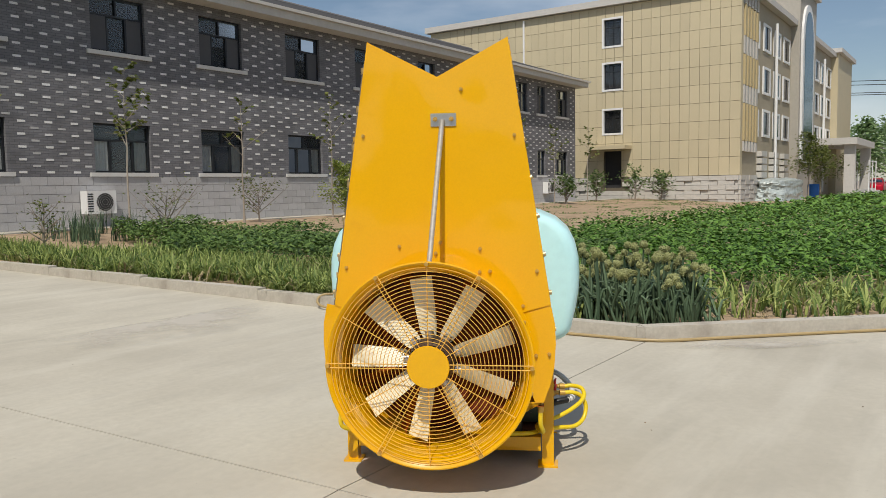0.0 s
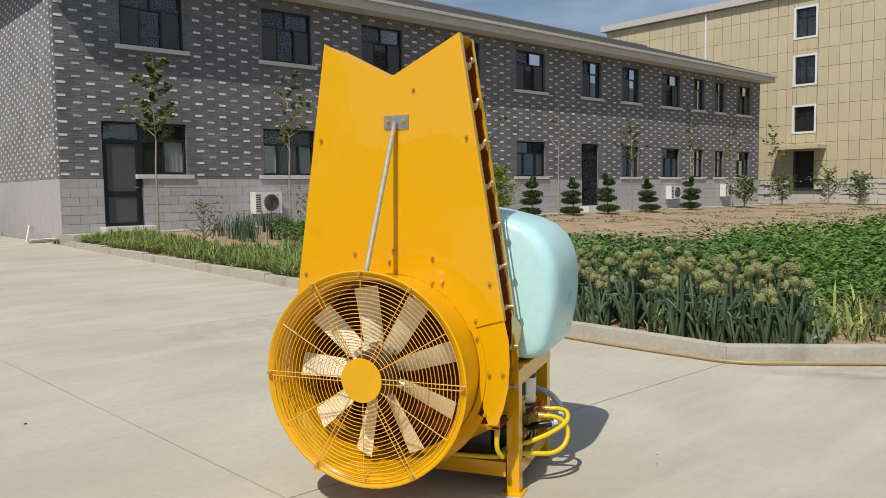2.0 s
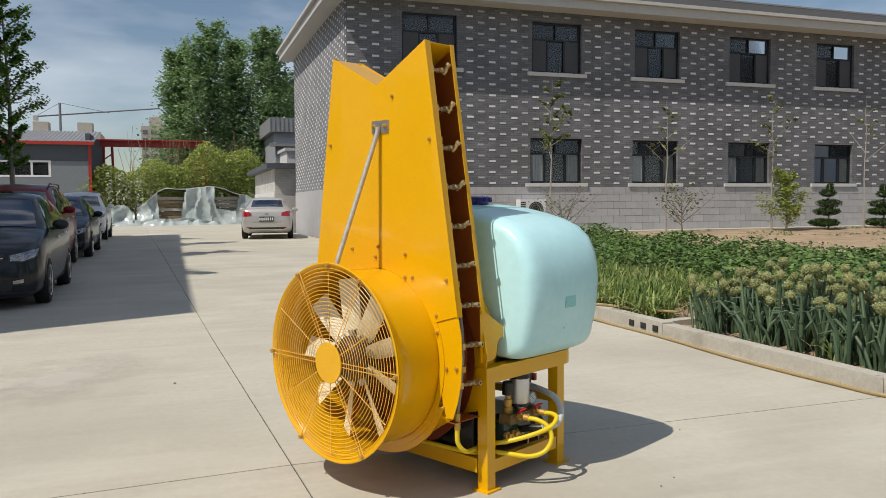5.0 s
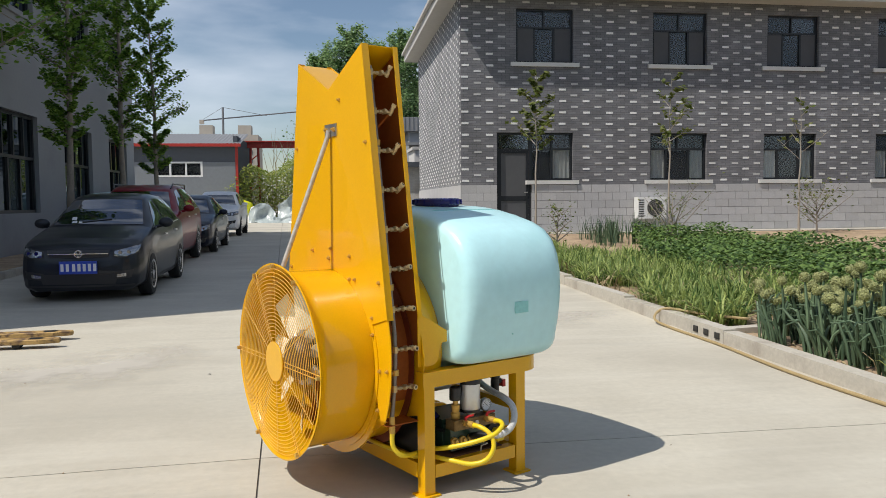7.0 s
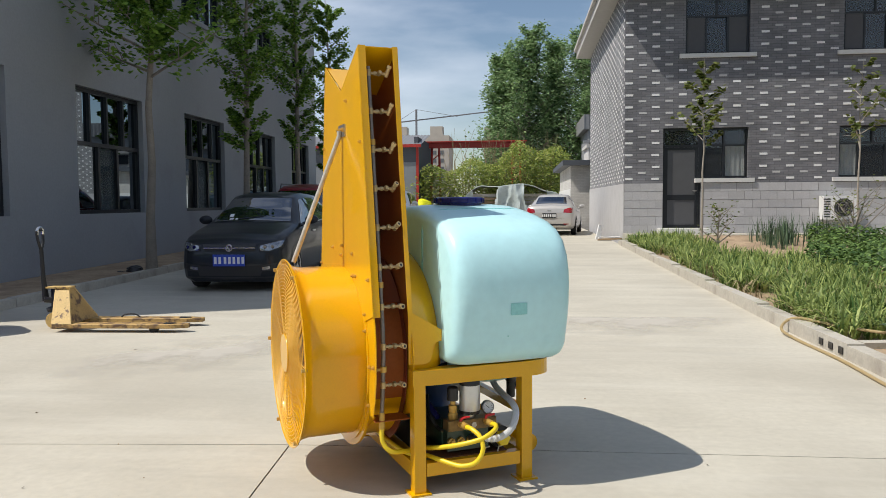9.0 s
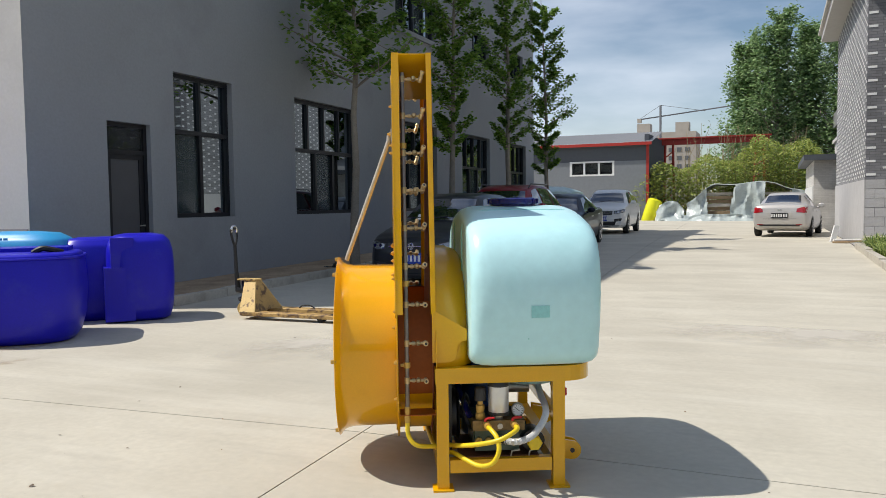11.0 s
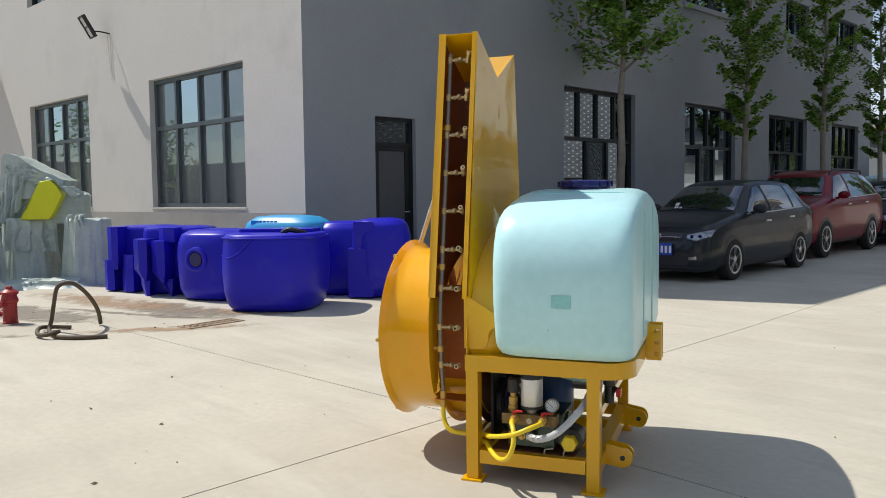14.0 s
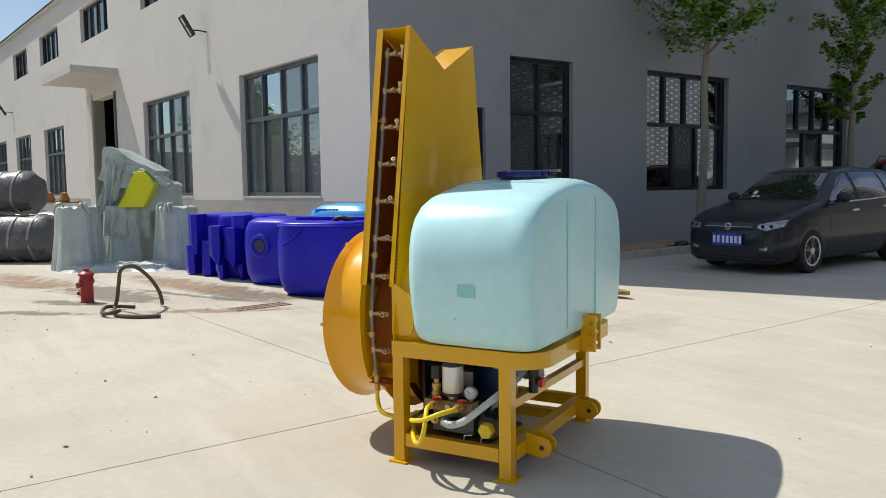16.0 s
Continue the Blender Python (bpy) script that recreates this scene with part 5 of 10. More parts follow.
# bolts on the plates
bolt_bm = bmesh.new()
tube(bolt_bm, [(0, 0, 0), (0, -0.006, 0)], 0.0085, 6)
tube(bolt_bm, [(0, -0.006, 0), (0, -0.013, 0)], 0.0045, 8)
bolt_me = mesh_of("bolt", bolt_bm, BRASS)
for x, z, dy in ((-0.31, 1.512, 0), (0.345, 1.502, 0), (-0.16, 1.03, 0), (0.193, 1.018, 0), (-0.40, 0.938, 0), (0.436, 0.921, 0), (0.376, 0.769, -0.005), (-0.35, 0.77, -0.005), (0.235, 0.92, 0), (0.487, 0.56, -0.005), (0.43, 0.553, -0.005), (0.41, 0.385, -0.005), (-0.487, 0.56, -0.005), (0.02, 1.045, 0), (0.0, 1.0, 0), (0.12, 1.70, 0)):
    piece("bolt", bolt_me, SP, Matrix.Translation((x, YF - (0.0125 if dy == 0 else 0.004) + dy, z)))
for a in (20, 62, 118, 160):
    piece("bolt", bolt_me, SP, Matrix.Translation((0.405 * math.cos(radians(a)), YF - 0.012, FZ + 0.405 * math.sin(radians(a)))))

# stay rod and its bracket, centre fold
bm = bmesh.new()
box(bm, -0.012, 0.098, YF - 0.018, YF - 0.0127, 1.545, 1.60)
bev(bm, 0.01, 2)
br = part("stay_bracket", bm, STEEL, SP, "bright steel bracket")
for x in (0.008, 0.078):
    piece("bolt", bolt_me, SP, Matrix.Translation((x, YF - 0.018, 1.575)) @ Matrix.Scale(1.25, 4))
bm = bmesh.new()
tube(bm, [(0.040, YF - 0.026, 1.572), (0.037, YF - 0.028, 1.545), (0.006, -0.424, 0.995), (0.004, -0.430, 0.975)], 0.011, 10)
part("stay_rod", bm, mat("galvanised_rod", (0.52, 0.48, 0.42), 0.5, 0.35, vary=0.15, scale=30), SP, "dull galvanised stay rod")

# nozzle rails on both open sides
NOZ_Z = [0.48 + 0.1645 * i for i in range(9)]


def rail_x(z):
    return min(0.473, XC + edge_x(z) - 0.028) if z > 0.66 else 0.478 - max(0, 0.55 - z) * 0.16


NOZZLE = mat("worn_brass_nozzle", (0.58, 0.43, 0.22), 0.34, 0.65, vary=0.3)


def nozzle_mesh(tilt):
    """Tee on the pipe, valve ball and a capped jet that tilts upwards."""
    bm = bmesh.new()
    tube(bm, [(0, 0.0, 0), (0, 0.092, 0)], 0.0065, 8)
    lathe(bm, [(0.0, -0.013), (0.0135, -0.013), (0.0135, 0.015), (0, 0.015)], 12, "z", (0, 0, 0))
    tube(bm, [(0, 0.026, 0), (0, 0.040, 0)], 0.010, 6)
    tube(bm, [(-0.012, 0.057, 0.0), (0.006, 0.057, 0.002), (0.012, 0.057, 0.003), (0.019, 0.057, 0.004)], [0.011, 0.0135, 0.010, 0.007], 10)
    c, s = math.cos(tilt), math.sin(tilt)
    lean = 0.35 * s
    ax = [(-0.014 * c, 0.094 - 0.014 * lean, -0.014 * s)] + [(r_ * c, 0.094 + r_ * lean, r_ * s) for r_ in (0.008, 0.010, 0.024, 0.026, 0.038, 0.0385)]
    tube(bm, ax, [0.011, 0.0125, 0.0095, 0.0095, 0.0125, 0.0115, 0.006], 10)
    me = mesh_of("nozzle", bm, NOZZLE, True)
    me.materials.append(BLACK)
    end = Vector(ax[-1])
    for pl in me.polygons:
        if (pl.center - end).length < 0.003:
            pl.material_index = 1
    return me


noz_mes = [nozzle_mesh(radians(min(68, max(4, (z - 0.75) * 72)))) for z in NOZ_Z]
cl_bm = bmesh.new()
lathe(cl_bm, [(0.0, -0.012), (0.0145, -0.012), (0.0145, 0.012), (0, 0.012)], 12, "z", (0, 0, 0))
tube(cl_bm, [(0, 0, 0), (0, -0.028, 0)], 0.007, 6)
cl_me = mesh_of("pipe_clip", cl_bm, BRASS, True)
for sx in (1, -1):
    S = Matrix.Identity(4) if sx > 0 else Matrix.Translation((2 * XC * 0, 0, 0)) @ Matrix.Diagonal((-1, 1, 1, 1))
    bm = bmesh.new()
    tube(bm, [(sx * rail_x(z), -0.155, z) for z in (1.825, 1.6, 1.4, 1.2, 1.0, 0.85, 0.72, 0.60, 0.48, 0.36)], 0.0095, 10)
    part("nozzle_pipe", bm, PIPE, SP, "dull grey spray pipe")
    for z, noz_me in zip(NOZ_Z, noz_mes):
        piece("nozzle", noz_me, SP, Matrix.Translation((sx * (rail_x(z) + 0.002), -0.155, z)) @ S @ Matrix.Diagonal((1, 0.86, 0.95, 1)))
    for z in (0.55, 0.90, 1.50):
        piece("pipe_clip", cl_me, SP, Matrix.Translation((sx * rail_x(z), -0.155, z)))
    bm = bmesh.new()
    x0 = sx * rail_x(0.36)
    tube(bm, [(x0, -0.155, 0.36), (x0, -0.155, 0.29)], 0.013, 10)
    part("hose_ferrule", bm, BRASS, SP)

# rear housing behind the tower: arched shell down to the frame
bm = bmesh.new()
prof = []
for y, r in ((YB + 0.005, 0.485), (0.04, 0.48), (0.095, 0.46), (0.13, 0.415)):
    ring = [(-0.47 * r / 0.485, 0.535)] + [(p, q) for p, q in arc(0, FZ, r, 176, 4, 26)] + [(0.47 * r / 0.485, 0.535)]
    prof.append([bm.verts.new((p, y, q)) for p, q in ring])
for r0, r1 in zip(prof, prof[1:]):
    for j in range(len(r0) - 1):
        bm.faces.new((r0[j], r0[j + 1], r1[j + 1], r1[j]))
bm.faces.new(prof[-1])
part("rear_housing", bm, YELLOW, SP, "arched yellow sheet housing behind the tower")
for sx in (1, -1):
    bm = bmesh.new()
    pts = [(YB - 0.015, 0.79), (0.03, 0.745), (0.105, 0.70), (0.105, 0.652), (0.082, 0.648), (0.069, 0.638), (0.062, 0.62), (0.060, 0.59), (0.054, 0.572), (0.040, 0.562), (0.02, 0.558), (YB - 0.015, 0.558)]
    plate(bm, [(a, b) for a, b in pts], "x", sx * 0.478, sx * 0.482)
    part("side_gusset", bm, YELLOW, SP, "", False)

# frame of square tube
def tube_part(nm, dims, b=0.004):
    return bbox_part(nm, dims, YELLOW, SP, b)


for sx in (1, -0.91):
    x0, x1 = sorted((sx * 0.452, sx * 0.506))
    for y in (-0.005, 0.503):
        leg = tube_part("leg", (x0, x1, y - 0.026, y + 0.026, 0.008, 0.468))
        bbox_part("foot_plate", (min(x0, x1) - 0.018, max(x0, x1) + 0.018, y - 0.045, y + 0.045, 0.0, 0.008), YELLOW, leg, 0.002)
    bm = bmesh.new()
    ring = [(sx * 0.446, -0.035), (sx * 0.506, -0.035)] + [(sx * (0.376 + p), 0.53 + q) for p, q in arc(0, 0, 0.13, 0, 90, 8)] + [(sx * 0.10, 0.66), (sx * 0.10, 0.60)] + [(sx * (0.376 + p), 0.53 + q) for p, q in arc(0, 0, 0.07, 90, 0, 8)]
    plate(bm, ring, "z", 0.468, 0.535)
    part("top_rail", bm, YELLOW, SP, "", False)
    tube_part("side_rail", (x0 + 0.004, x1 - 0.004, 0.026, 0.472, 0.075, 0.132))
    lug = None
    for dx in (-0.028, 0.028):
        bm = bmesh.new()
        xx = sx * 0.316 + dx
        plate(bm, [(0.53, 0.078), (0.59, 0.068)] + arc(0.597, 0.11, 0.043, -90, 90, 10) + [(0.53, 0.165)], "x", xx - 0.006, xx + 0.006)
        lug = part("lower_lug", bm, YELLOW, SP, "", False)
        bm = bmesh.new()
        tube(bm, [(xx - 0.0075, 0.599, 0.109), (xx + 0.0075, 0.599, 0.109)], 0.011, 14)
        part("pin_hole", bm, BLACKP, lug)
tube_part("front_top_rail", (-0.10, 0.10, 0.60, 0.66, 0.468, 0.535))
tube_part("rear_top_rail", (-0.406, 0.446, -0.03, 0.03, 0.472, 0.531))
tube_part("front_low_rail", (-0.406, 0.446, 0.476, 0.53, 0.075, 0.135))
tube_part("rear_low_rail", (-0.406, 0.446, -0.03, 0.024, 0.072, 0.135))
tube_part("pump_bed_rail", (0.14, 0.19, 0.024, 0.476, 0.08, 0.125))
tube_part("pump_bed_rail", (-0.19, -0.14, 0.024, 0.476, 0.08, 0.125))
tube_part("cross_bar", (-0.406, 0.446, 0.485, 0.52, 0.29, 0.325))
for dx in (-0.035, 0.035):
    bm = bmesh.new()
    wall_boxes(bm, 0.662, 0.728, 0.465, 0.625, -0.006, 0.006, [(0.697, 0.715, z - 0.009, z + 0.007) for z in (0.495, 0.545, 0.595)])
    bmesh.ops.transform(bm, matrix=pose(dx, 0, 0, 0, 0, 90), verts=bm.verts)
    lug = part("top_link_plate", bm, YELLOW, SP, "drilled top link plate", False)

# tank: moulded, rounded shoulders, two straps grooves in the front face
def tank_outline():
    right = [(0.50, 0.545)] + arc(0.505, 0.64, 0.095, -90, 0, 5)[1:] + [(0.617, 0.71), (0.629, 0.79), (0.633, 0.87), (0.629, 0.945), (0.613, 1.015), (0.580, 1.078), (0.525, 1.127), (0.45, 1.160), (0.35, 1.187), (0.23, 1.211), (0.11, 1.226), (0, 1.231)]
    return right + [(-0.915 * p, q) for p, q in right[-2::-1]]


bm = bmesh.new()
TO = tank_outline()
cx, cz = 0.0, 0.88
stations = [(0.112, 0.90), (0.118, 0.945), (0.135, 0.975), (0.165, 0.993), (0.21, 1.0), (0.39, 1.004), (0.57, 1.0), (0.615, 0.993), (0.645, 0.975), (0.662, 0.945), (0.668, 0.90)]
rings = []
for y, s in stations:
    inset = (1 - s) * 0.62
    ring = []
    for p, q in TO:
        dx, dz = p - cx, q - cz
        L_ = math.hypot(dx, dz)
        ring.append(bm.verts.new((cx + dx * (1 - inset / L_), y, cz + dz * (1 - inset / L_))))
    rings.append(ring)
for r0, r1 in zip(rings, rings[1:]):
    for j in range(len(r0)):
        bm.faces.new((r0[j], r0[(j + 1) % len(r0)], r1[(j + 1) % len(r0)], r1[j]))
bm.faces.new(rings[0])
bm.faces.new(rings[-1])
tank = part("tank", bm, TANK, SP, "pale aqua moulded plastic tank")
def tank_top(x):
    """Height of the tank's crest line at a place across it."""
    xs = [p[0] for p in TO if p[1] > 0.9]
    zs = [p[1] for p in TO if p[1] > 0.9]
    return float(np.interp(x, xs[::-1], zs[::-1]))


for x in (0.235, -0.13):
    bm = bmesh.new()
    zt = tank_top(x)
    run = [(x, 0.669, 0.60), (x, 0.669, zt - 0.10), (x, 0.664, zt - 0.062), (x, 0.650, zt - 0.035), (x, 0.625, zt - 0.016), (x, 0.59, zt - 0.005), (x, 0.56, zt - 0.001)]
    run += [(x, 0.39, zt + 0.001)] + [(x, 0.78 - b, c) for _, b, c in run[::-1]]
    tube(bm, run, 0.0042, 6)
    part("moulded_seam", bm, TANK_DK, tank, "fine dark mould line", False)
bm = bmesh.new()
lathe(bm, [(0, 0.6305), (0.0038, 0.6305), (0.003, 0.634), (0, 0.6345)], 10, "x", (0, 0.348, 0.678))
part("moulded_pip", bm, TANK_DK, tank, "small dark pip")
bm = bmesh.new()
box(bm, 0.6315, 0.635, 0.361, 0.437, 0.766, 0.816)
bev(bm, 0.0015, 1)
part("moulded_mark", bm, TANK_DK, tank, "small square moulded mark", False)
bm = bmesh.new()
lathe(bm, [(0, 0.412), (0.12, 0.414), (0.150, 0.428), (0.172, 0.46), (0.175, 0.56), (0, 0.56)], 36, "z", (0.21, 0.425, 0))
part("sump", bm, TANK, tank)
LID = Matrix.Translation((0.02, 0.385, -0.014)) @ Matrix.Diagonal((0.90, 0.90, 1.0, 1))
bm = bmesh.new()
lathe(bm, [(0, 1.237), (0.122, 1.237), (0.122, 1.249), (0.132, 1.251), (0.135, 1.258), (0.132, 1.276), (0.118, 1.282), (0.105, 1.276), (0, 1.274)], 40, "z", (0, 0, 0))
bmesh.ops.transform(bm, matrix=LID, verts=bm.verts)
lid = part("filler_lid", bm, DKBLUE, tank, "dark blue screw lid")
for i in range(16):
    a = radians(22.5 * i)
    bm = bmesh.new()
    box(bm, 0.131, 0.139, -0.008, 0.008, 1.253, 1.277, LID @ pose(0, 0, 0, 0, 0, 22.5 * i))
    part("grip_rib", bm, DKBLUE, lid, "", False)

def smooth_path(pts, n=10):
    out = []
    P = [Vector(p) for p in pts]
    for i in range(len(P) - 1):
        p0, p1, p2, p3 = P[max(i - 1, 0)], P[i], P[i + 1], P[min(i + 2, len(P) - 1)]
        for k in range(n):
            t = k / n
            out.append(0.5 * ((2 * p1) + (p2 - p0) * t + (2 * p0 - 5 * p1 + 4 * p2 - p3) * t * t + (3 * p1 - p0 - 3 * p2 + p3) * t**3))
    out.append(P[-1])
    return out


# pump set under the tank
BRONZE = mat("bronze_casting", (0.22, 0.15, 0.07), 0.42, 0.75, vary=0.35, scale=20)
CANW = mat("satin_steel_can", (0.66, 0.665, 0.66), 0.32, 0.55, vary=0.06)
GREENCAST = mat("dark_green_casting", (0.022, 0.055, 0.036), 0.32, vary=0.3, scale=12, coat=0.2)
pump = part("pump_body", (lambda b_: (box(b_, 0.30, 0.455, 0.14, 0.335, 0.155, 0.262), bev(b_, 0.035, 4), b_)[2])(bmesh.new()), GREENCAST, SP, "dark pump casting")
bm = bmesh.new()
box(bm, 0.44, 0.505, 0.125, 0.352, 0.258, 0.302)
bev(bm, 0.006, 2)
part("manifold", bm, BRONZE, pump, "machined brass manifold block")
for y in (0.165, 0.21, 0.255):
    bm = bmesh.new()
    lathe(bm, [(0, 0), (0.017, 0), (0.017, 0.014), (0.010, 0.016), (0.010, 0.03), (0, 0.03)], 10, "x", (0.455, y - 0.01, 0.20))
    part("valve_plug", bm, BRASS, pump)
bm = bmesh.new()
lathe(bm, [(0, 0.326), (0.043, 0.326), (0.0455, 0.331), (0.0455, 0.448), (0, 0.448)], 32, "z", (0.463, 0.243, 0))
part("pressure_can", bm, CANW, pump, "pale satin cylindrical can")
bm = bmesh.new()
lathe(bm, [(0, 0.447), (0.0462, 0.447), (0.0468, 0.456), (0.044, 0.466), (0.034, 0.474), (0, 0.476)], 32, "z", (0.463, 0.243, 0))
part("can_cap", bm, BLACKP, pump, "black domed can cap")
bm = bmesh.new()
lathe(bm, [(0, 0.322), (0.0462, 0.322), (0.0465, 0.327), (0.0465, 0.335), (0, 0.336)], 32, "z", (0.463, 0.243, 0))
part("can_band", bm, BLACKP, pump, "dark band round the can")
bm = bmesh.new()
lathe(bm, [(0, 0.29), (0.020, 0.29), (0.020, 0.312), (0.028, 0.314), (0.028, 0.326), (0, 0.326)], 16, "z", (0.463, 0.243, 0))
part("can_base", bm, STEEL, pump)
bm = bmesh.new()
lathe(bm, [(0, 0.262), (0.022, 0.262), (0.022, 0.285), (0.017, 0.292), (0.021, 0.30), (0.021, 0.325), (0.016, 0.33), (0.019, 0.345), (0.019, 0.362), (0.012, 0.365), (0.012, 0.385), (0, 0.385)], 16, "z", (0.462, 0.163, 0))
part("relief_valve", bm, BRASS, pump, "stepped brass relief valve")
bm = bmesh.new()
lathe(bm, [(0, 0.383), (0.025, 0.383), (0.026, 0.39), (0.025, 0.436), (0.020, 0.442), (0.0, 0.443)], 14, "z", (0.460, 0.163, 0))
part("valve_cap", bm, BLACKP, pump, "black knurled valve cap", False)
GC = (0.328, 0.338)
bm = bmesh.new()
lathe(bm, [(0, 0.452), (0.027, 0.452), (0.029, 0.456), (0.029, 0.474), (0.026, 0.477), (0.024, 0.472), (0, 0.472)], 32, "x", (0.0, *GC))
gauge = part("gauge", bm, STEEL, pump, "round pressure gauge")
bm = bmesh.new()
lathe(bm, [(0, 0.4725), (0.0238, 0.4725), (0.0238, 0.4735), (0, 0.4735)], 28, "x", (0.0, *GC))
dial = part("dial", bm, WHITE, gauge, "white dial")
for a in range(-40, 230, 30):
    bm = bmesh.new()
    box(bm, 0.4737, 0.4742, -0.0008, 0.0008, 0.016, 0.022)
    bmesh.ops.transform(bm, matrix=Matrix.Translation((0, *GC)) @ Matrix.Rotation(radians(a - 90), 4, "X"), verts=bm.verts)
    part("dial_mark", bm, BLACKP, gauge, "", False)
bm = bmesh.new()
box(bm, 0.474, 0.4748, -0.001, 0.001, -0.008, 0.018)
bmesh.ops.transform(bm, matrix=Matrix.Translation((0, *GC)) @ Matrix.Rotation(radians(50), 4, "X"), verts=bm.verts)
part("needle", bm, BLACKP, gauge, "", False)
bm = bmesh.new()
tube(bm, [(0.462, 0.328, 0.312), (0.462, 0.328, 0.295)], 0.009)
part("gauge_stem", bm, BRASS, pump)
for y in (0.183, 0.302):
    bm = bmesh.new()
    tube(bm, [(0.50, y, 0.288), (0.516, y, 0.288), (0.516, y, 0.289), (0.534, y, 0.289)], [0.016, 0.016, 0.011, 0.011], 8)
    part("outlet_tap", bm, BRASS, pump)
    bm = bmesh.new()
    tube(bm, [(0.536, y, 0.289), (0.562, y + 0.004, 0.289)], 0.0145, 12)
    part("hose_clip", bm, BRASS, pump)
    bm = bmesh.new()
    tube(bm, [(0.514, y - 0.004, 0.302), (0.514, y - 0.004, 0.312), (0.516, y + 0.012, 0.317), (0.520, y + 0.035, 0.318)], [0.007, 0.007, 0.006, 0.004], 8)
    part("tap_lever", bm, REDP, pump, "red tap lever")
bm = bmesh.new()
tube(bm, [(0.50, 0.243, 0.278), (0.512, 0.243, 0.278)], 0.013, 6)
part("manifold_plug", bm, STEEL, pump)
# crankcase and drive
bm = bmesh.new()
box(bm, 0.20, 0.40, 0.135, 0.36, 0.16, 0.285)
bev(bm, 0.06, 5)
case = part("crankcase", bm, GREENCAST, SP, "dark olive cast crankcase")
bm = bmesh.new()
lathe(bm, [(0, 0.355), (0.055, 0.355), (0.055, 0.37), (0.022, 0.375), (0.022, 0.39), (0, 0.39)], 20, "y", (0.31, 0, 0.22))
part("shaft_boss", bm, GREENCAST, case)
bm = bmesh.new()
lathe(bm, [(0, 0.035), (0.12, 0.035), (0.125, 0.042), (0.11, 0.05), (0.11, 0.07), (0.125, 0.078), (0.12, 0.086), (0.03, 0.086), (0.03, 0.135), (0, 0.135)], 36, "y", (0.22, 0, 0.27))
part("drive_pulley", bm, BLACKP, SP, "black belt pulley")
bm = bmesh.new()
box(bm, -0.12, 0.36, 0.034, 0.046, 0.13, 0.47)
bev(bm, 0.004, 1)
part("belt_guard", bm, BLACKP, SP, "black guard sheet")
bm = bmesh.new()
lathe(bm, [(0, 0.11), (0.095, 0.11), (0.105, 0.12), (0.105, 0.46), (0.10, 0.47), (0, 0.47)], 32, "z", (0.01, 0.225, 0))
part("filter_barrel", bm, mat("blue_barrel_paint", (0.012, 0.060, 0.21), 0.35, vary=0.1), SP, "blue painted barrel")
for dz in (0.0, 0.035):
    bm = bmesh.new()
    tube(bm, smooth_path([(0.20, 0.14, 0.27 + dz), (0.27, 0.115, 0.33 + dz), (0.33, 0.10, 0.30 + dz), (0.37, 0.12, 0.25), (0.42, 0.13, 0.24)]), 0.008, 8)
    part("breather_hose", bm, BLACK, SP, "thin black hose")
bm = bmesh.new()
tube(bm, smooth_path([(0.15, 0.09, 0.48), (0.20, 0.08, 0.42), (0.30, 0.10, 0.35), (0.38, 0.125, 0.29)]), 0.014, 10)
part("return_hose", bm, DKBLUE, SP, "dark blue rubber hose")
bm = bmesh.new()
lathe(bm, [(0, 0.34), (0.045, 0.34), (0.05, 0.35), (0.05, 0.445), (0.03, 0.45), (0, 0.452)], 24, "x", (0.0, 0.401, 0.19))
part("drain_housing", bm, BLACKP, SP, "black filter housing")
bm = bmesh.new()
lathe(bm, [(0, 0.448), (0.032, 0.448), (0.035, 0.453), (0.035, 0.478), (0.030, 0.486), (0, 0.486)], 6, "x", (0.0, 0.401, 0.188))
part("drain_cap", bm, HOSE_Y, SP, "yellow six-sided cap", False)
for y in (0.29, 0.37):
    bm = bmesh.new()
    tube(bm, [(0.47, y, 0.10), (0.47, y + 0.01, 0.155), (0.47, y + 0.045, 0.16)], 0.004, 6)
    part("wire_stay", bm, STEEL, SP)
bm = bmesh.new()
box(bm, 0.14, 0.47, 0.07, 0.42, 0.125, 0.137)
bev(bm, 0.003, 1)
part("pump_bed", bm, mat("rust_primer", (0.13, 0.045, 0.02), 0.6, vary=0.3), SP, "brown primed bed plate")
bm = bmesh.new()
tube(bm, [(0.282, 0.535, 0.49), (0.282, 0.535, 0.44), (0.282, 0.535, 0.44), (0.282, 0.535, 0.40), (0.282, 0.535, 0.395), (0.282, 0.535, 0.322)], [0.022, 0.022, 0.026, 0.026, 0.021, 0.021], 14)
tube(bm, [(0.282, 0.535, 0.39), (0.288, 0.565, 0.378)], 0.014, 8)
part("tank_outlet_tap", bm, BLACKP, SP, "black outlet tap")
bm = bmesh.new()
box(bm, 0.268, 0.304, 0.566, 0.584, 0.352, 0.386)
bev(bm, 0.006, 2)
part("tap_handle", bm, REDP, SP, "red tap handle")
bm = bmesh.new()
tube(bm, [(0.221, 0.463, 0.49), (0.221, 0.463, 0.40)], 0.024, 12)
part("tank_spigot", bm, BLACKP, SP, "black hose spigot")

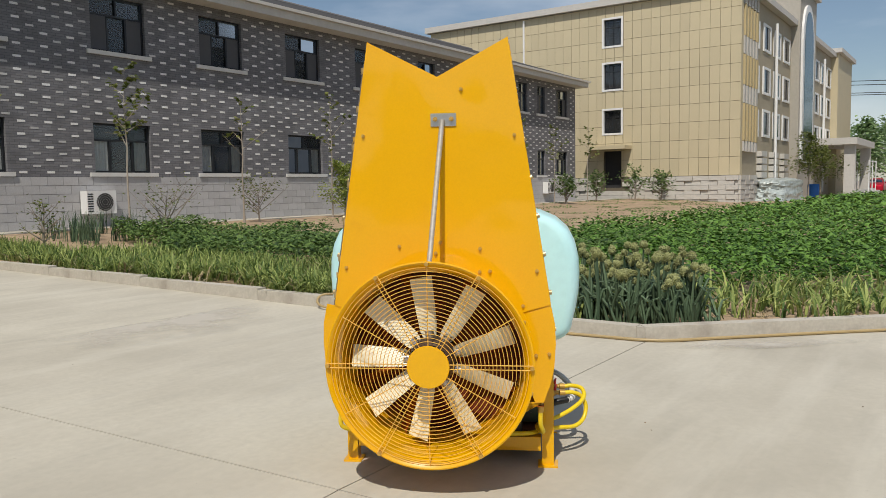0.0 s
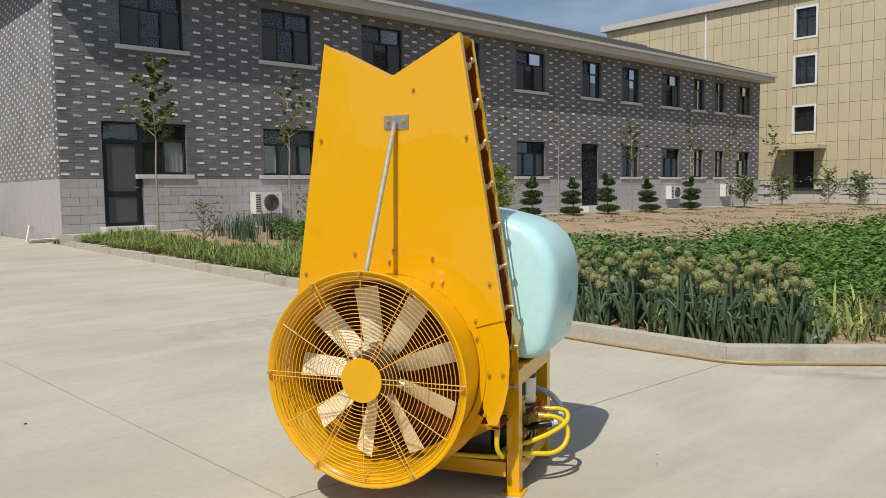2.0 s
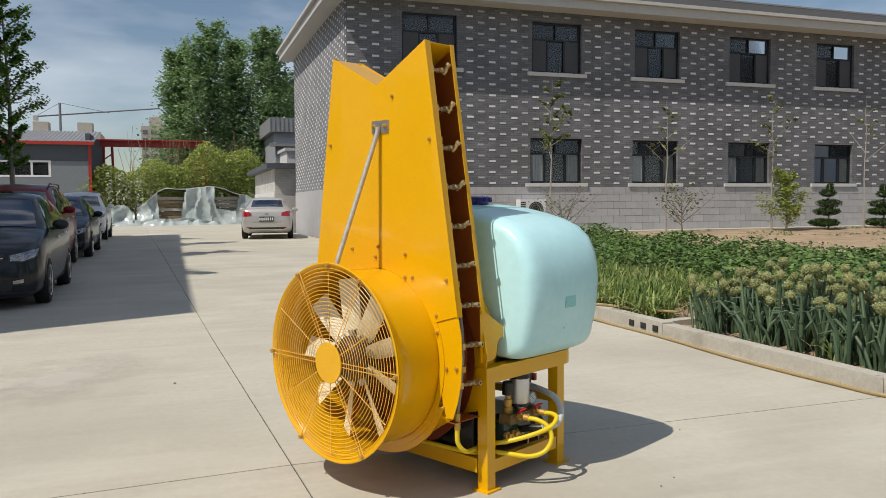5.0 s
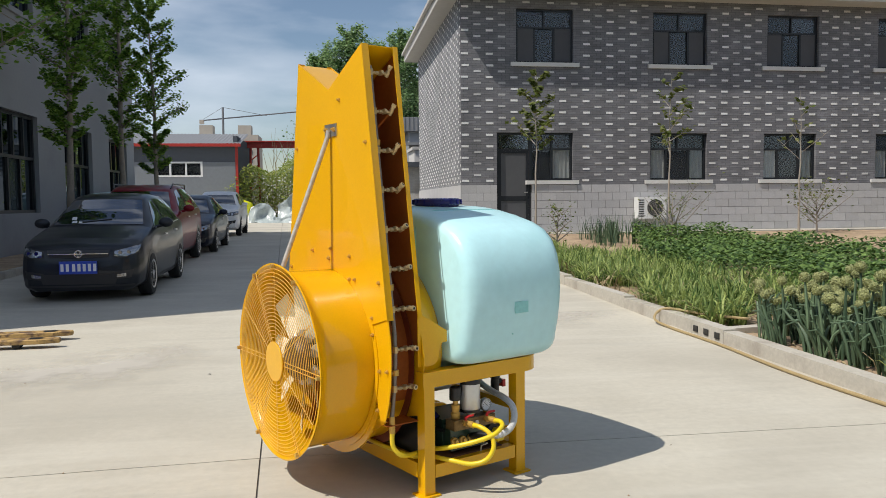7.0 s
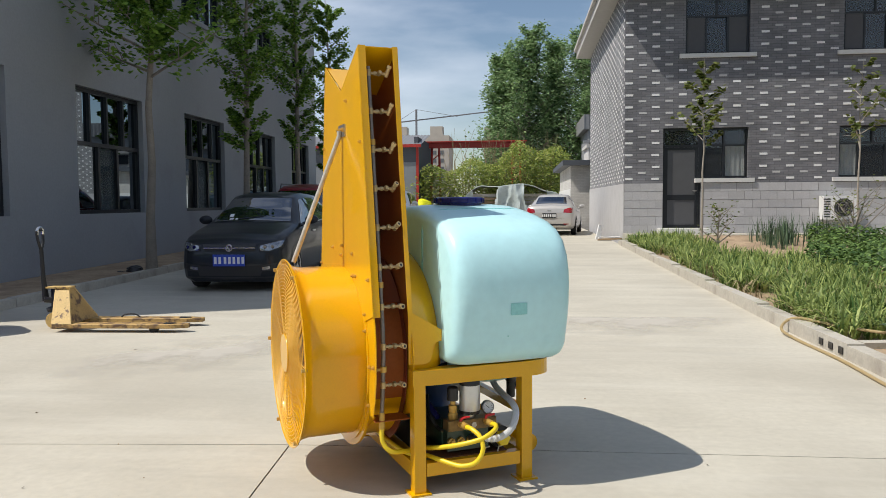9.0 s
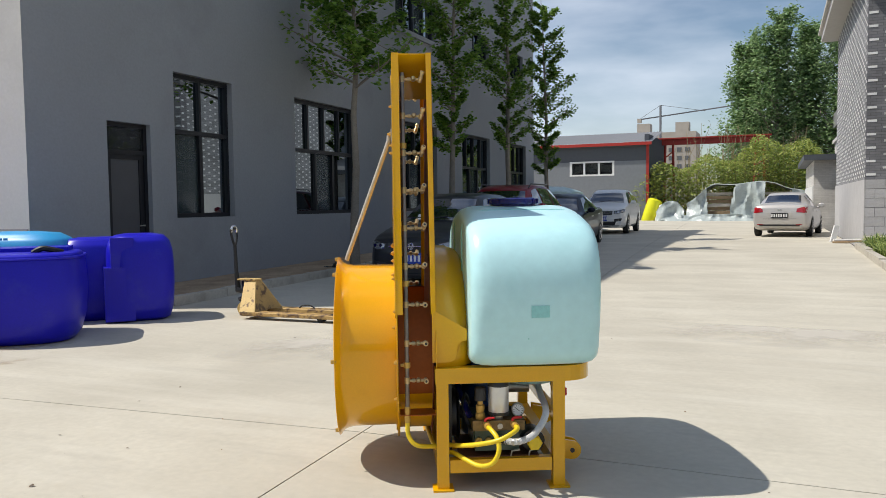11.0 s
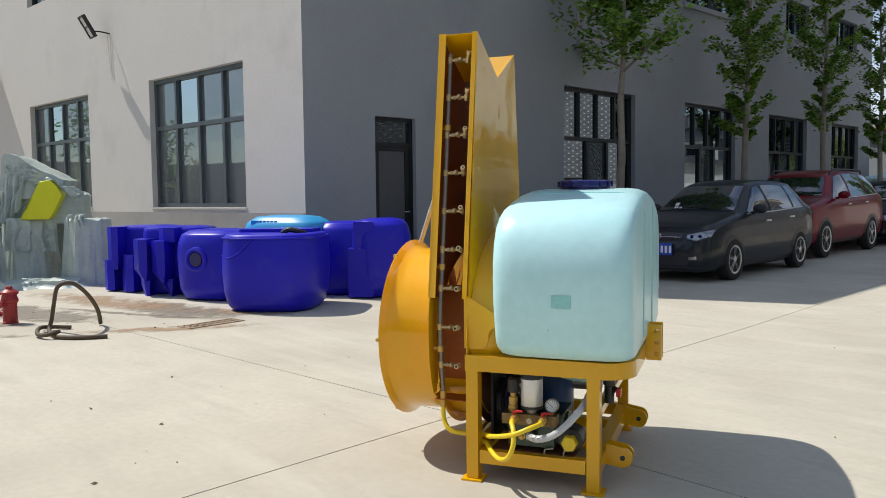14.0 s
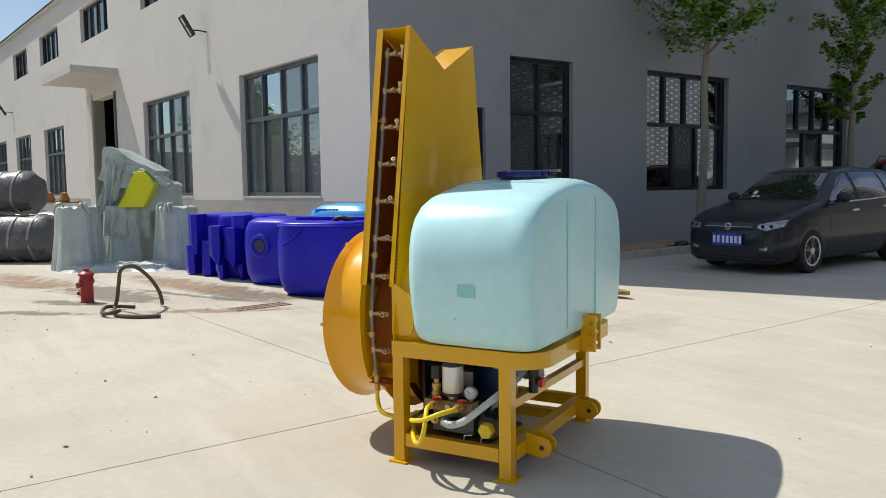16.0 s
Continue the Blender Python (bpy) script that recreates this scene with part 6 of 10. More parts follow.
x36 = rail_x(0.36)
for pts in (
    [(x36, -0.155, 0.30), (x36, -0.153, 0.235), (0.458, -0.12, 0.192), (0.44, -0.05, 0.178), (0.43, 0.01, 0.178), (0.455, 0.045, 0.185), (0.53, 0.075, 0.205), (0.605, 0.14, 0.232), (0.652, 0.215, 0.26), (0.645, 0.275, 0.287), (0.60, 0.304, 0.293), (0.56, 0.303, 0.289)],
    [(-x36, -0.155, 0.30), (-x36, -0.15, 0.20), (-0.3, -0.06, 0.16), (0.1, -0.05, 0.152), (0.36, -0.03, 0.152), (0.43, 0.01, 0.15), (0.46, 0.045, 0.152), (0.535, 0.085, 0.148), (0.605, 0.14, 0.140), (0.648, 0.188, 0.162), (0.662, 0.215, 0.215), (0.640, 0.212, 0.265), (0.60, 0.194, 0.288), (0.56, 0.185, 0.289)],
):
    bm = bmesh.new()
    tube(bm, smooth_path(pts), 0.0102, 12)
    part("pressure_hose", bm, HOSE_Y, SP, "bright yellow hose")
bm = bmesh.new()
path = smooth_path([(0.575, 0.255, 0.234), (0.60, 0.305, 0.236), (0.60, 0.36, 0.255), (0.575, 0.405, 0.290), (0.52, 0.44, 0.325), (0.44, 0.455, 0.345), (0.34, 0.458, 0.36), (0.25, 0.462, 0.385), (0.222, 0.463, 0.43)], 22)
tube(bm, path, [0.0128 + 0.0022 * (1 if i % 2 else 0) for i in range(len(path))], 14)
part("suction_hose", bm, HOSE_W, SP, "milky corrugated suction hose")
bm = bmesh.new()
tube(bm, smooth_path([(0.46, 0.25, 0.205), (0.52, 0.245, 0.225), (0.585, 0.268, 0.235)], 6), 0.0165, 12)
part("suction_elbow", bm, BLACKP, SP, "black elbow fitting")
for f_ in (14, 22):
    bm = bmesh.new()
    tube(bm, [path[f_], path[f_ + 3]], 0.0155, 16)
    part("hose_clamp", bm, STEEL, SP, "bright worm clamp")
bm = bmesh.new()
tube(bm, [(0.0, -0.02, 0.33), (0.0, 0.46, 0.33)], 0.03, 14)
part("drive_shaft", bm, STEEL, SP)

# ---- parked cars ----
from mathutils.bvhtree import BVHTree


def paint(name, c, rough=0.3, metal=0.3):
    m = mat(name, c, rough, metal, vary=0.04, scale=1.5, fine=400, bump=0.0, coat=0.35, spec=0.1)
    m.node_tree.nodes["Principled BSDF"].inputs["Coat Roughness"].default_value = 0.03
    return m


TYRE = mat("tyre_rubber", (0.014, 0.014, 0.014), 0.75, vary=0.2)
RIM = mat("alloy_rim", (0.62, 0.62, 0.63), 0.3, 0.7, vary=0.08)
DARKCAR = mat("tinted_car_glass", (0.006, 0.010, 0.022), 0.03, vary=0.05, bump=0, spec=1.0, coat=1.0)
DARKCAR.node_tree.nodes["Principled BSDF"].inputs["Coat IOR"].default_value = 1.8
LENS = mat("clear_lamp_lens", (0.30, 0.315, 0.34), 0.16, 0.75, vary=0.2, scale=20, bump=0, coat=1.0)
TAILRED = mat("red_lamp_lens", (0.35, 0.01, 0.015), 0.12, bump=0, coat=1.0)
PLATEB = mat("blue_plate", (0.02, 0.06, 0.42), 0.4, bump=0)


def catmull(rows, n=4):
    """Smooth stations between the given ones."""
    out = []
    R_ = [np.array(r) for r in rows]
    for i in range(len(R_) - 1):
        p0, p1, p2, p3 = R_[max(i - 1, 0)], R_[i], R_[i + 1], R_[min(i + 2, len(R_) - 1)]
        for k in range(n):
            t = k / n
            m1, m2 = (p2 - p0) * 0.4, (p3 - p1) * 0.4
            q = (2 * t**3 - 3 * t**2 + 1) * p1 + (t**3 - 2 * t**2 + t) * m1 + (3 * t**2 - 2 * t**3) * p2 + (t**3 - t**2) * m2
            q[0] = p1[0] + (p2[0] - p1[0]) * t
            out.append(q)
    return out + [R_[-1]]


def resample(pl, n):
    P = [Vector(p) for p in pl]
    d = [0.0]
    for a, b in zip(P, P[1:]):
        d.append(d[-1] + (b - a).length)
    out = []
    for k in range(n + 1):
        s = d[-1] * k / n
        i = max(j for j in range(len(d)) if d[j] <= s + 1e-9)
        i = min(i, len(P) - 2)
        out.append(P[i].lerp(P[i + 1], (s - d[i]) / max(1e-9, d[i + 1] - d[i])))
    return out


class Shell:
    """A car body that fittings can be laid on, flush with its curves."""

    def __init__(self, tree, owner):
        self.tree, self.owner = tree, owner

    def spot(self, side, u, v, off):
        o, d = {"f": ((u, -1, v), (0, 1, 0)), "b": ((u, 7, v), (0, -1, 0)), "r": ((2, u, v), (-1, 0, 0)), "l": ((-2, u, v), (1, 0, 0))}[side]
        loc, nor, _, _ = self.tree.ray_cast(Vector(o), Vector(d))
        return None if loc is None else loc + (nor if nor.dot(Vector(d)) < 0 else -nor) * off

    def lay(self, name, low, high, side, material, parent=None, off=0.006, cols=10, rows=5, label=""):
        bm = bmesh.new()
        lo, hi = resample(low, cols), resample(high, cols)
        grid = []
        for j in range(rows + 1):
            grid.append([])
            for a, b in zip(lo, hi):
                p = a.lerp(b, j / rows)
                q = self.spot(side, p.x, p.y, off)
                grid[-1].append(None if q is None else bm.verts.new(q))
        for j in range(rows):
            for i in range(cols):
                v = (grid[j][i], grid[j][i + 1], grid[j + 1][i + 1], grid[j + 1][i])
                if None not in v and max((a.co - b.co).length for a in v for b in v) < 0.5:
                    bm.faces.new(v)
        return part(name, bm, material, parent or self.owner, label)


def car(name, label, m, st, pm, wheels, wr, doors, front, rear, spokes=5):
    c = thing(name, label, "car", m, "cars parked beside the works")
    full = catmull(st)
    bm = bmesh.new()
    rings = []
    for y, w, zb, zs, zt, rw in full:
        low = zs - zb
        half = [(0.0, zb), (0.80 * w, zb), (0.93 * w, zb + 0.05), (0.975 * w, zb + 0.16 * low), (1.0 * w, zb + 0.38 * low), (1.0 * w, zb + 0.58 * low), (0.985 * w, zb + 0.80 * low), (0.97 * w, zb + 0.93 * low), (0.94 * w, zs)]
        up = zt - zs
        for f in (0.3, 0.62):
            half.append((0.94 * w + (rw - 0.94 * w) * f + 0.025 * up * math.sin(f * 3.1), zs + up * 0.93 * f))
        half += [(rw, zt - 0.07 * min(1, up / 0.25)), (rw * 0.93, zt - 0.022 * min(1, up / 0.25)), (rw * 0.78, zt), (rw * 0.4, zt + 0.012), (0.0, zt + 0.016)]
        rings.append([bm.verts.new((x, y, z)) for x, z in half] + [bm.verts.new((-x, y, z)) for x, z in half[-2:0:-1]])
    for a, b in zip(rings, rings[1:]):
        for j in range(len(a)):
            bm.faces.new((a[j], a[(j + 1) % len(a)], b[(j + 1) % len(a)], b[j]))
    bm.faces.new(rings[0])
    bm.faces.new(rings[-1])
    bmesh.ops.recalc_face_normals(bm, faces=bm.faces)
    sh = Shell(BVHTree.FromBMesh(bm), c)
    part("body", bm, pm, c)

    def at(y):
        for s0, s1 in zip(full, full[1:]):
            if s0[0] <= y <= s1[0]:
                t = (y - s0[0]) / (s1[0] - s0[0])
                return [p + (q - p) * t for p, q in zip(s0, s1)]
        return list(full[-1])

    for side in "rl":
        for ya, yb, yc, yd in doors:
            lo = [(ya + (yb - ya) * k / 6, at(ya + (yb - ya) * k / 6)[3] + 0.025) for k in range(7)]
            hi = [(yd + (yc - yd) * k / 6, at(yd + (yc - yd) * k / 6)[4] - 0.085) for k in range(7)]
            sh.lay("side_window", lo, hi, side, DARKCAR)
        a0, a1 = doors[0][0], doors[-1][1]
        sh.lay("window_trim", [(a0, at(a0)[3] + 0.002), ((a0 + a1) / 2, at((a0 + a1) / 2)[3] + 0.002), (a1, at(a1)[3] + 0.002)], [(a0, at(a0)[3] + 0.02), ((a0 + a1) / 2, at((a0 + a1) / 2)[3] + 0.02), (a1, at(a1)[3] + 0.02)], side, RIM, rows=1, cols=14)
        for y in [d[0] for d in doors[:2]] + [doors[1][1]]:
            zb, zs = at(y)[2], at(y)[3]
            sh.lay("door_seam", [(y, zb + 0.12), (y + 0.009, zb + 0.12)], [(y, zs), (y + 0.009, zs)], side, BLACKP, off=0.003, cols=1, rows=8)
        sh.lay("sill_strip", [(wheels[0] + wr + 0.1, at(2)[2] + 0.03), (wheels[1] - wr - 0.1, at(2)[2] + 0.03)], [(wheels[0] + wr + 0.1, at(2)[2] + 0.10), (wheels[1] - wr - 0.1, at(2)[2] + 0.10)], side, BLACKP, off=0.005, rows=2)
        sx = 1 if side == "r" else -1
        for d in doors[:2]:
            q = sh.spot(side, d[1] - 0.14, at(d[1])[3] - 0.12, 0.018)
            if q:
                bbox_part("door_handle", (-0.012, 0.012, -0.09, 0.09, -0.013, 0.013), RIM, c, 0.008, "", Matrix.Translation(q))
        y = doors[0][0] + 0.16
        w, zs = at(y)[1], at(y)[3]
        bm = bmesh.new()
        bmesh.ops.create_uvsphere(bm, u_segments=16, v_segments=10, radius=1, matrix=Matrix.Translation((sx * (w + 0.085), y, zs + 0.085)) @ Matrix.Diagonal((0.115, 0.075, 0.075, 1)))
        for v in bm.verts:
            v.co.y = min(v.co.y, y + 0.045)
        tube(bm, [(sx * (w * 0.93), y, zs + 0.02), (sx * (w + 0.06), y, zs + 0.05)], 0.025, 8)
        part("mirror", bm, pm, c)
        for y in wheels:
            r = wr + 0.05
            arch_lo = [(y + r * math.cos(k), wr + r * math.sin(k)) for k in [math.pi + math.pi * i / 12 for i in range(13)]]
            arch_hi = [(y + r * math.cos(k), wr + r * math.sin(k)) for k in [math.pi - math.pi * i / 12 for i in range(13)]]
            sh.lay("wheel_arch", arch_lo, arch_hi, side, BLACKP, off=0.004, cols=24, rows=12)
            q = sh.spot(side, y, wr + 0.16, 0)
            wx = abs(q.x) if q else at(y)[1]
            bm = bmesh.new()
            lathe(bm, [(wr * 0.66, 0.0), (wr * 0.94, 0.0), (wr, 0.025), (wr, 0.16), (wr * 0.95, 0.186), (wr * 0.80, 0.194), (wr * 0.68, 0.186)], 36, "x", (-0.18, 0, 0))
            wh = part("wheel", bm, TYRE, c, "black tyre on an alloy rim")
            wh.matrix_basis = Matrix.Translation((sx * (wx + 0.002), y, wr)) @ (Matrix.Identity(4) if sx > 0 else Matrix.Rotation(math.pi, 4, "Z"))
            bm = bmesh.new()
            lathe(bm, [(wr * 0.58, -0.03), (wr * 0.60, 0.006), (wr * 0.69, 0.012), (wr * 0.69, -0.01)], 36, "x", (0, 0, 0), closed=True)
            for k in range(spokes):
                a = 2 * math.pi * k / spokes + 0.3
                for da in (-0.17, 0.17):
                    p = Vector((0, math.cos(a + da * 0.4), math.sin(a + da * 0.4)))
                    t_ = Vector((0, -math.sin(a + da), math.cos(a + da)))
                    e_ = Vector((0, math.cos(a + da), math.sin(a + da)))
                    vs = [bm.verts.new(v + Vector((xx, 0, 0))) for xx in (-0.012, 0.006) for v in (p * 0.03 - t_ * 0.018, p * 0.03 + t_ * 0.018, e_ * wr * 0.61 + t_ * 0.017, e_ * wr * 0.61 - t_ * 0.017)]
                    for f in ((0, 1, 2, 3), (7, 6, 5, 4), (0, 4, 5, 1), (1, 5, 6, 2), (2, 6, 7, 3), (3, 7, 4, 0)):
                        bm.faces.new([vs[i] for i in f])
            lathe(bm, [(0, 0.014), (0.045, 0.012), (0.05, 0.0), (0, -0.01)], 16, "x", (0, 0, 0))
            part("rim", bm, RIM, wh)
            bm = bmesh.new()
            lathe(bm, [(0, -0.07), (wr * 0.6, -0.07), (wr * 0.6, -0.06), (0, -0.06)], 24, "x", (0, 0, 0))
            part("brake_drum", bm, BLACKP, wh)
    for nm, (ya, yb), side in (("windscreen", front, "f"), ("rear_window", rear, "b")):
        A, B = at(ya), at(yb)
        lo = [(x * A[5] * 0.93, A[4] + 0.012 - 0.02 * x * x) for x in (-1, -0.5, 0, 0.5, 1)]
        hi = [(x * B[5] * 0.90, B[4] - 0.03 - 0.012 * x * x) for x in (-1, -0.5, 0, 0.5, 1)]
        sh.lay(nm, lo, hi, side, DARKCAR, cols=14, rows=8)
        if side == "f":
            for x in (-0.25, 0.35):
                q0, q1 = sh.spot("f", x, A[4] + 0.03, 0.012), sh.spot("f", x + 0.42, A[4] + 0.07, 0.012)
                if q0 and q1:
                    bm = bmesh.new()
                    tube(bm, [q0, q1], 0.008, 5)
                    part("wiper", bm, BLACKP, c)
    return c, sh, at


def plate_on(c, y0, y1, z, material, label):
    p = bbox_part("number_plate", (-0.25, 0.25, min(y0, y1), max(y0, y1), z - 0.085, z + 0.085), material, c, 0.003, label)
    yb = min(y0, y1) if y0 < 1 else max(y0, y1)
    for i in range(7):
        x = -0.21 + i * 0.0695 + (0.014 if i > 1 else 0)
        bbox_part("plate_bar", (x - 0.02, x + 0.02, yb - 0.0025, yb + 0.0025, z - 0.05, z + 0.05), WHITE, p, 0)


def car_front(c, sh, z, w, tall, plate_z, bumper):
    """Lamps, grille, badge and bumper openings; z is the grille's middle."""
    for sx in (1, -1):
        hl = sh.lay("headlight", [(sx * w * 0.60, z - 0.035), (sx * w * 0.78, z - 0.045), (sx * w * 0.96, z + 0.01)], [(sx * w * 0.60, z + 0.03), (sx * w * 0.78, z + 0.06), (sx * w * 0.975, z + 0.10)], "f", LENS, off=0.01, label="clear headlight")
        sh.lay("lamp_surround", [(sx * w * 0.57, z - 0.05), (sx * w * 0.78, z - 0.06), (sx * w * 0.975, z - 0.005)], [(sx * w * 0.57, z + 0.045), (sx * w * 0.78, z + 0.075), (sx * w * 0.985, z + 0.115)], "f", BLACKP, hl, off=0.006)
        for x in (0.69, 0.82):
            q = sh.spot("f", sx * w * x, z + 0.008, 0.012)
            if q:
                bm = bmesh.new()
                lathe(bm, [(0, -0.006), (0.024, -0.006), (0.029, 0.004), (0.029, 0.02), (0, 0.02)], 18, "y", q)
                part("reflector", bm, DARKCAR, hl, "dark lamp projector")
        fg = sh.lay("fog_lamp_bezel", [(sx * w * 0.58, z - 0.35), (sx * w * 0.86, z - 0.33)], [(sx * w * 0.58, z - 0.255), (sx * w * 0.90, z - 0.22)], "f", BLACKP, off=0.005)
        sh.lay("fog_lamp", [(sx * w * 0.63, z - 0.325), (sx * w * 0.78, z - 0.31)], [(sx * w * 0.63, z - 0.285), (sx * w * 0.78, z - 0.265)], "f", LENS, fg, off=0.012)
    g = sh.lay("grille", [(-w * 0.50, z - tall), (0, z - tall - 0.015), (w * 0.50, z - tall)], [(-w * 0.52, z + 0.05), (0, z + 0.045), (w * 0.52, z + 0.05)], "f", BLACKP, off=0.008, label="black grille")
    for dz in ((0.0,) if tall < 0.06 else (-0.06, -0.025, 0.01)):
        sh.lay("grille_bar", [(-w * 0.5, z + dz - 0.006), (w * 0.5, z + dz - 0.006)], [(-w * 0.5, z + dz + 0.007), (w * 0.5, z + dz + 0.007)], "f", CHROME, g, off=0.016, cols=12, rows=1)
    sh.lay("lower_grille", [(-w * 0.60, bumper - 0.085), (w * 0.60, bumper - 0.085)], [(-w * 0.66, bumper + 0.055), (w * 0.66, bumper + 0.055)], "f", BLACKP, off=0.006)
    sh.lay("bumper_lip", [(-w * 0.9, bumper - 0.115), (0, bumper - 0.125), (w * 0.9, bumper - 0.115)], [(-w * 0.9, bumper - 0.09), (0, bumper - 0.10), (w * 0.9, bumper - 0.09)], "f", BLACKP, off=0.012, rows=1, cols=16)
    q = sh.spot("f", 0, z, 0.0)
    bm = bmesh.new()
    lathe(bm, [(0.040, -0.03), (0.052, -0.03), (0.056, -0.02), (0.056, 0.0), (0.040, 0.0)], 28, "y", (0, q.y, z), closed=True)
    tube(bm, [(-0.028, q.y - 0.02, z + 0.03), (-0.008, q.y - 0.02, z - 0.035), (0.008, q.y - 0.02, z - 0.035), (0.028, q.y - 0.02, z + 0.03)], 0.006, 6)
    part("emblem", bm, CHROME, c, "round chrome emblem")
    plate_on(c, q.y - 0.045, q.y - 0.03, plate_z, PLATEB, "blue number plate with white bars")


HATCH = [(0.0, 0.60, 0.20, 0.60, 0.665, 0.52), (0.03, 0.69, 0.16, 0.655, 0.715, 0.60), (0.12, 0.775, 0.145, 0.72, 0.77, 0.66), (0.35, 0.825, 0.145, 0.80, 0.85, 0.70), (0.7, 0.838, 0.145, 0.87, 0.92, 0.72), (1.0, 0.84, 0.145, 0.915, 0.972, 0.72), (1.12, 0.84, 0.145, 0.93, 1.01, 0.70), (1.45, 0.84, 0.145, 0.94, 1.22, 0.63), (1.85, 0.84, 0.145, 0.945, 1.415, 0.57), (2.3, 0.84, 0.145, 0.955, 1.46, 0.565), (2.9, 0.84, 0.145, 0.975, 1.445, 0.56), (3.5, 0.83, 0.19, 1.0, 1.405, 0.54), (3.80, 0.81, 0.22, 1.0, 1.16, 0.57), (3.90, 0.79, 0.26, 0.96, 1.02, 0.62), (3.95, 0.75, 0.3, 0.86, 0.9, 0.62), (3.97, 0.68, 0.34, 0.76, 0.8, 0.55)]
c, sh, at = car("hatchback", "dark grey metallic hatchback parked nose out", pose(-3.50, 6.5, 0.03, 0.6, 0, 1) @ Matrix.Diagonal((0.89, 0.88, 0.93, 1)), HATCH, paint("dark_grey_metallic", (0.028, 0.031, 0.037)), (0.78, 3.24), 0.305, [(1.30, 2.10, 2.08, 1.88), (2.19, 3.02, 3.0, 2.17), (3.10, 3.45, 3.28, 3.08)], (1.12, 1.82), (3.80, 3.47))
car_front(c, sh, 0.655, 0.80, 0.045, 0.475, 0.33)
for u0, u1, v0, v1 in ((-0.42, -0.35, 1.07, 1.115), (-0.40, -0.33, 1.03, 1.055), (-0.30, -0.25, 1.03, 1.05)):
    sh.lay("windscreen_sticker", [(u0, v0), (u1, v0)], [(u0, v1), (u1, v1)], "f", WHITE, off=0.009, cols=2, rows=2, label="small white sticker")
SUV = [(0.0, 0.66, 0.30, 0.74, 0.80, 0.58), (0.03, 0.77, 0.26, 0.83, 0.88, 0.66), (0.12, 0.84, 0.24, 0.90, 0.95, 0.72), (0.35, 0.89, 0.23, 0.98, 1.02, 0.76), (0.7, 0.905, 0.22, 1.03, 1.08, 0.78), (1.05, 0.91, 0.22, 1.07, 1.13, 0.77), (1.2, 0.91, 0.22, 1.09, 1.17, 0.75), (1.5, 0.91, 0.22, 1.10, 1.38, 0.68), (1.85, 0.91, 0.22, 1.11, 1.60, 0.62), (2.4, 0.91, 0.22, 1.12, 1.68, 0.64), (3.5, 0.91, 0.22, 1.14, 1.66, 0.63), (4.1, 0.90, 0.24, 1.16, 1.58, 0.60), (4.42, 0.87, 0.28, 1.14, 1.2, 0.66), (4.55, 0.82, 0.34, 0.98, 1.02, 0.66), (4.6, 0.74, 0.4, 0.8, 0.84, 0.6)]
SUVD = [(1.42, 2.33, 2.31, 1.98), (2.43, 3.35, 3.3, 2.41), (3.45, 4.05, 3.85, 3.4)]
c, sh, at = car("red_suv", "dark red sport utility car with roof rails", pose(-3.94, 10.4, 0.075, 0.7, 0, 1) @ Matrix.Diagonal((0.91, 0.85, 0.91, 1)), SUV, paint("deep_red_metallic", (0.19, 0.006, 0.014)), (0.9, 3.58), 0.36, SUVD, (1.22, 1.80), (4.41, 4.12))
car_front(c, sh, 0.82, 0.88, 0.09, 0.60, 0.42)
for sx in (1, -1):
    bm = bmesh.new()
    tube(bm, [(sx * 0.58, 1.95, 1.60), (sx * 0.60, 2.1, 1.70), (sx * 0.60, 3.7, 1.69), (sx * 0.58, 3.85, 1.60)], 0.016, 8)
    part("roof_rail", bm, BLACKP, c)
SEDAN = [(0.0, 0.62, 0.24, 0.58, 0.64, 0.5), (0.03, 0.71, 0.20, 0.64, 0.69, 0.6), (0.12, 0.79, 0.18, 0.70, 0.75, 0.66), (0.35, 0.85, 0.17, 0.77, 0.82, 0.71), (0.8, 0.88, 0.17, 0.86, 0.91, 0.74), (1.25, 0.89, 0.17, 0.91, 0.97, 0.73), (1.4, 0.89, 0.17, 0.92, 1.0, 0.71), (1.75, 0.89, 0.17, 0.93, 1.2, 0.63), (2.1, 0.89, 0.17, 0.94, 1.38, 0.57), (2.6, 0.89, 0.17, 0.95, 1.46, 0.58), (3.3, 0.89, 0.17, 0.98, 1.42, 0.56), (3.95, 0.87, 0.2, 1.01, 1.12, 0.6), (4.25, 0.85, 0.22, 1.01, 1.075, 0.68), (4.52, 0.81, 0.28, 0.98, 1.05, 0.68), (4.60, 0.76, 0.32, 0.88, 0.95, 0.64), (4.62, 0.68, 0.36, 0.78, 0.84, 0.58)]
SEDD = [(1.62, 2.53, 2.5, 2.16), (2.62, 3.5, 3.3, 2.60)]
c, sh, at = car("dark_saloon", "black saloon car parked in the shade", pose(-3.82, 14.35, 0.11, 0.7, 0, 1) @ Matrix.Diagonal((0.91, 0.86, 0.91, 1)), SEDAN, paint("black_metallic", (0.008, 0.011, 0.024)), (0.92, 3.62), 0.32, SEDD, (1.42, 2.06), (3.93, 3.35))
car_front(c, sh, 0.63, 0.82, 0.07, 0.45, 0.31)
c, sh, at = car("white_suv", "white sport utility car with a dark grille", pose(-4.2, 22.9, 0.15, 0, 0, 1) @ Matrix.Diagonal((0.91, 0.85, 0.91, 1)), SUV, paint("white_pearl", (0.80, 0.80, 0.80), 0.3, 0.0), (0.9, 3.58), 0.36, SUVD, (1.22, 1.80), (4.41, 4.12))
car_front(c, sh, 0.82, 0.88, 0.10, 0.58, 0.42)
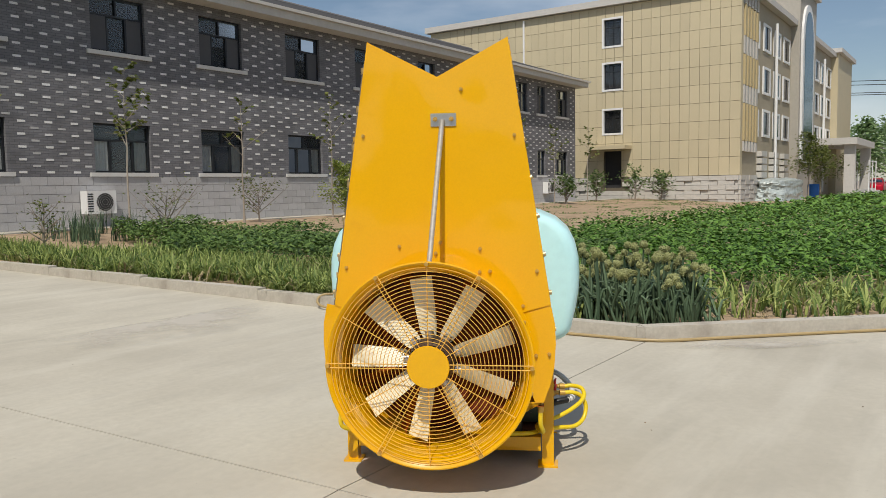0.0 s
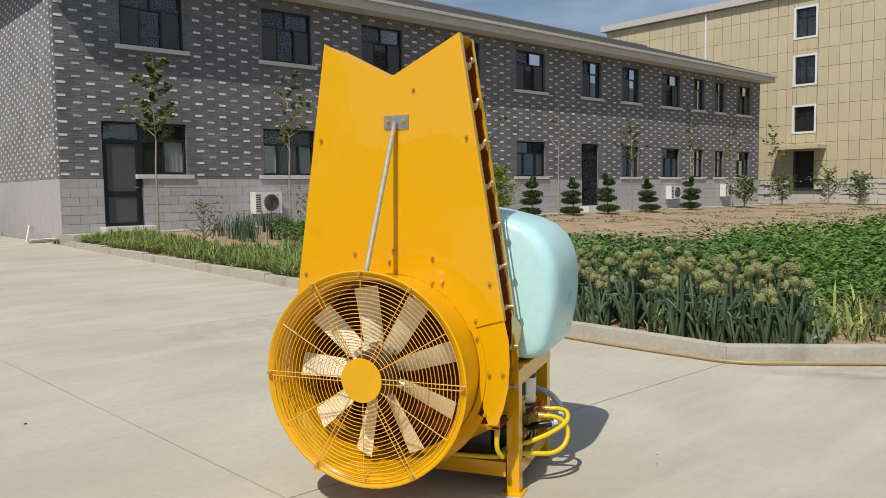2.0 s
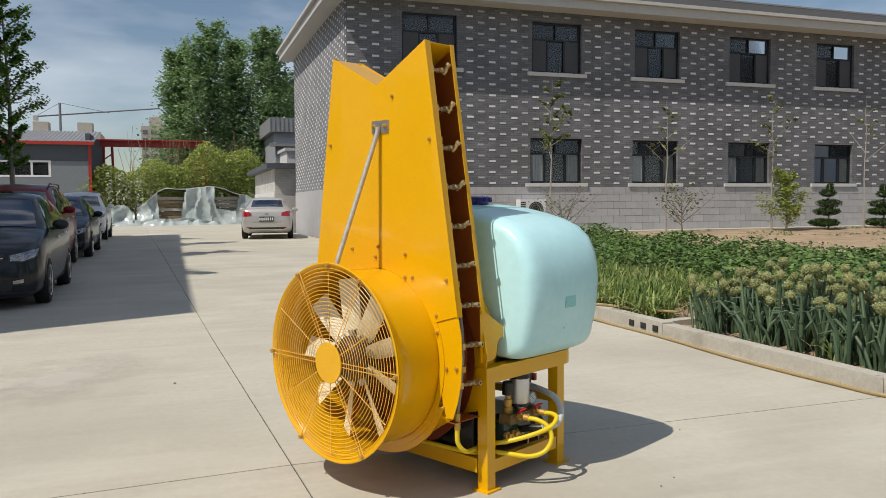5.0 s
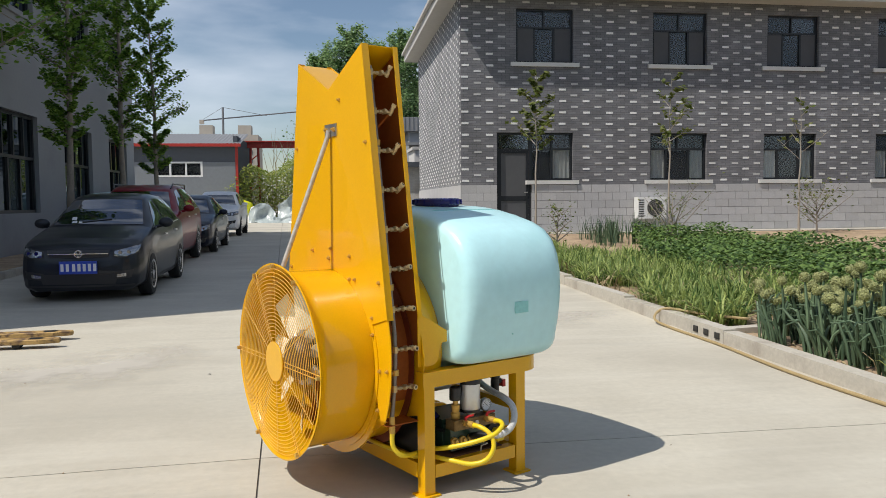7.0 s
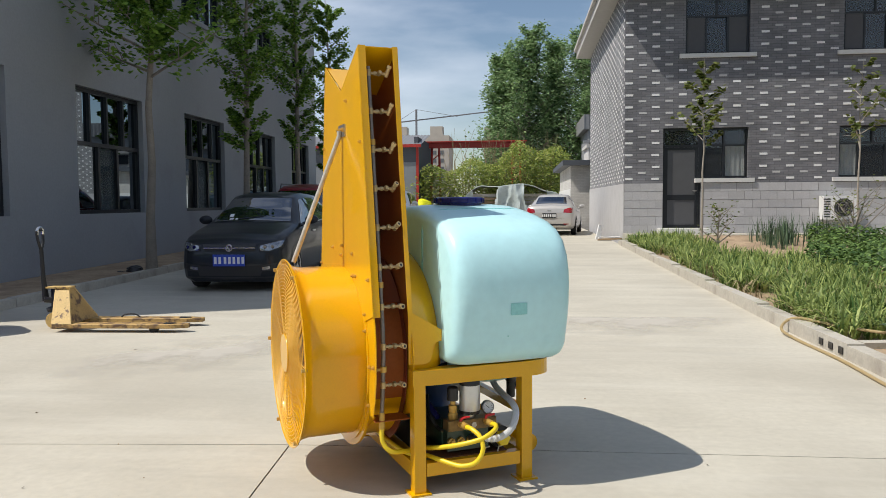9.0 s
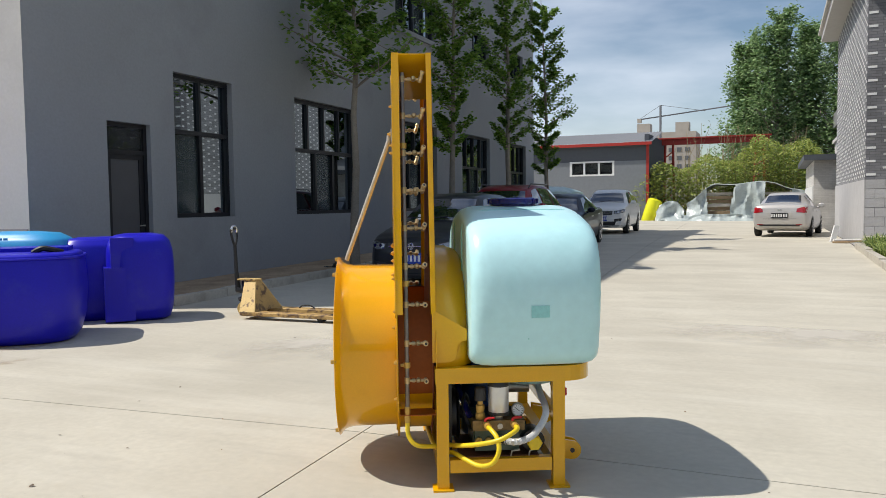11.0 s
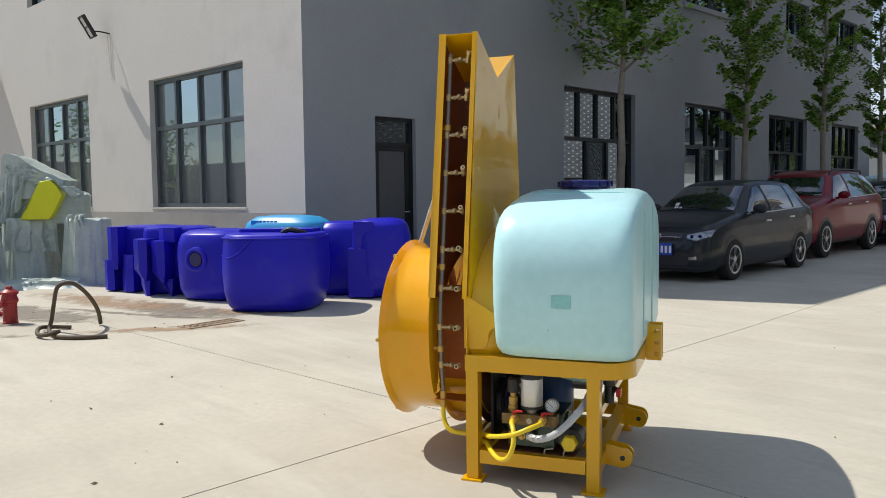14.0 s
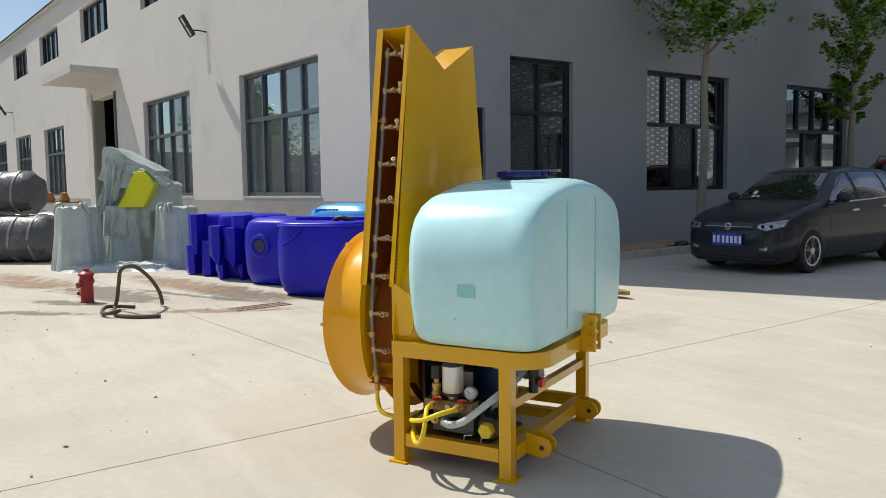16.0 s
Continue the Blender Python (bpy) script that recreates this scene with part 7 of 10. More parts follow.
c, sh, at = car("silver_saloon", "silver saloon car with red tail lamps seen from behind", pose(1.98, 25.3, 0.15, 0, 0, 172) @ Matrix.Scale(0.90, 4), SEDAN, paint("silver_metallic", (0.52, 0.50, 0.48), 0.3), (0.92, 3.62), 0.32, SEDD, (1.42, 2.06), (3.93, 3.35))
for sx in (1, -1):
    tl = sh.lay("tail_lamp", [(sx * 0.50, 0.82), (sx * 0.70, 0.80), (sx * 0.80, 0.80)], [(sx * 0.52, 0.93), (sx * 0.70, 0.98), (sx * 0.81, 0.99)], "b", TAILRED, off=0.008, label="red tail lamp")
    sh.lay("reflector_strip", [(sx * 0.5, 0.40), (sx * 0.68, 0.40)], [(sx * 0.5, 0.43), (sx * 0.68, 0.43)], "b", TAILRED, off=0.006, rows=1)
sh.lay("boot_seam", [(-0.50, 0.60), (0.50, 0.60)], [(-0.50, 0.606), (0.50, 0.606)], "b", BLACKP, off=0.003, rows=1)
sh.lay("plate_recess", [(-0.36, 0.64), (0.36, 0.64)], [(-0.38, 0.80), (0.38, 0.80)], "b", bpy.data.materials["silver_metallic"], off=0.004)
sh.lay("rear_skirt", [(-0.60, 0.36), (0.60, 0.36)], [(-0.62, 0.42), (0.62, 0.42)], "b", BLACKP, off=0.006)
plate_on(c, 4.63, 4.645, 0.71, BLACKP, "dark number plate with pale bars")
bbox_part("emblem", (-0.06, 0.06, 4.60, 4.63, 0.88, 0.91), CHROME, c, 0.008)

# ---- pallet truck ----
pj = thing("pallet_truck", "worn yellow hand pallet truck with a black upright handle", "pallet truck", pose(-4.12, 3.63, 0, 0, 0, 2) @ Matrix.Diagonal((1, 1, 0.93, 1)))
for y in (-0.195, 0.195):
    bm = bmesh.new()
    plate(bm, [(0.0, y - 0.075), (1.20, y - 0.075), (1.35, y - 0.03), (1.35, y + 0.03), (1.20, y + 0.075), (0.0, y + 0.075)], "z", 0.045, 0.09)
    bev(bm, 0.006, 1)
    fk = part("fork", bm, FORK, pj, "scuffed rusty fork", False)
    bm = bmesh.new()
    tube(bm, [(1.0, y - 0.04, 0.037), (1.0, y + 0.04, 0.037)], 0.037, 14)
    part("load_roller", bm, BLACK, fk)
    bm = bmesh.new()
    plate(bm, [(1.10, y - 0.045), (1.19, y - 0.045), (1.23, y), (1.19, y + 0.045), (1.10, y + 0.045)], "z", 0.088, 0.093)
    part("roller_slot", bm, BLACKP, fk, "", False)
HB = ((0.0, 0.27, 0.09), (0.20, 0.27, 0.09), (0.075, 0.055, 0.44), (-0.07, 0.055, 0.44))
for s in (-1, 1):
    bm = bmesh.new()
    o = [bm.verts.new((x, s * y, z)) for x, y, z in HB] + [bm.verts.new((x, s * (y - 0.018), z)) for x, y, z in HB]
    for f in ((0, 1, 2, 3), (7, 6, 5, 4), (0, 4, 5, 1), (1, 5, 6, 2), (2, 6, 7, 3), (3, 7, 4, 0)):
        bm.faces.new([o[i] for i in f])
    bmesh.ops.recalc_face_normals(bm, faces=bm.faces)
    part("side_gusset", bm, JACK, pj, "chipped yellow gusset", False)
bm = bmesh.new()
v = [bm.verts.new((x + d, y, z)) for d in (-0.014, -0.002) for x, y, z in ((0.20, -0.262, 0.09), (0.20, 0.262, 0.09), (0.075, 0.05, 0.44), (0.075, -0.05, 0.44))]
for f in ((3, 2, 1, 0), (4, 5, 6, 7), (0, 1, 5, 4), (1, 2, 6, 5), (2, 3, 7, 6), (3, 0, 4, 7)):
    bm.faces.new([v[i] for i in f])
bmesh.ops.recalc_face_normals(bm, faces=bm.faces)
part("head", bm, FORK, pj, "scuffed heel plate between the forks", False)
bbox_part("cross_beam", (0.0, 0.10, -0.118, 0.118, 0.05, 0.10), FORK, pj, 0.004)
bbox_part("top_plate", (-0.16, 0.08, -0.07, 0.07, 0.442, 0.458), JACK, pj, 0.004)
bm = bmesh.new()
tube(bm, smooth_path([(0.48, 0.2, 0.09), (0.52, 0.2, 0.12), (0.62, 0.2, 0.125), (0.68, 0.2, 0.09)], 4), 0.008, 6)
part("pull_loop", bm, BLACK, pj, "black strap lying on the fork")
bm = bmesh.new()
lathe(bm, [(0, -0.05), (0.085, -0.05), (0.09, -0.04), (0.09, 0.04), (0.085, 0.05), (0, 0.05)], 22, "y", (-0.10, 0, 0.09))
part("steer_wheel", bm, JACK, pj)
bm = bmesh.new()
tube(bm, [(-0.10, 0, 0.10), (-0.10, 0, 0.43)], 0.042, 12)
tube(bm, [(-0.19, -0.05, 0.32), (-0.05, 0.04, 0.29)], 0.032, 10)
tube(bm, [(-0.17, -0.03, 0.20), (-0.08, 0.0, 0.24)], 0.028, 8)
part("hydraulic_pump", bm, BLACKP, pj, "greasy black hydraulic pump")
bm = bmesh.new()
tube(bm, [(-0.20, 0, 0.30), (-0.22, 0, 0.55), (-0.23, 0, 0.86)], [0.034, 0.022, 0.019], 10)
tube(bm, smooth_path([(-0.23, 0, 0.85), (-0.232, -0.035, 0.92), (-0.238, -0.05, 1.0), (-0.24, -0.045, 1.06), (-0.24, 0.045, 1.06), (-0.238, 0.05, 1.0), (-0.232, 0.035, 0.92), (-0.23, 0, 0.85)], 5), 0.014, 8)
hn = part("handle", bm, BLACK, pj, "black loop handle")
bm = bmesh.new()
tube(bm, smooth_path([(-0.239, -0.05, 1.02), (-0.24, -0.04, 1.075), (-0.242, 0.0, 1.095), (-0.24, 0.04, 1.075), (-0.239, 0.05, 1.02)], 5), 0.016, 8)
part("grip_cap", bm, CHROME, hn, "bright worn grip end")

# ---- moulded blue tanks in a row ----
def prism_tank(name, label, outline, depth, m, material, bevel=0.06, taper=0.94, group="blue moulded tanks beside the works"):
    t = thing(name, label, "tank", m, group)
    bm = bmesh.new()
    plate(bm, outline, "y", -depth / 2, depth / 2)
    for v in bm.verts:
        if v.co.y > 0:
            v.co.x *= taper
    bev(bm, bevel, 4, 20)
    return t, part("shell", bm, material, t)


TG = "blue moulded tanks beside the works"


def loft(bm, levels, n=4.0, seg=48, centre=(0, 0), wobble=0.0, seed=0):
    """Rounded box lofted upwards: levels of z, half width, half depth."""
    rings = []
    for z, ax, ay in catmull(levels, 4):
        ring = []
        for j in range(seg):
            a = 2 * math.pi * j / seg
            k = 1.0 / (abs(math.cos(a)) ** n + abs(math.sin(a)) ** n) ** (1 / n)
            k *= 1 + wobble * noise.noise(Vector((math.cos(a) * 1.6, math.sin(a) * 1.6, z * 3 + seed)))
            ring.append(bm.verts.new((centre[0] + ax * k * math.cos(a), centre[1] + ay * k * math.sin(a), z)))
        rings.append(ring)
    for a, b in zip(rings, rings[1:]):
        for j in range(seg):
            bm.faces.new((a[j], a[(j + 1) % seg], b[(j + 1) % seg], b[j]))
    bm.faces.new(rings[0])
    bm.faces.new(rings[-1])
    return bm


def lobes(owner, spec, b=0.025):
    for q in spec:
        bbox_part("moulded_lobe", q, BLUE, owner, b, "", None, 3)


t = thing("blue_tank", "large royal blue moulded tank with a pale rim line", "tank", pose(-5.38, 1.74, 0, 0, 0, 43), TG)
bm = loft(bmesh.new(), [(0.0, 0.40, 0.42), (0.012, 0.45, 0.47), (0.06, 0.49, 0.51), (0.22, 0.53, 0.545), (0.48, 0.55, 0.56), (0.70, 0.535, 0.545), (0.77, 0.525, 0.535), (0.81, 0.515, 0.525), (0.83, 0.49, 0.50), (0.835, 0.40, 0.41)], 3.3, centre=(0, -0.10), wobble=0.012)
part("shell", bm, BLUE, t)


def on_shell(x, z):
    """A place on the front of the large tank."""
    return (x, -0.10 - 0.556 * (1 - (abs(x) / 0.548) ** 3.3) ** (1 / 3.3), z)


bm = bmesh.new()
tube(bm, smooth_path([on_shell(-0.52, 0.60), on_shell(-0.38, 0.585), on_shell(-0.24, 0.65), on_shell(-0.12, 0.77)], 6), 0.009, 8)
tube(bm, [(0.535 * math.cos(a) * k, -0.10 + 0.545 * math.sin(a) * k, 0.79) for a in [2 * math.pi * i / 40 for i in range(40)] for k in [1 / (abs(math.cos(a)) ** 3.3 + abs(math.sin(a)) ** 3.3) ** (1 / 3.3)]], 0.013, 8, close=True)
part("moulded_rim", bm, BLUE, t)
lobes(t, [(-0.42, 0.40, -0.12, 0.30, 0.82, 0.87)], 0.03)
bm = bmesh.new()
tube(bm, smooth_path([(0.12, -0.3, 0.83), (0.2, -0.32, 0.87), (0.3, -0.3, 0.85), (0.36, -0.25, 0.83)], 4), 0.028, 7)
part("rubber_scrap", bm, BLACK, t, "scrap of black rubber")
t = thing("blue_tank", "royal blue moulded tank with a deep saddle notch", "tank", pose(-5.42, 3.0, 0, 0, 0, 48), TG)
bm = loft(bmesh.new(), [(0.0, 0.26, 0.30), (0.03, 0.31, 0.36), (0.15, 0.345, 0.40), (0.5, 0.36, 0.41), (0.75, 0.35, 0.40), (0.87, 0.32, 0.37), (0.935, 0.26, 0.31), (0.955, 0.16, 0.2)], 3.6, centre=(0.18, 0), wobble=0.01)
lobes(t, [(-0.20, 0.10, -0.40, -0.05, 0.02, 0.60), (-0.13, 0.10, -0.385, -0.08, 0.45, 0.92)], 0.022)
part("shell", bm, BLUE, t)
bm = loft(bmesh.new(), [(0.0, 0.36, 0.22), (0.04, 0.41, 0.26), (0.3, 0.46, 0.29), (0.65, 0.46, 0.28), (0.82, 0.43, 0.25), (0.90, 0.36, 0.19), (0.92, 0.25, 0.12)], 3.4, centre=(-0.20, 0.18), wobble=0.02, seed=4)
part("back_lobe", bm, BLUE, t)
t = thing("blue_tank", "royal blue moulded tank with a round filler hole", "tank", pose(-6.55, 1.62, 0, 0, 0, 30), TG)
bm = loft(bmesh.new(), [(0.0, 0.32, 0.30), (0.03, 0.40, 0.38), (0.14, 0.45, 0.43), (0.45, 0.475, 0.445), (0.68, 0.465, 0.435), (0.79, 0.42, 0.40), (0.84, 0.33, 0.31), (0.85, 0.2, 0.2)], 3.2, wobble=0.025, seed=9)
part("shell", bm, BLUE, t)
bm = bmesh.new()
tube(bm, [(-0.06 + p, -0.44, 0.50 + q) for p, q in arc(0, 0, 0.118, 0, 345, 23)], 0.034, 8, close=True)
part("filler_rim", bm, BLUE, t)
bm = bmesh.new()
lathe(bm, [(0, -0.462), (0.082, -0.462), (0.082, -0.42), (0, -0.42)], 24, "y", (-0.06, 0, 0.50))
part("filler_hole", bm, DKBLUE, t, "dark filler hole")


def step_lobe(owner, x0, x1, yf, yb, z0, z1, cut=0.09, foot=0.0, head=0.0):
    """Upright moulded lobe with one splayed side; foot and head draw the ends in."""
    bm = bmesh.new()
    levels = [(z0, foot), (z0 + 0.14, 0.0), (z1, 0.0)] if foot else [(z0, 0.0), (z1, head)]
    rings = []
    for z, d in levels:
        k = d * (x1 - x0)
        plan = ((x0 + k, yb), (x0 + k, yf + cut), (x0 + cut + k * 0.6, yf), (x1 - k * 0.2, yf), (x1 - k * 0.2, yb))
        rings.append([bm.verts.new((x, y, z)) for x, y in plan])
    for a, b in zip(rings, rings[1:]):
        for q in range(5):
            bm.faces.new((a[q], a[(q + 1) % 5], b[(q + 1) % 5], b[q]))
    bm.faces.new(rings[0][::-1])
    bm.faces.new(rings[-1])
    bev(bm, 0.012, 2, 20)
    part("moulded_lobe", bm, BLUE, owner)


STEPS = (
    ((-0.34, -0.12, -0.52, -0.20, 0.30, 0.86, 0.13, 0.35, 0.0), (-0.40, -0.22, -0.46, -0.15, 0.02, 0.42, 0.08, 0.0, 0.0), (-0.08, 0.13, -0.60, -0.20, 0.02, 0.50, 0.10, 0.0, 0.1), (0.15, 0.40, -0.44, -0.15, 0.04, 0.78, 0.10, 0.3, 0.0)),
    ((-0.42, -0.20, -0.54, -0.20, 0.20, 0.72, 0.11, 0.5, 0.0), (-0.16, 0.06, -0.62, -0.20, 0.18, 0.70, 0.12, 0.5, 0.0), (-0.36, -0.22, -0.44, -0.15, 0.0, 0.22, 0.07, 0.3, 0.0), (-0.05, 0.10, -0.50, -0.15, 0.0, 0.22, 0.09, 0.5, 0.0), (0.12, 0.40, -0.42, -0.15, 0.0, 0.76, 0.10, 0.2, 0.0), (-0.10, 0.14, -0.50, -0.10, 0.68, 0.86, 0.10, 0.0, 0.0)),
)
for (x, y, r), spec in zip(((-8.3, 1.38, 40), (-7.5, 1.5, 44)), STEPS):
    t = thing("blue_tank", "royal blue stepped moulded tank standing on end", "tank", pose(x, y, 0, 0, 0, r), TG)
    bm = loft(bmesh.new(), [(0.0, 0.34, 0.30), (0.03, 0.38, 0.34), (0.4, 0.41, 0.37), (0.80, 0.40, 0.36), (0.85, 0.38, 0.34), (0.865, 0.28, 0.24)], 6, centre=(0, 0.06), wobble=0.015, seed=int(-x * 10))
    part("shell", bm, BLUE, t)
    for q in spec:
        step_lobe(t, *q)
t = thing("pale_blue_tank", "sky blue moulded tank with raised lettering bars", "tank", pose(-6.35, 2.45, 0, 0, 0, 22), TG)
part("shell", loft(bmesh.new(), [(0.0, 0.5, 0.26), (0.05, 0.57, 0.33), (0.4, 0.60, 0.36), (0.75, 0.59, 0.35), (0.90, 0.55, 0.31), (0.98, 0.42, 0.22), (1.0, 0.2, 0.1)], 3.4), LBLUE, t)
for i in range(7):
    bbox_part("raised_bar", (-0.36 + i * 0.06, -0.325 + i * 0.06, -0.30, -0.26, 0.885, 0.935), LBLUE, t, 0.008, m=Matrix.Rotation(0.0, 4, "Z"))

# ---- wrapped tanks ----
def draped(name, label, m, rx, ry, h, seed, material, group="", folds=9, flare=0.12, top=0.75, category="covered tank", sqn=3.2, facets=0):
    """A lump under a loose cover: rounded top, folds that deepen towards the ground."""
    t = thing(name, label, category, m, group)
    bm = bmesh.new()
    seg, lev = 132, 34
    ph = random.Random(seed)
    p1, p2 = ph.uniform(0, 6), ph.uniform(0, 6)
    rings = []
    for i in range(lev + 1):
        f = i / lev
        z = h * (1 - f)
        ring = []
        for j in range(seg):
            a = 2 * math.pi * j / seg
            ca, sa = math.cos(a), math.sin(a)
            sq = 1.0 / (abs(ca) ** sqn + abs(sa) ** sqn) ** (1 / sqn)
            if facets:
                w_ = 2 * math.pi / facets
                sq = 0.55 + 0.45 * math.cos(w_ / 2) / math.cos((a + p1) % w_ - w_ / 2)
                sq = 1 + (sq - 1) * 2.2
            k = (0.25 + 0.75 * min(1, f / (0.06 if facets else 0.12)) ** 0.6) * (1 + flare * (f ** 2))
            fold = 1 + (0.015 + 0.04 * f) * math.sin(folds * a + p1 + 2 * f) * math.sin(3 * a + p2) + 0.06 * noise.noise(Vector((ca * 2.2 + seed, sa * 2.2, z * 3)))
            crease = (1 - abs(noise.noise(Vector((ca * 4.5 + seed, sa * 4.5, z * 2.2))))) ** 5
            crease2 = (1 - abs(noise.noise(Vector((ca * 3 - z * 3, sa * 3 + z * 2, z * 5 + seed))))) ** 6
            fold += (0.035 * crease + 0.03 * crease2 * (1.3 - f)) * min(1, f / 0.22)
            zz = z + (0.05 * noise.noise(Vector((ca * 2, sa * 2 + seed, 1))) + 0.03 * crease if f < 0.2 else 0)
            ring.append(bm.verts.new((rx * sq * k * fold * ca, ry * sq * k * fold * sa, max(0.0, zz))))
        rings.append(ring)
    for a, b in zip(rings, rings[1:]):
        for j in range(seg):
            bm.faces.new((a[j], a[(j + 1) % seg], b[(j + 1) % seg], b[j]))
    bm.faces.new(rings[0])
    part("cover", bm, material, t)
    return t


GR = "tanks under grey covers"


def sheeted_drum(m, r, h, seed, label, face, slim=0.09):
    """Upright faceted tank under a close sheet: flat crumpled top, long folds that open towards the ground."""
    t = thing("covered_tank", label, "covered tank", m, GR)
    ph = random.Random(seed)
    seg, n_f = 160, 6
    p1, p2 = math.pi / n_f - math.radians(face), ph.uniform(0, 6)
    prof = [(0.02, 1.0), (0.35, 1.0), (0.70, 1.0), (0.88, 0.998), (0.935, 0.985), (0.95, 0.96)] + [(0.955 + 0.16 * (k / 22) ** 1.4, 0.96 * (1 - k / 22)) for k in range(1, 23)]
    bm = bmesh.new()
    rings = []
    for rr, zz in prof:
        ring = []
        for j in range(seg):
            a = 2 * math.pi * j / seg
            ca, sa = math.cos(a), math.sin(a)
            w_ = 2 * math.pi / n_f
            fac = (0.1 + 0.9 * math.cos(w_ / 2) / math.cos((a + p1) % w_ - w_ / 2)) * (1 - slim * min(zz, 0.96))
            low = (1 - zz) ** 1.3
            fold = 0.018 * math.sin(13 * a + p2 + 1.5 * noise.noise(Vector((ca, sa, zz * 2 + seed)))) * (0.25 + 1.6 * low)
            fold += 0.035 * (1 - abs(noise.noise(Vector((ca * 3.2 + seed, sa * 3.2, zz * 0.9))))) ** 6
            k = rr * fac * (1 + (fold if rr > 0.8 else 0))
            z = h * zz + (0.03 * noise.noise(Vector((ca * rr * 5, sa * rr * 5, seed))) if zz > 0.95 else 0)
            ring.append(bm.verts.new((r * k * ca, r * k * sa, max(0.0, z))))
        rings.append(ring)
    for a, b in zip(rings, rings[1:]):
        for j in range(seg):
            bm.faces.new((a[j], a[(j + 1) % seg], b[(j + 1) % seg], b[j]))
    bm.faces.new(rings[0])
    part("cover", bm, TARP, t)
    for k in range(3):
        q = ph.uniform(-2.6, 0.2)
        bm = bmesh.new()
        tube(bm, smooth_path([(r * 0.5 * math.cos(q), r * 0.5 * math.sin(q), h), (r * 0.66 * math.cos(q + 0.2), r * 0.66 * math.sin(q + 0.2), h + 0.05), (r * 0.86 * math.cos(q + 0.1), r * 0.86 * math.sin(q + 0.1), h + 0.02), (r * 0.97 * math.cos(q + 0.25), r * 0.97 * math.sin(q + 0.25), h - 0.10)], 5), [0.012 + 0.014 * math.sin(math.pi * i / 15) for i in range(16)], 7)
        part("gathered_fold", bm, TARP, t)
    return t


def hung_sheet(parent, c00, c10, c01, c11, folds, amp, seed, nu=44, nv=30):
    """Loose sheet between four corners, with gathered folds that run down it."""
    A_, B_, C_, D_ = (Vector(c) for c in (c00, c10, c01, c11))
    nrm = (B_ - A_).cross(C_ - A_).normalized()
    bm = bmesh.new()
    g = []
    for i in range(nu + 1):
        u = i / nu
        row = []
        for j in range(nv + 1):
            w = j / nv
            p = A_.lerp(B_, u).lerp(C_.lerp(D_, u), w)
            d = amp * math.sin(folds * 6.28 * u + 3 * noise.noise(Vector((u * 2, w * 2, seed)))) * (0.35 + w)
            d += amp * 1.4 * (1 - abs(noise.noise(Vector((u * 4, w * 2.2, seed + 3))))) ** 5
            row.append(bm.verts.new(p + nrm * d + Vector((0, 0, 0.03 * noise.noise(Vector((u * 6, w * 6, seed)))))))
        g.append(row)
    for i in range(nu):
        for j in range(nv):
            bm.faces.new((g[i][j], g[i + 1][j], g[i + 1][j + 1], g[i][j + 1]))
    return part("hanging_sheet", bm, TARP, parent, "gathered hanging sheet")


sheeted_drum(pose(-10.22, -0.30, 0, 0, 0, 20), 0.37, 0.97, 1, "upright tank under a long grey-green cover", 262, 0.12)
t = sheeted_drum(pose(-10.48, 0.47, 0, 0, 0, 35), 0.40, 0.93, 2, "upright tank under a bunched grey-green cover", 247)
hung_sheet(t, (0.02, -0.46, 0.97), (0.48, 0.02, 0.97), (0.03, -0.53, 0.50), (0.53, -0.05, 0.46), 4, 0.035, 5)
sheeted_drum(pose(-9.58, 1.03, 0, 0, 0, 10), 0.36, 0.95, 3, "upright tank under a smooth grey-green cover", 272, 0.08)
sheeted_drum(pose(-11.2, 1.0, 0, 0, 0, 35), 0.44, 0.92, 4, "upright tank under a grey-green cover behind the others", 246)
t = draped("covered_tank", "tank on its side under a grey-green cover", pose(-10.58, 0.76, 0.92, 0, 8, 57), 0.56, 0.38, 0.50, 9, TARP, GR, 7, 0.12, sqn=2.3)
hung_sheet(t, (-0.50, -0.30, 0.42), (-0.06, -0.40, 0.46), (-0.60, -0.46, -0.02), (-0.22, -0.44, -0.02), 3, 0.03, 11)
t = thing("covered_tank", "tilted tank on top under a loose grey sheet", "covered tank", pose(-10.48, 0.60, 1.50, 0, 20, 57), GR)
bm = bmesh.new()
box(bm, -0.40, 0.46, -0.30, 0.30, -0.26, 0.24)
bev(bm, 0.10, 4)
bmesh.ops.subdivide_edges(bm, edges=[e for e in bm.edges if e.calc_length() > 0.25], cuts=9, use_grid_fill=True)
for v in bm.verts:
    v.co.z *= 1 - 0.22 * max(0, v.co.x / 0.5) if v.co.z > 0 else 1 - 0.75 * max(0, v.co.x / 0.5 + 0.1)
    v.co.z += 0.05 * max(0, 1 - abs(v.co.x + 0.22) / 0.2) * (1 if v.co.z > 0 else 0)
    v.co += v.co.normalized() * (0.07 * noise.noise(v.co * 2.5) + 0.035 * (1 - abs(noise.noise(v.co * 3.5 + Vector((4, 0, 0))))) ** 5)
part("cover", bm, TARP, t)
hung_sheet(t, (-0.42, -0.28, 0.18), (-0.10, -0.34, 0.23), (-0.16, -0.42, -0.74), (0.02, -0.40, -0.44), 3, 0.03, 14)
hung_sheet(t, (-0.36, -0.31, 0.25), (0.30, -0.33, 0.15), (-0.34, -0.35, 0.02), (0.12, -0.35, -0.02), 4, 0.025, 16)
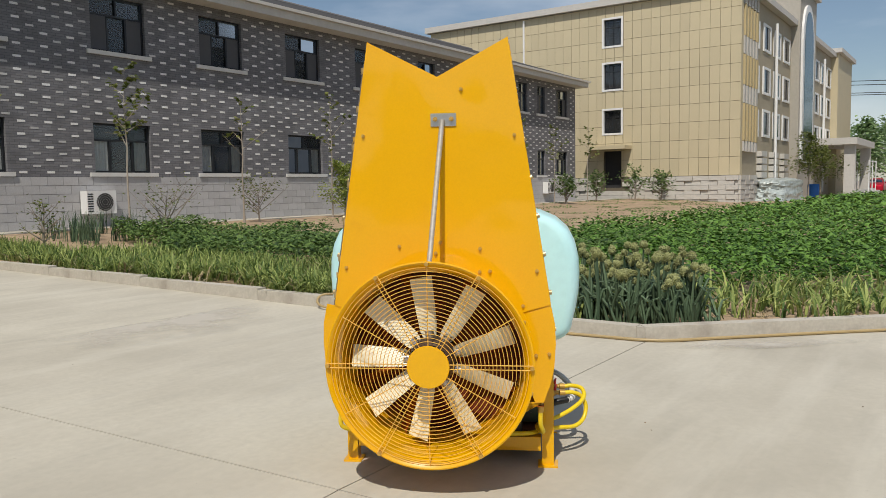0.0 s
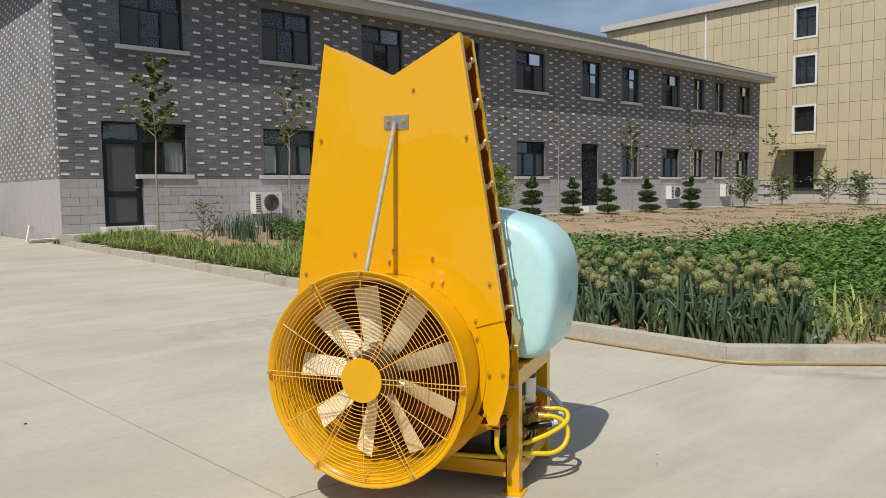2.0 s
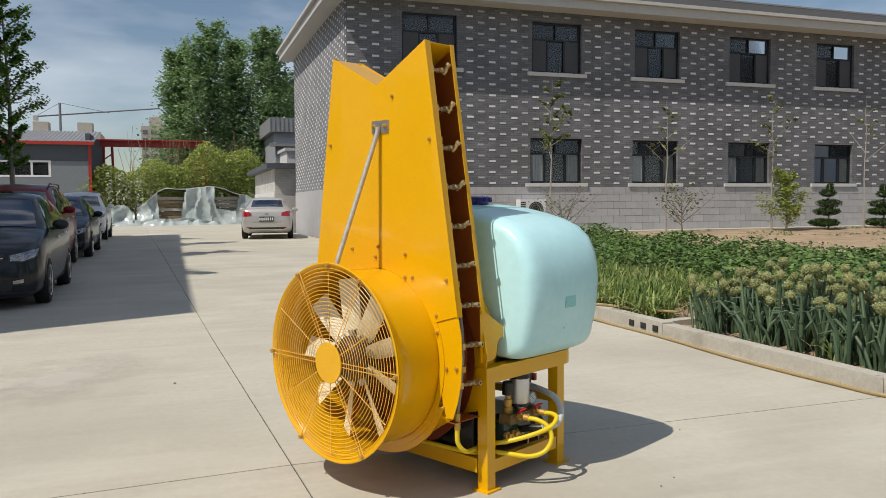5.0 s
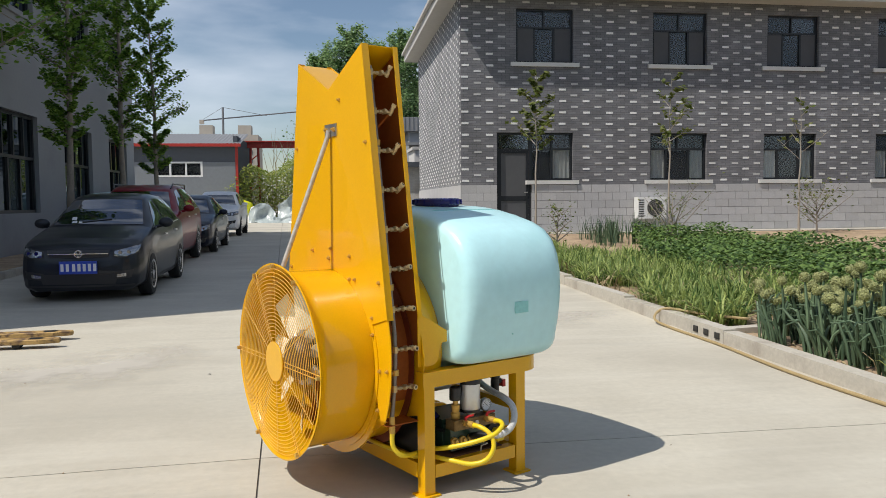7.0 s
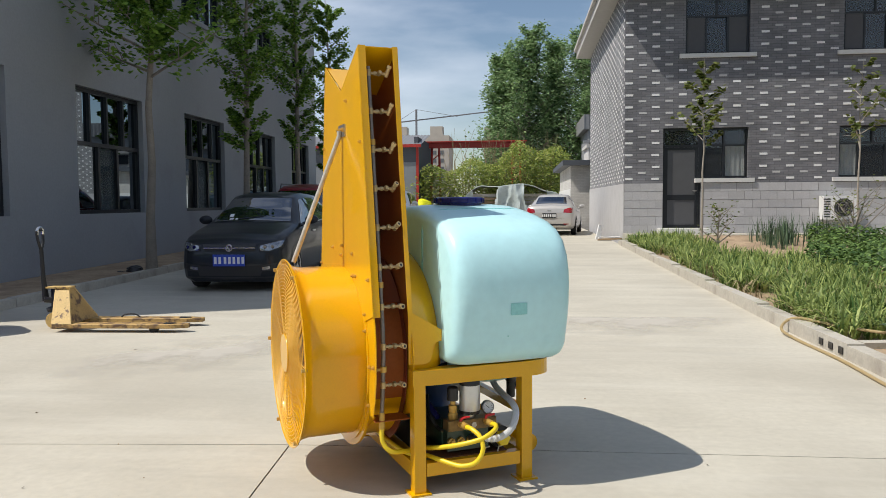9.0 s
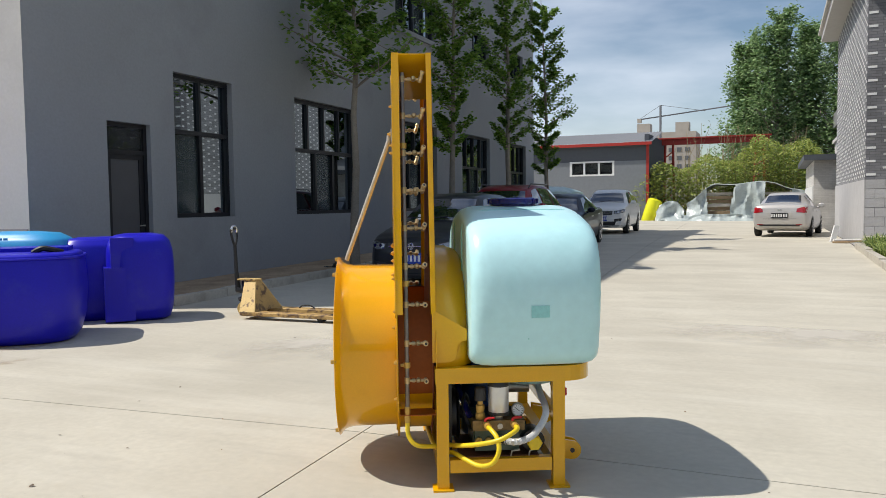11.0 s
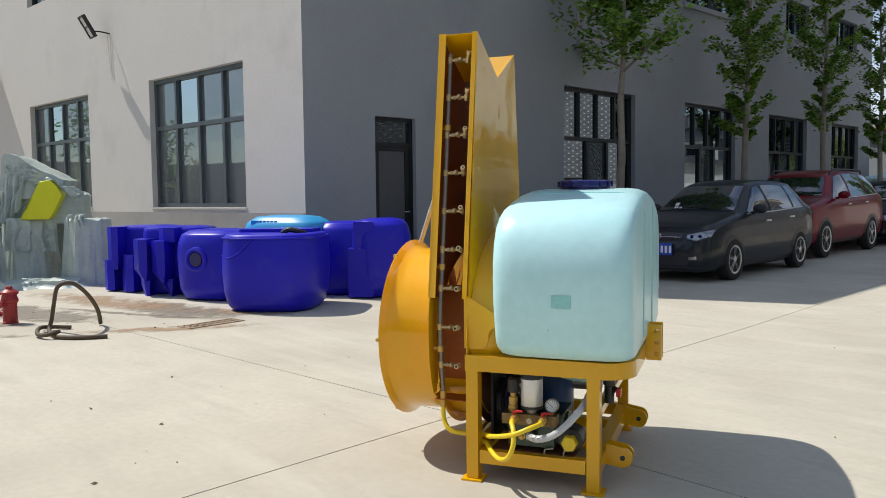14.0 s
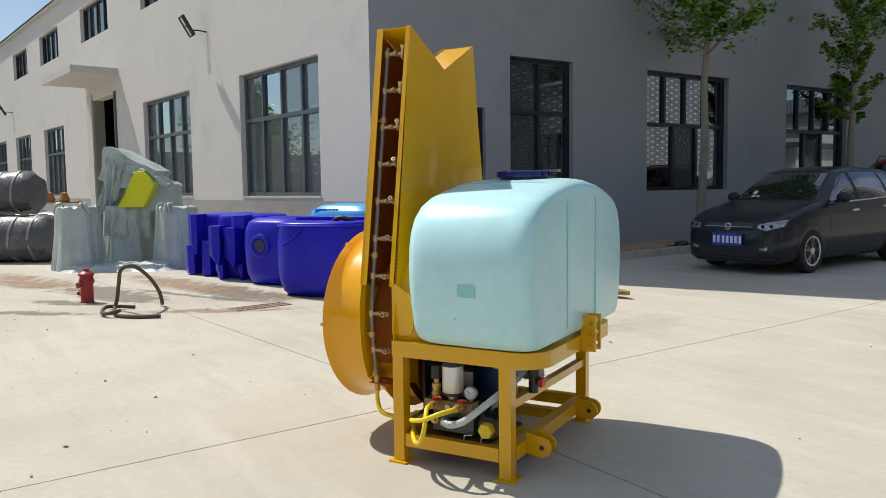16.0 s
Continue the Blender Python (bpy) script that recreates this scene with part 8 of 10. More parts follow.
t, s_ = prism_tank("lime_tank", "bright lime yellow moulded tank part covered by grey sheet", [(-0.28, 0.0), (0.12, 0.0), (0.20, 0.13), (0.31, 0.35), (0.24, 0.48), (0.13, 0.57), (0.0, 0.55), (-0.09, 0.28), (-0.16, 0.14)], 0.34, pose(-10.16, 0.60, 0.945, 0, 0, 57), LIME, 0.03, 0.9, "tanks under grey covers")
hung_sheet(s_, (0.10, -0.12, 0.63), (0.22, 0.05, 0.60), (0.50, -0.10, 0.34), (0.56, 0.02, 0.36), 2, 0.03, 19, 30, 16)
for x, y, sx, sy, r in ((-9.55, 0.45, 0.46, 0.22, 40), (-9.75, -0.12, 0.42, 0.2, 55)):
    t = draped("fallen_sheet", "crumpled grey sheet lying on the concrete", pose(x, y, 0, 0, 0, r), sx, sy, 0.09, int(x * 10), TARP, "", 11, 0.3, category="sheet")
for x, y, z, L_, R_, sd in ((-12.62, -1.20, 0.0, 1.05, 0.41, 21), (-13.25, -1.34, 0.80, 1.0, 0.39, 22), (-14.6, -0.3, 0.0, 0.9, 0.42, 23)):
    t = thing("wrapped_tank", "tank wrapped in dark grey film lying on its side", "wrapped tank", pose(x, y, z, 0, 0, 50), "dark wrapped tanks")
    bm = bmesh.new()
    lathe(bm, [(0, -L_), (R_ * 0.55, -L_), (R_ * 0.80, -L_ * 0.97), (R_ * 0.95, -L_ * 0.88), (R_, -L_ * 0.7), (R_ * 0.97, -L_ * 0.45), (R_, -L_ * 0.2), (R_ * 0.97, 0.0), (R_, L_ * 0.25), (R_ * 0.97, L_ * 0.5), (R_, L_ * 0.72), (R_ * 0.95, L_ * 0.88), (R_ * 0.80, L_ * 0.97), (R_ * 0.55, L_), (0, L_)], 56, "x", (0, 0, R_))
    for v in bm.verts:
        v.co += Vector((0, 1, 1)) * 0.035 * noise.noise(v.co * 6 + Vector((sd, 0, 0)))
        v.co.z = max(0, v.co.z)
    part("film_wrap", bm, DKWRAP, t)
    for s in (-0.55, -0.05, 0.38, 0.74):
        bm = bmesh.new()
        lathe(bm, [(R_ * 0.99, s * L_), (R_ * 1.015, s * L_ + 0.005), (R_ * 1.015, s * L_ + 0.045), (R_ * 0.99, s * L_ + 0.05)], 40, "x", (0, 0, R_))
        for v in bm.verts:
            v.co += Vector((0, 1, 1)) * 0.035 * noise.noise(v.co * 6 + Vector((sd, 0, 0))) + Vector((0.05 * noise.noise(v.co * 2), 0, 0))
            v.co.z = max(0.001, v.co.z)
        part("wrapping_band", bm, mat("milky_wrapping_band", (0.22, 0.22, 0.225), 0.4, vary=0.2) if "milky_wrapping_band" not in bpy.data.materials else bpy.data.materials["milky_wrapping_band"], t, "milky band of film")
# machine parts before the gateway
RUSTOR = mat("rusty_orange_steel", (0.42, 0.17, 0.045), 0.7, vary=0.3, scale=9)
rk = thing("parts_rack", "rusty steel rack with orange machine parts", "rack", pose(-16.75, 0.05, 0, 0, 0, 35))
for x in (-0.6, 0.6):
    for y in (-0.3, 0.3):
        bbox_part("upright", (x - 0.02, x + 0.02, y - 0.02, y + 0.02, 0, 1.0), WOOD, rk, 0.003)
for z in (0.35, 0.95):
    bbox_part("shelf", (-0.64, 0.64, -0.33, 0.33, z, z + 0.03), WOOD, rk, 0.004)
for i in range(5):
    bm = bmesh.new()
    lathe(bm, [(0, 0), (0.10, 0), (0.12, 0.05), (0.06, 0.2), (0, 0.22)], 12, "z", (-0.45 + i * 0.22, 0.05 * (-1) ** i, 0.38 if i % 2 else 0.98))
    part("casting", bm, RUSTOR, rk, "rusty orange casting")

# ---- hydrant and hoses ----
hy = thing("fire_hydrant", "short red fire hydrant standing in the yard", "hydrant", pose(-6.21, -0.82, 0))
bm = bmesh.new()
lathe(bm, [(0, 0), (0.072, 0), (0.072, 0.015), (0.066, 0.02), (0.066, 0.20), (0.078, 0.215), (0.080, 0.24), (0.070, 0.265), (0.066, 0.29), (0.082, 0.295), (0.082, 0.315), (0.06, 0.335), (0.03, 0.345), (0.03, 0.37), (0, 0.372)], 24, "z")
part("barrel", bm, HYDR, hy)
for a, z in ((200, 0.20), (215, 0.10), (300, 0.20)):
    bm = bmesh.new()
    r = radians(a)
    tube(bm, [(0.05 * math.cos(r), 0.05 * math.sin(r), z), (0.10 * math.cos(r), 0.10 * math.sin(r), z)], 0.024, 10)
    tube(bm, [(0.10 * math.cos(r), 0.10 * math.sin(r), z), (0.115 * math.cos(r), 0.115 * math.sin(r), z)], 0.032, 6)
    part("outlet", bm, HYDR, hy)
bm = bmesh.new()
tube(bm, [(-0.10, -0.06, 0.19), (-0.115, -0.07, 0.12), (-0.09, -0.06, 0.06)], 0.004, 5)
part("cap_chain", bm, STEEL, hy)
lh = thing("rubber_hose", "stiff muddy rubber hose arched above the concrete", "hose")
bm = bmesh.new()
tube(bm, smooth_path([(-5.43, -0.22, 0.02), (-5.38, -0.26, 0.16), (-5.30, -0.36, 0.31), (-5.22, -0.49, 0.43), (-5.20, -0.58, 0.46), (-5.24, -0.65, 0.42), (-5.32, -0.66, 0.28), (-5.38, -0.67, 0.12), (-5.36, -0.70, 0.03), (-5.18, -0.74, 0.02), (-4.92, -0.75, 0.02), (-4.74, -0.62, 0.02), (-4.64, -0.43, 0.02)], 8), 0.019, 10)
part("arched_length", bm, OLDHOSE, lh)
bm = bmesh.new()
tube(bm, smooth_path([(-5.40, -0.50, 0.02), (-5.46, -0.62, 0.03), (-5.36, -0.78, 0.05), (-5.12, -0.86, 0.03), (-4.95, -0.82, 0.045), (-5.0, -0.72, 0.055)], 8), 0.019, 10)
part("coiled_length", bm, OLDHOSE, lh)
gh = thing("garden_hose", "ochre garden hose lying along the kerb", "hose")
bm = bmesh.new()
tube(bm, smooth_path([(3.5, 3.05, 0.13), (3.35, 2.85, 0.16), (3.2, 3.35, 0.135), (3.0, 3.75, 0.14), (2.86, 3.7, 0.05), (2.86, 3.3, 0.016), (2.88, 2.4, 0.016), (2.84, 1.4, 0.016), (2.88, 0.5, 0.016), (2.95, 0.02, 0.016), (3.3, -0.38, 0.016), (4.2, -1.32, 0.016), (6.0, -3.3, 0.016), (9, -6.4, 0.016)], 12), 0.013, 8)
part("length", bm, GHOSE, gh)
for i in range(3):
    bm = bmesh.new()
    box(bm, 2.945, 2.953, 2.55 + i * 0.2, 2.63 + i * 0.2, 0.03, 0.085)
    tagged(part("drain_hole", bm, BLACKP, garden_kerb, "dark drain hole in the kerb", False))
# offcuts beside the brick building and planks
sl = thing("stone_offcuts", "pale stone offcuts and boards dumped at the building corner", "rubble", pose(2.62, 18.2, 0.17))
bbox_part("board", (-0.06, 0.06, -0.03, 0.03, 0, 0.42), WHITE, sl, 0.008, m=pose(0.0, 0.0, 0.0, 0, 14, 20))
bbox_part("board", (-0.5, 0.5, -0.1, 0.1, 0, 0.05), SILL, sl, 0.008, m=pose(0.5, 0.1, 0.02, 4, 0, 12))
bbox_part("board", (-0.35, 0.35, -0.08, 0.08, 0, 0.04), WOOD, sl, 0.006, m=pose(0.35, -0.15, 0.0, 0, -3, -10))

# ---- back of the yard ----
shed = thing("shed", "blue-grey shed with red trim and a pale sheet roof", "shed", None)
bm = bmesh.new()
wall_boxes(bm, -15, -5.75, 0, 4.75, 44, 44.25, [(-10.5, -7.75, 2.85, 3.75)])
box(bm, -6.0, -5.75, 44.25, 52, 0, 5.3)
part("wall", bm, SHEDG, shed, "", False)
bm = bmesh.new()
wall_boxes(bm, -15, -5.86, 0, 3.72, 43.97, 43.998, [(-10.5, -7.75, 2.85, 3.75)])
part("lower_cladding", bm, mat("pale_blue_grey_panel", (0.19, 0.205, 0.225), 0.7, vary=0.08), shed, "paler lower wall", False)
bm = bmesh.new()
rib = [[bm.verts.new((-15.4 + i * 0.1075, y, z + 0.05 * (i % 2))) for y, z in ((43.7, 4.78), (48.6, 5.75))] for i in range(93)]
for a, b in zip(rib, rib[1:]):
    bm.faces.new((a[0], b[0], b[1], a[1]))
part("roof", bm, SHEDR, shed, "ribbed pale sheet roof", False)
bbox_part("red_trim", (-15.4, -5.5, 43.66, 43.7, 4.62, 4.80), RUSTRED, shed, 0)
bbox_part("red_corner", (-5.85, -5.7, 43.95, 44.1, 0, 4.7), RUSTRED, shed, 0)
sw = bmesh.new()
for q in ((-10.5, -7.75, 2.85, 2.95), (-10.5, -7.75, 3.65, 3.75), (-10.5, -10.38, 2.95, 3.65), (-7.87, -7.75, 2.95, 3.65), (-9.65, -9.55, 2.95, 3.65), (-8.75, -8.65, 2.95, 3.65)):
    box(sw, q[0], q[1], 43.96, 44.1, q[2], q[3])
part("window_frame", sw, WHITE, shed, "white window frame", False)
bbox_part("pane", (-10.4, -7.85, 44.08, 44.1, 2.95, 3.65), GLASS, shed, 0)
bbox_part("window_back", (-10.5, -7.75, 44.6, 44.62, 2.8, 3.8), ROOM, shed, 0)
TEAL = cloth_mat("pale_teal_film", (0.34, 0.47, 0.46), 0.3, 2.6, 0.04, 12.0)
for y, ry, h, sd in ((19.6, 2.0, 1.50, 41), (25.3, 2.6, 1.72, 44)):
    draped("covered_stack", "low stack under pale teal film beside the works wall", pose(-6.35, y, 0.1, 0, 0, 0), 0.55, ry, h, sd, TEAL, "stacks under teal film", 9, 0.05, category="covered stack", sqn=5)
gan = thing("gantry_crane", "red steel gantry beam on lattice legs", "gantry", None)
bbox_part("beam", (-7.2, 0.9, 50, 50.35, 4.98, 5.36), RUSTRED, gan, 0.03)
bbox_part("upper_flange", (-7.3, 1.0, 49.85, 50.5, 5.36, 5.44), RUSTRED, gan, 0.01)
for x in (-5.3, 0.3):
    for dx in (-0.35, 0.35):
        bm = bmesh.new()
        tube(bm, [(x + dx, 50.2, 0), (x + dx * 0.7, 50.2, 4.98)], 0.08, 8)
        part("leg", bm, RUSTRED, gan)
    for i in range(6):
        bm = bmesh.new()
        tube(bm, [(x - 0.33, 50.2, 0.6 + i * 0.7), (x + 0.33, 50.2, 1.1 + i * 0.7)], 0.04, 6)
        part("lattice_bar", bm, RUSTRED, gan)
for x, y, h, lab, mt in ((-5.55, 42.6, 1.45, "yellow moulded drum lying by the hedge", LIME), (-4.75, 42.4, 1.05, "white plastic drum lying by the hedge", WHITE)):
    t = thing("drum", lab, "drum", pose(x, y, 0, 0, 18, 20))
    bm = bmesh.new()
    lathe(bm, [(0, 0), (0.36, 0), (0.42, 0.08), (0.43, h * 0.5), (0.42, h - 0.1), (0.3, h), (0, h)], 22, "z")
    part("shell", bm, mt, t)
pile = thing("covered_pile", "stacked boards under torn clear plastic film", "pile", None)
for x0, x1, y0, rows_, lab in ((-2.55, -0.75, 42.0, 8, WOOD), (0.55, 2.1, 42.1, 8, KERB), (-1.1, 0.4, 42.6, 8, WOOD)):
    for j in range(rows_):
        dx, dy = 0.07 * math.sin(j * 5 + x0), 0.06 * math.cos(j * 3 + x0)
        bbox_part("stacked_board", (x0 + dx, x1 + dx, y0 + dy, y0 + 1.7 + dy, 0.10 + j * 0.205, 0.26 + j * 0.205), KERB if (j * 7 + int(x0 * 3)) % 3 == 0 else lab, pile, 0.01)
def sheet(x0, x1, yf, yb, top, seed, openings, skirt=0.0):
    """Film hung over the stack: flat ridge, creased front with gaps at the openings."""
    bm = bmesh.new()
    nx, nz = 76, 22
    vs = []
    for i in range(nx + 1):
        row = []
        x = x0 + (x1 - x0) * i / nx
        for j in range(nz + 1):
            f = j / nz
            u_ = 2 * (x - x0) / (x1 - x0) - 1
            h_ = top * (0.55 + 0.45 * (1 - abs(u_) ** 2.6)) * (0.96 + 0.16 * noise.noise(Vector((x * 0.8, seed, 0))))
            if f < 0.3:
                y, z = yb + (yf - yb) * f / 0.3, h_ - 0.10 * (1 - f / 0.3)
            else:
                g = (f - 0.3) / 0.7
                y, z = yf - (0.25 + skirt) * g * g, h_ * (1 - g)
            c_ = (1 - abs(noise.noise(Vector((x * 1.4, z * 0.6, seed))))) ** 4
            y += 0.22 * noise.noise(Vector((x * 1.8 + f, f * 3, seed))) - 0.22 * c_
            row.append(bm.verts.new((x + 0.05 * noise.noise(Vector((x * 3, z * 3, seed + 5))), y, max(0.01, z))))
        vs.append(row)
    for i in range(nx):
        x = x0 + (x1 - x0) * (i + 0.5) / nx
        for j in range(nz):
            f = (j + 0.5) / nz
            if any(a + 0.35 * (f - 0.3) < x < b - 0.55 * (f - 0.3) and 0.34 < f < hi for a, b, hi in openings):
                continue
            bm.faces.new((vs[i][j], vs[i + 1][j], vs[i + 1][j + 1], vs[i][j + 1]))
    return part("film", bm, FILM, pile, "crumpled clear plastic film")


sheet(-3.3, 3.4, 41.7, 44.2, 2.35, 3, [(-2.3, -0.75, 0.92), (0.7, 2.1, 0.7)])
sheet(-4.6, 1.0, 41.2, 41.7, 0.55, 8, [], 0.5)
sheet(-4.9, -3.4, 41.6, 42.6, 1.3, 14, [], 0.2)
# small outbuilding behind the brick building, and a hall roof behind it
ob_ = thing("outbuilding", "small pale rendered outbuilding with a flat slab roof", "building", None)
OUTB = brick_mat("pale_grey_brickwork", (0.50, 0.485, 0.46), (0.58, 0.56, 0.53), (0.45, 0.43, 0.41), "x")
bbox_part("wall", (2.6, 8.0, 29.0, 37.4, 0, 2.72), OUTB, ob_, 0.01)
bbox_part("white_dado", (2.56, 2.6, 29.02, 37.38, 0, 1.75), WHITE, ob_, 0.004, "whitewashed lower wall")
bbox_part("roof_slab", (2.25, 8.3, 28.7, 37.8, 2.72, 2.93), SHEDG, ob_, 0.01)
bbox_part("upper_block", (3.75, 6.9, 33.8, 36.4, 2.93, 3.78), RENDER_L, ob_, 0.01)
bbox_part("upper_roof", (3.65, 7.0, 33.7, 36.5, 3.78, 3.92), EAVE, ob_, 0.01)
bbox_part("window", (4.2, 4.9, 33.76, 33.8, 3.25, 3.7), DARKPANE, ob_, 0)
hall = thing("hall", "far grey hall with a ribbed roof edge and louvres", "building", None)
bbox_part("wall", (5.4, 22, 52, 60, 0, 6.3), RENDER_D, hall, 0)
bbox_part("roof_edge", (5.0, 22.3, 51.7, 60.3, 6.3, 7.3), SHEDR, hall, 0)
for i in range(58):
    bbox_part("roof_rib", (5.0 + i * 0.3, 5.08 + i * 0.3, 51.66, 51.7, 6.3, 7.3), SHEDR, hall, 0)
bbox_part("lower_edge", (5.0, 22.3, 51.5, 52, 5.3, 5.5), SHEDR, hall, 0)
for i in range(6):
    bbox_part("louvre", (6.4, 8.6, 51.9, 52.05, 3.6 + i * 0.25, 3.72 + i * 0.25), FARDK, hall, 0)
# far unfinished blocks and tower crane
for x0, x1, y, h in ((-52.6, -27, 306, 27.8), (-14, 6, 330, 33)):
    t = thing("unfinished_block", "distant grey concrete block of flats under construction", "building", None, "distant blocks under construction")
    bbox_part("frame", (x0, x1, y, y + 18, 0, h), FAR, t, 0)
    for j in range(int(h / 3.2)):
        for i in range(int((x1 - x0) / 3)):
            bbox_part("opening", (x0 + 0.6 + i * 3, x0 + 2.4 + i * 3, y - 0.15, y, 1.0 + j * 3.2, 2.6 + j * 3.2), FARDK, t, 0)
    bbox_part("lift_head", (x0 + 3, x0 + 8, y + 4, y + 10, h, h + 4), FAR, t, 0)
    bbox_part("lift_head", (x1 - 8, x1 - 3, y + 4, y + 10, h, h + 4), FAR, t, 0)
cr = thing("tower_crane", "thin distant tower crane", "crane", pose(-39.3, 300, 0))
bm = bmesh.new()
for p, q, r in (((0, 0, 0), (0, 0, 37.5), 0.45), ((-8, 0, 32.5), (33, 5, 37.2), 0.25), ((0, 0, 37.5), (16, 3, 34.8), 0.08), ((0, 0, 37.5), (-8, 0, 32.5), 0.08)):
    tube(bm, [p, q], r, 6)
part("mast_and_jib", bm, mat("crane_steel", (0.16, 0.17, 0.19), 0.6), cr)
bbox_part("counterweight", (-8.5, -7, -0.8, 0.8, 31.2, 32.8), FAR, cr, 0)
# plain walls added out of view, to close the yard and darken window reflections
back = thing("wall_far_yard", "plain grey wall added out of view for window reflections", "wall", None, "", "structure")
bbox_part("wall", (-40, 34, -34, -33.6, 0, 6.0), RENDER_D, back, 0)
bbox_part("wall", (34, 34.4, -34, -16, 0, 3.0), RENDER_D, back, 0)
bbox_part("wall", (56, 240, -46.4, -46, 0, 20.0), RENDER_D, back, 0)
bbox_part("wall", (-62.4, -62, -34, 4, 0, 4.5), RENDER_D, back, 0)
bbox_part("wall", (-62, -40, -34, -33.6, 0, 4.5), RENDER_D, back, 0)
# office forecourt: covered heap, blue drum, red car
t = draped("covered_heap", "low heap under pale clear film", pose(52, 9.0, 0, 0, 0, 0), 3.6, 1.0, 1.5, 31, FILM, "", 7, 0.1, category="heap")
t = thing("blue_drum", "bright blue plastic drum", "drum", pose(60, 8.3, 0))
bm = bmesh.new()
lathe(bm, [(0, 0), (0.42, 0), (0.45, 0.1), (0.45, 0.95), (0.4, 1.05), (0, 1.05)], 20, "z")
part("shell", bm, mat("bright_blue_plastic", (0.02, 0.16, 0.6), 0.4), t)
c, sh, at = car("red_hatchback", "bright red car parked by the offices", pose(88, 7.2, 0, 0, 0, -90), HATCH, paint("bright_red", (0.45, 0.01, 0.03)), (0.76, 3.22), 0.30, [(1.30, 2.12, 2.10, 1.78), (2.19, 3.02, 2.98, 2.19)], (1.12, 1.72), (3.79, 3.46))

fr = thing("pipe_frame", "white pipe frame standing before the offices", "frame", pose(72, 6.0, 0), "", "")
for x in (0, 2.6, 5.2):
    for y in (0, 1.5):
        bm = bmesh.new()
        tube(bm, [(x, y, 0), (x, y, 3.0)], 0.05, 6)
        part("post", bm, WHITE, fr)
for z in (1.1, 2.9):
    for y in (0, 1.5):
        bm = bmesh.new()
        tube(bm, [(0, y, z), (5.2, y, z)], 0.04, 6)
        part("rail", bm, WHITE, fr)
cb = thing("overhead_cables", "thin black overhead cables", "cable", None)
for k, (za, zb) in enumerate(((11.3, 11.5), (10.9, 11.1), (10.1, 10.5), (9.9, 10.3))):
    bm = bmesh.new()
    tube(bm, [(86.0 + i, TY - 0.4 - 45 * i / 12, za + (zb - za) * i / 12 - 0.5 * math.sin(math.pi * i / 12)) for i in range(13)], 0.035, 5)
    part("cable", bm, BLACK, cb)

# ---- planting ----
def scatter(n, x0, x1, y0, y1, keep, rs):
    p = np.stack([rs.uniform(x0, x1, n), rs.uniform(y0, y1, n)], 1)
    return np.array([q for q in p if keep(q[0], q[1])])


def diag(x, y):
    """Distance inside the slanting kerb."""
    return ((x - 3.02) * 1.0 + (y - 0.16) * 0.918) / 1.357


rs = np.random.RandomState(11)
# potato-like crop over the wide field
def crop_keep(x, y):
    return diag(x, y) > 1.75 and x > 4.7 and y < min(1.6 + (x - 4.7) * 0.52, 5.8) + 0.35 * math.sin(x * 0.9)


near = scatter(60000, 4.7, 12, -8, 6.5, crop_keep, rs)
mid = scatter(46000, 12, 26, -22, 10, lambda x, y: crop_keep(x, y) and y > -x * 0.75, rs)
far = scatter(34000, 26, 62, -30, 10, lambda x, y: crop_keep(x, y) and y > -x * 0.5, rs)


def mound(p):
    row = 0.5 + 0.5 * np.cos((p[:, 1] + 0.12 * p[:, 0]) * 2 * np.pi / 0.75)
    return 0.15 + 0.31 * row + 0.05 * np.sin(p[:, 0] * 5.3 + 2.1 * np.sin(p[:, 1] * 3.7)) * np.sin(p[:, 1] * 4.9)


for nm, p, sz in (("potato_crop", near, (0.05, 0.10)), ("potato_crop_middle", mid, (0.085, 0.15)), ("potato_crop_far", far, (0.15, 0.28))):
    z = 0.06 + mound(p) * (0.25 + 0.80 * rs.rand(len(p))) + 0.06 * np.sin(p[:, 0] * 1.7) * np.sin(p[:, 1] * 1.3)
    ob = quads(nm, np.c_[p, z], rs.uniform(*sz, len(p)), LEAF_V, (-0.35, 0.85), bend=0.4, aspect=1.35, seed=3)
    tagged(ob, "dense low green leafy crop in rows", "crop", "", "stuff")
# dark bushy beans behind the garlic
def bean_keep(x, y):
    return (x > 5.15 + 0.2 * math.sin(y * 1.3) + max(0, y - 9.6) * 0.42) and x < 9.6 - 0.05 * y and y < 13.6 and noise.noise(Vector((x * 0.55, y * 0.55, 3))) > -0.34


p = scatter(38000, 4.6, 9.5, 2.4, 14.0, bean_keep, rs)
top = np.array([0.38 + 0.24 * noise.noise(Vector((a * 1.1, b * 1.1, 7))) for a, b in p])
sl_ = np.array([soil_height(a, b) for a, b in p])
tagged(quads("bean_bushes", np.c_[p, sl_ + np.maximum(0.06, top) * (0.35 + 0.75 * rs.rand(len(p)))], rs.uniform(0.055, 0.11, len(p)), LEAF_D, (-0.3, 0.9), bend=0.4, aspect=1.5, seed=5), "dark green bushy bean plants", "crop", "", "stuff")
# garlic along the kerbs
def gar_keep(x, y):
    return noise.noise(Vector((x * 0.9, y * 0.9, 1))) > -0.42


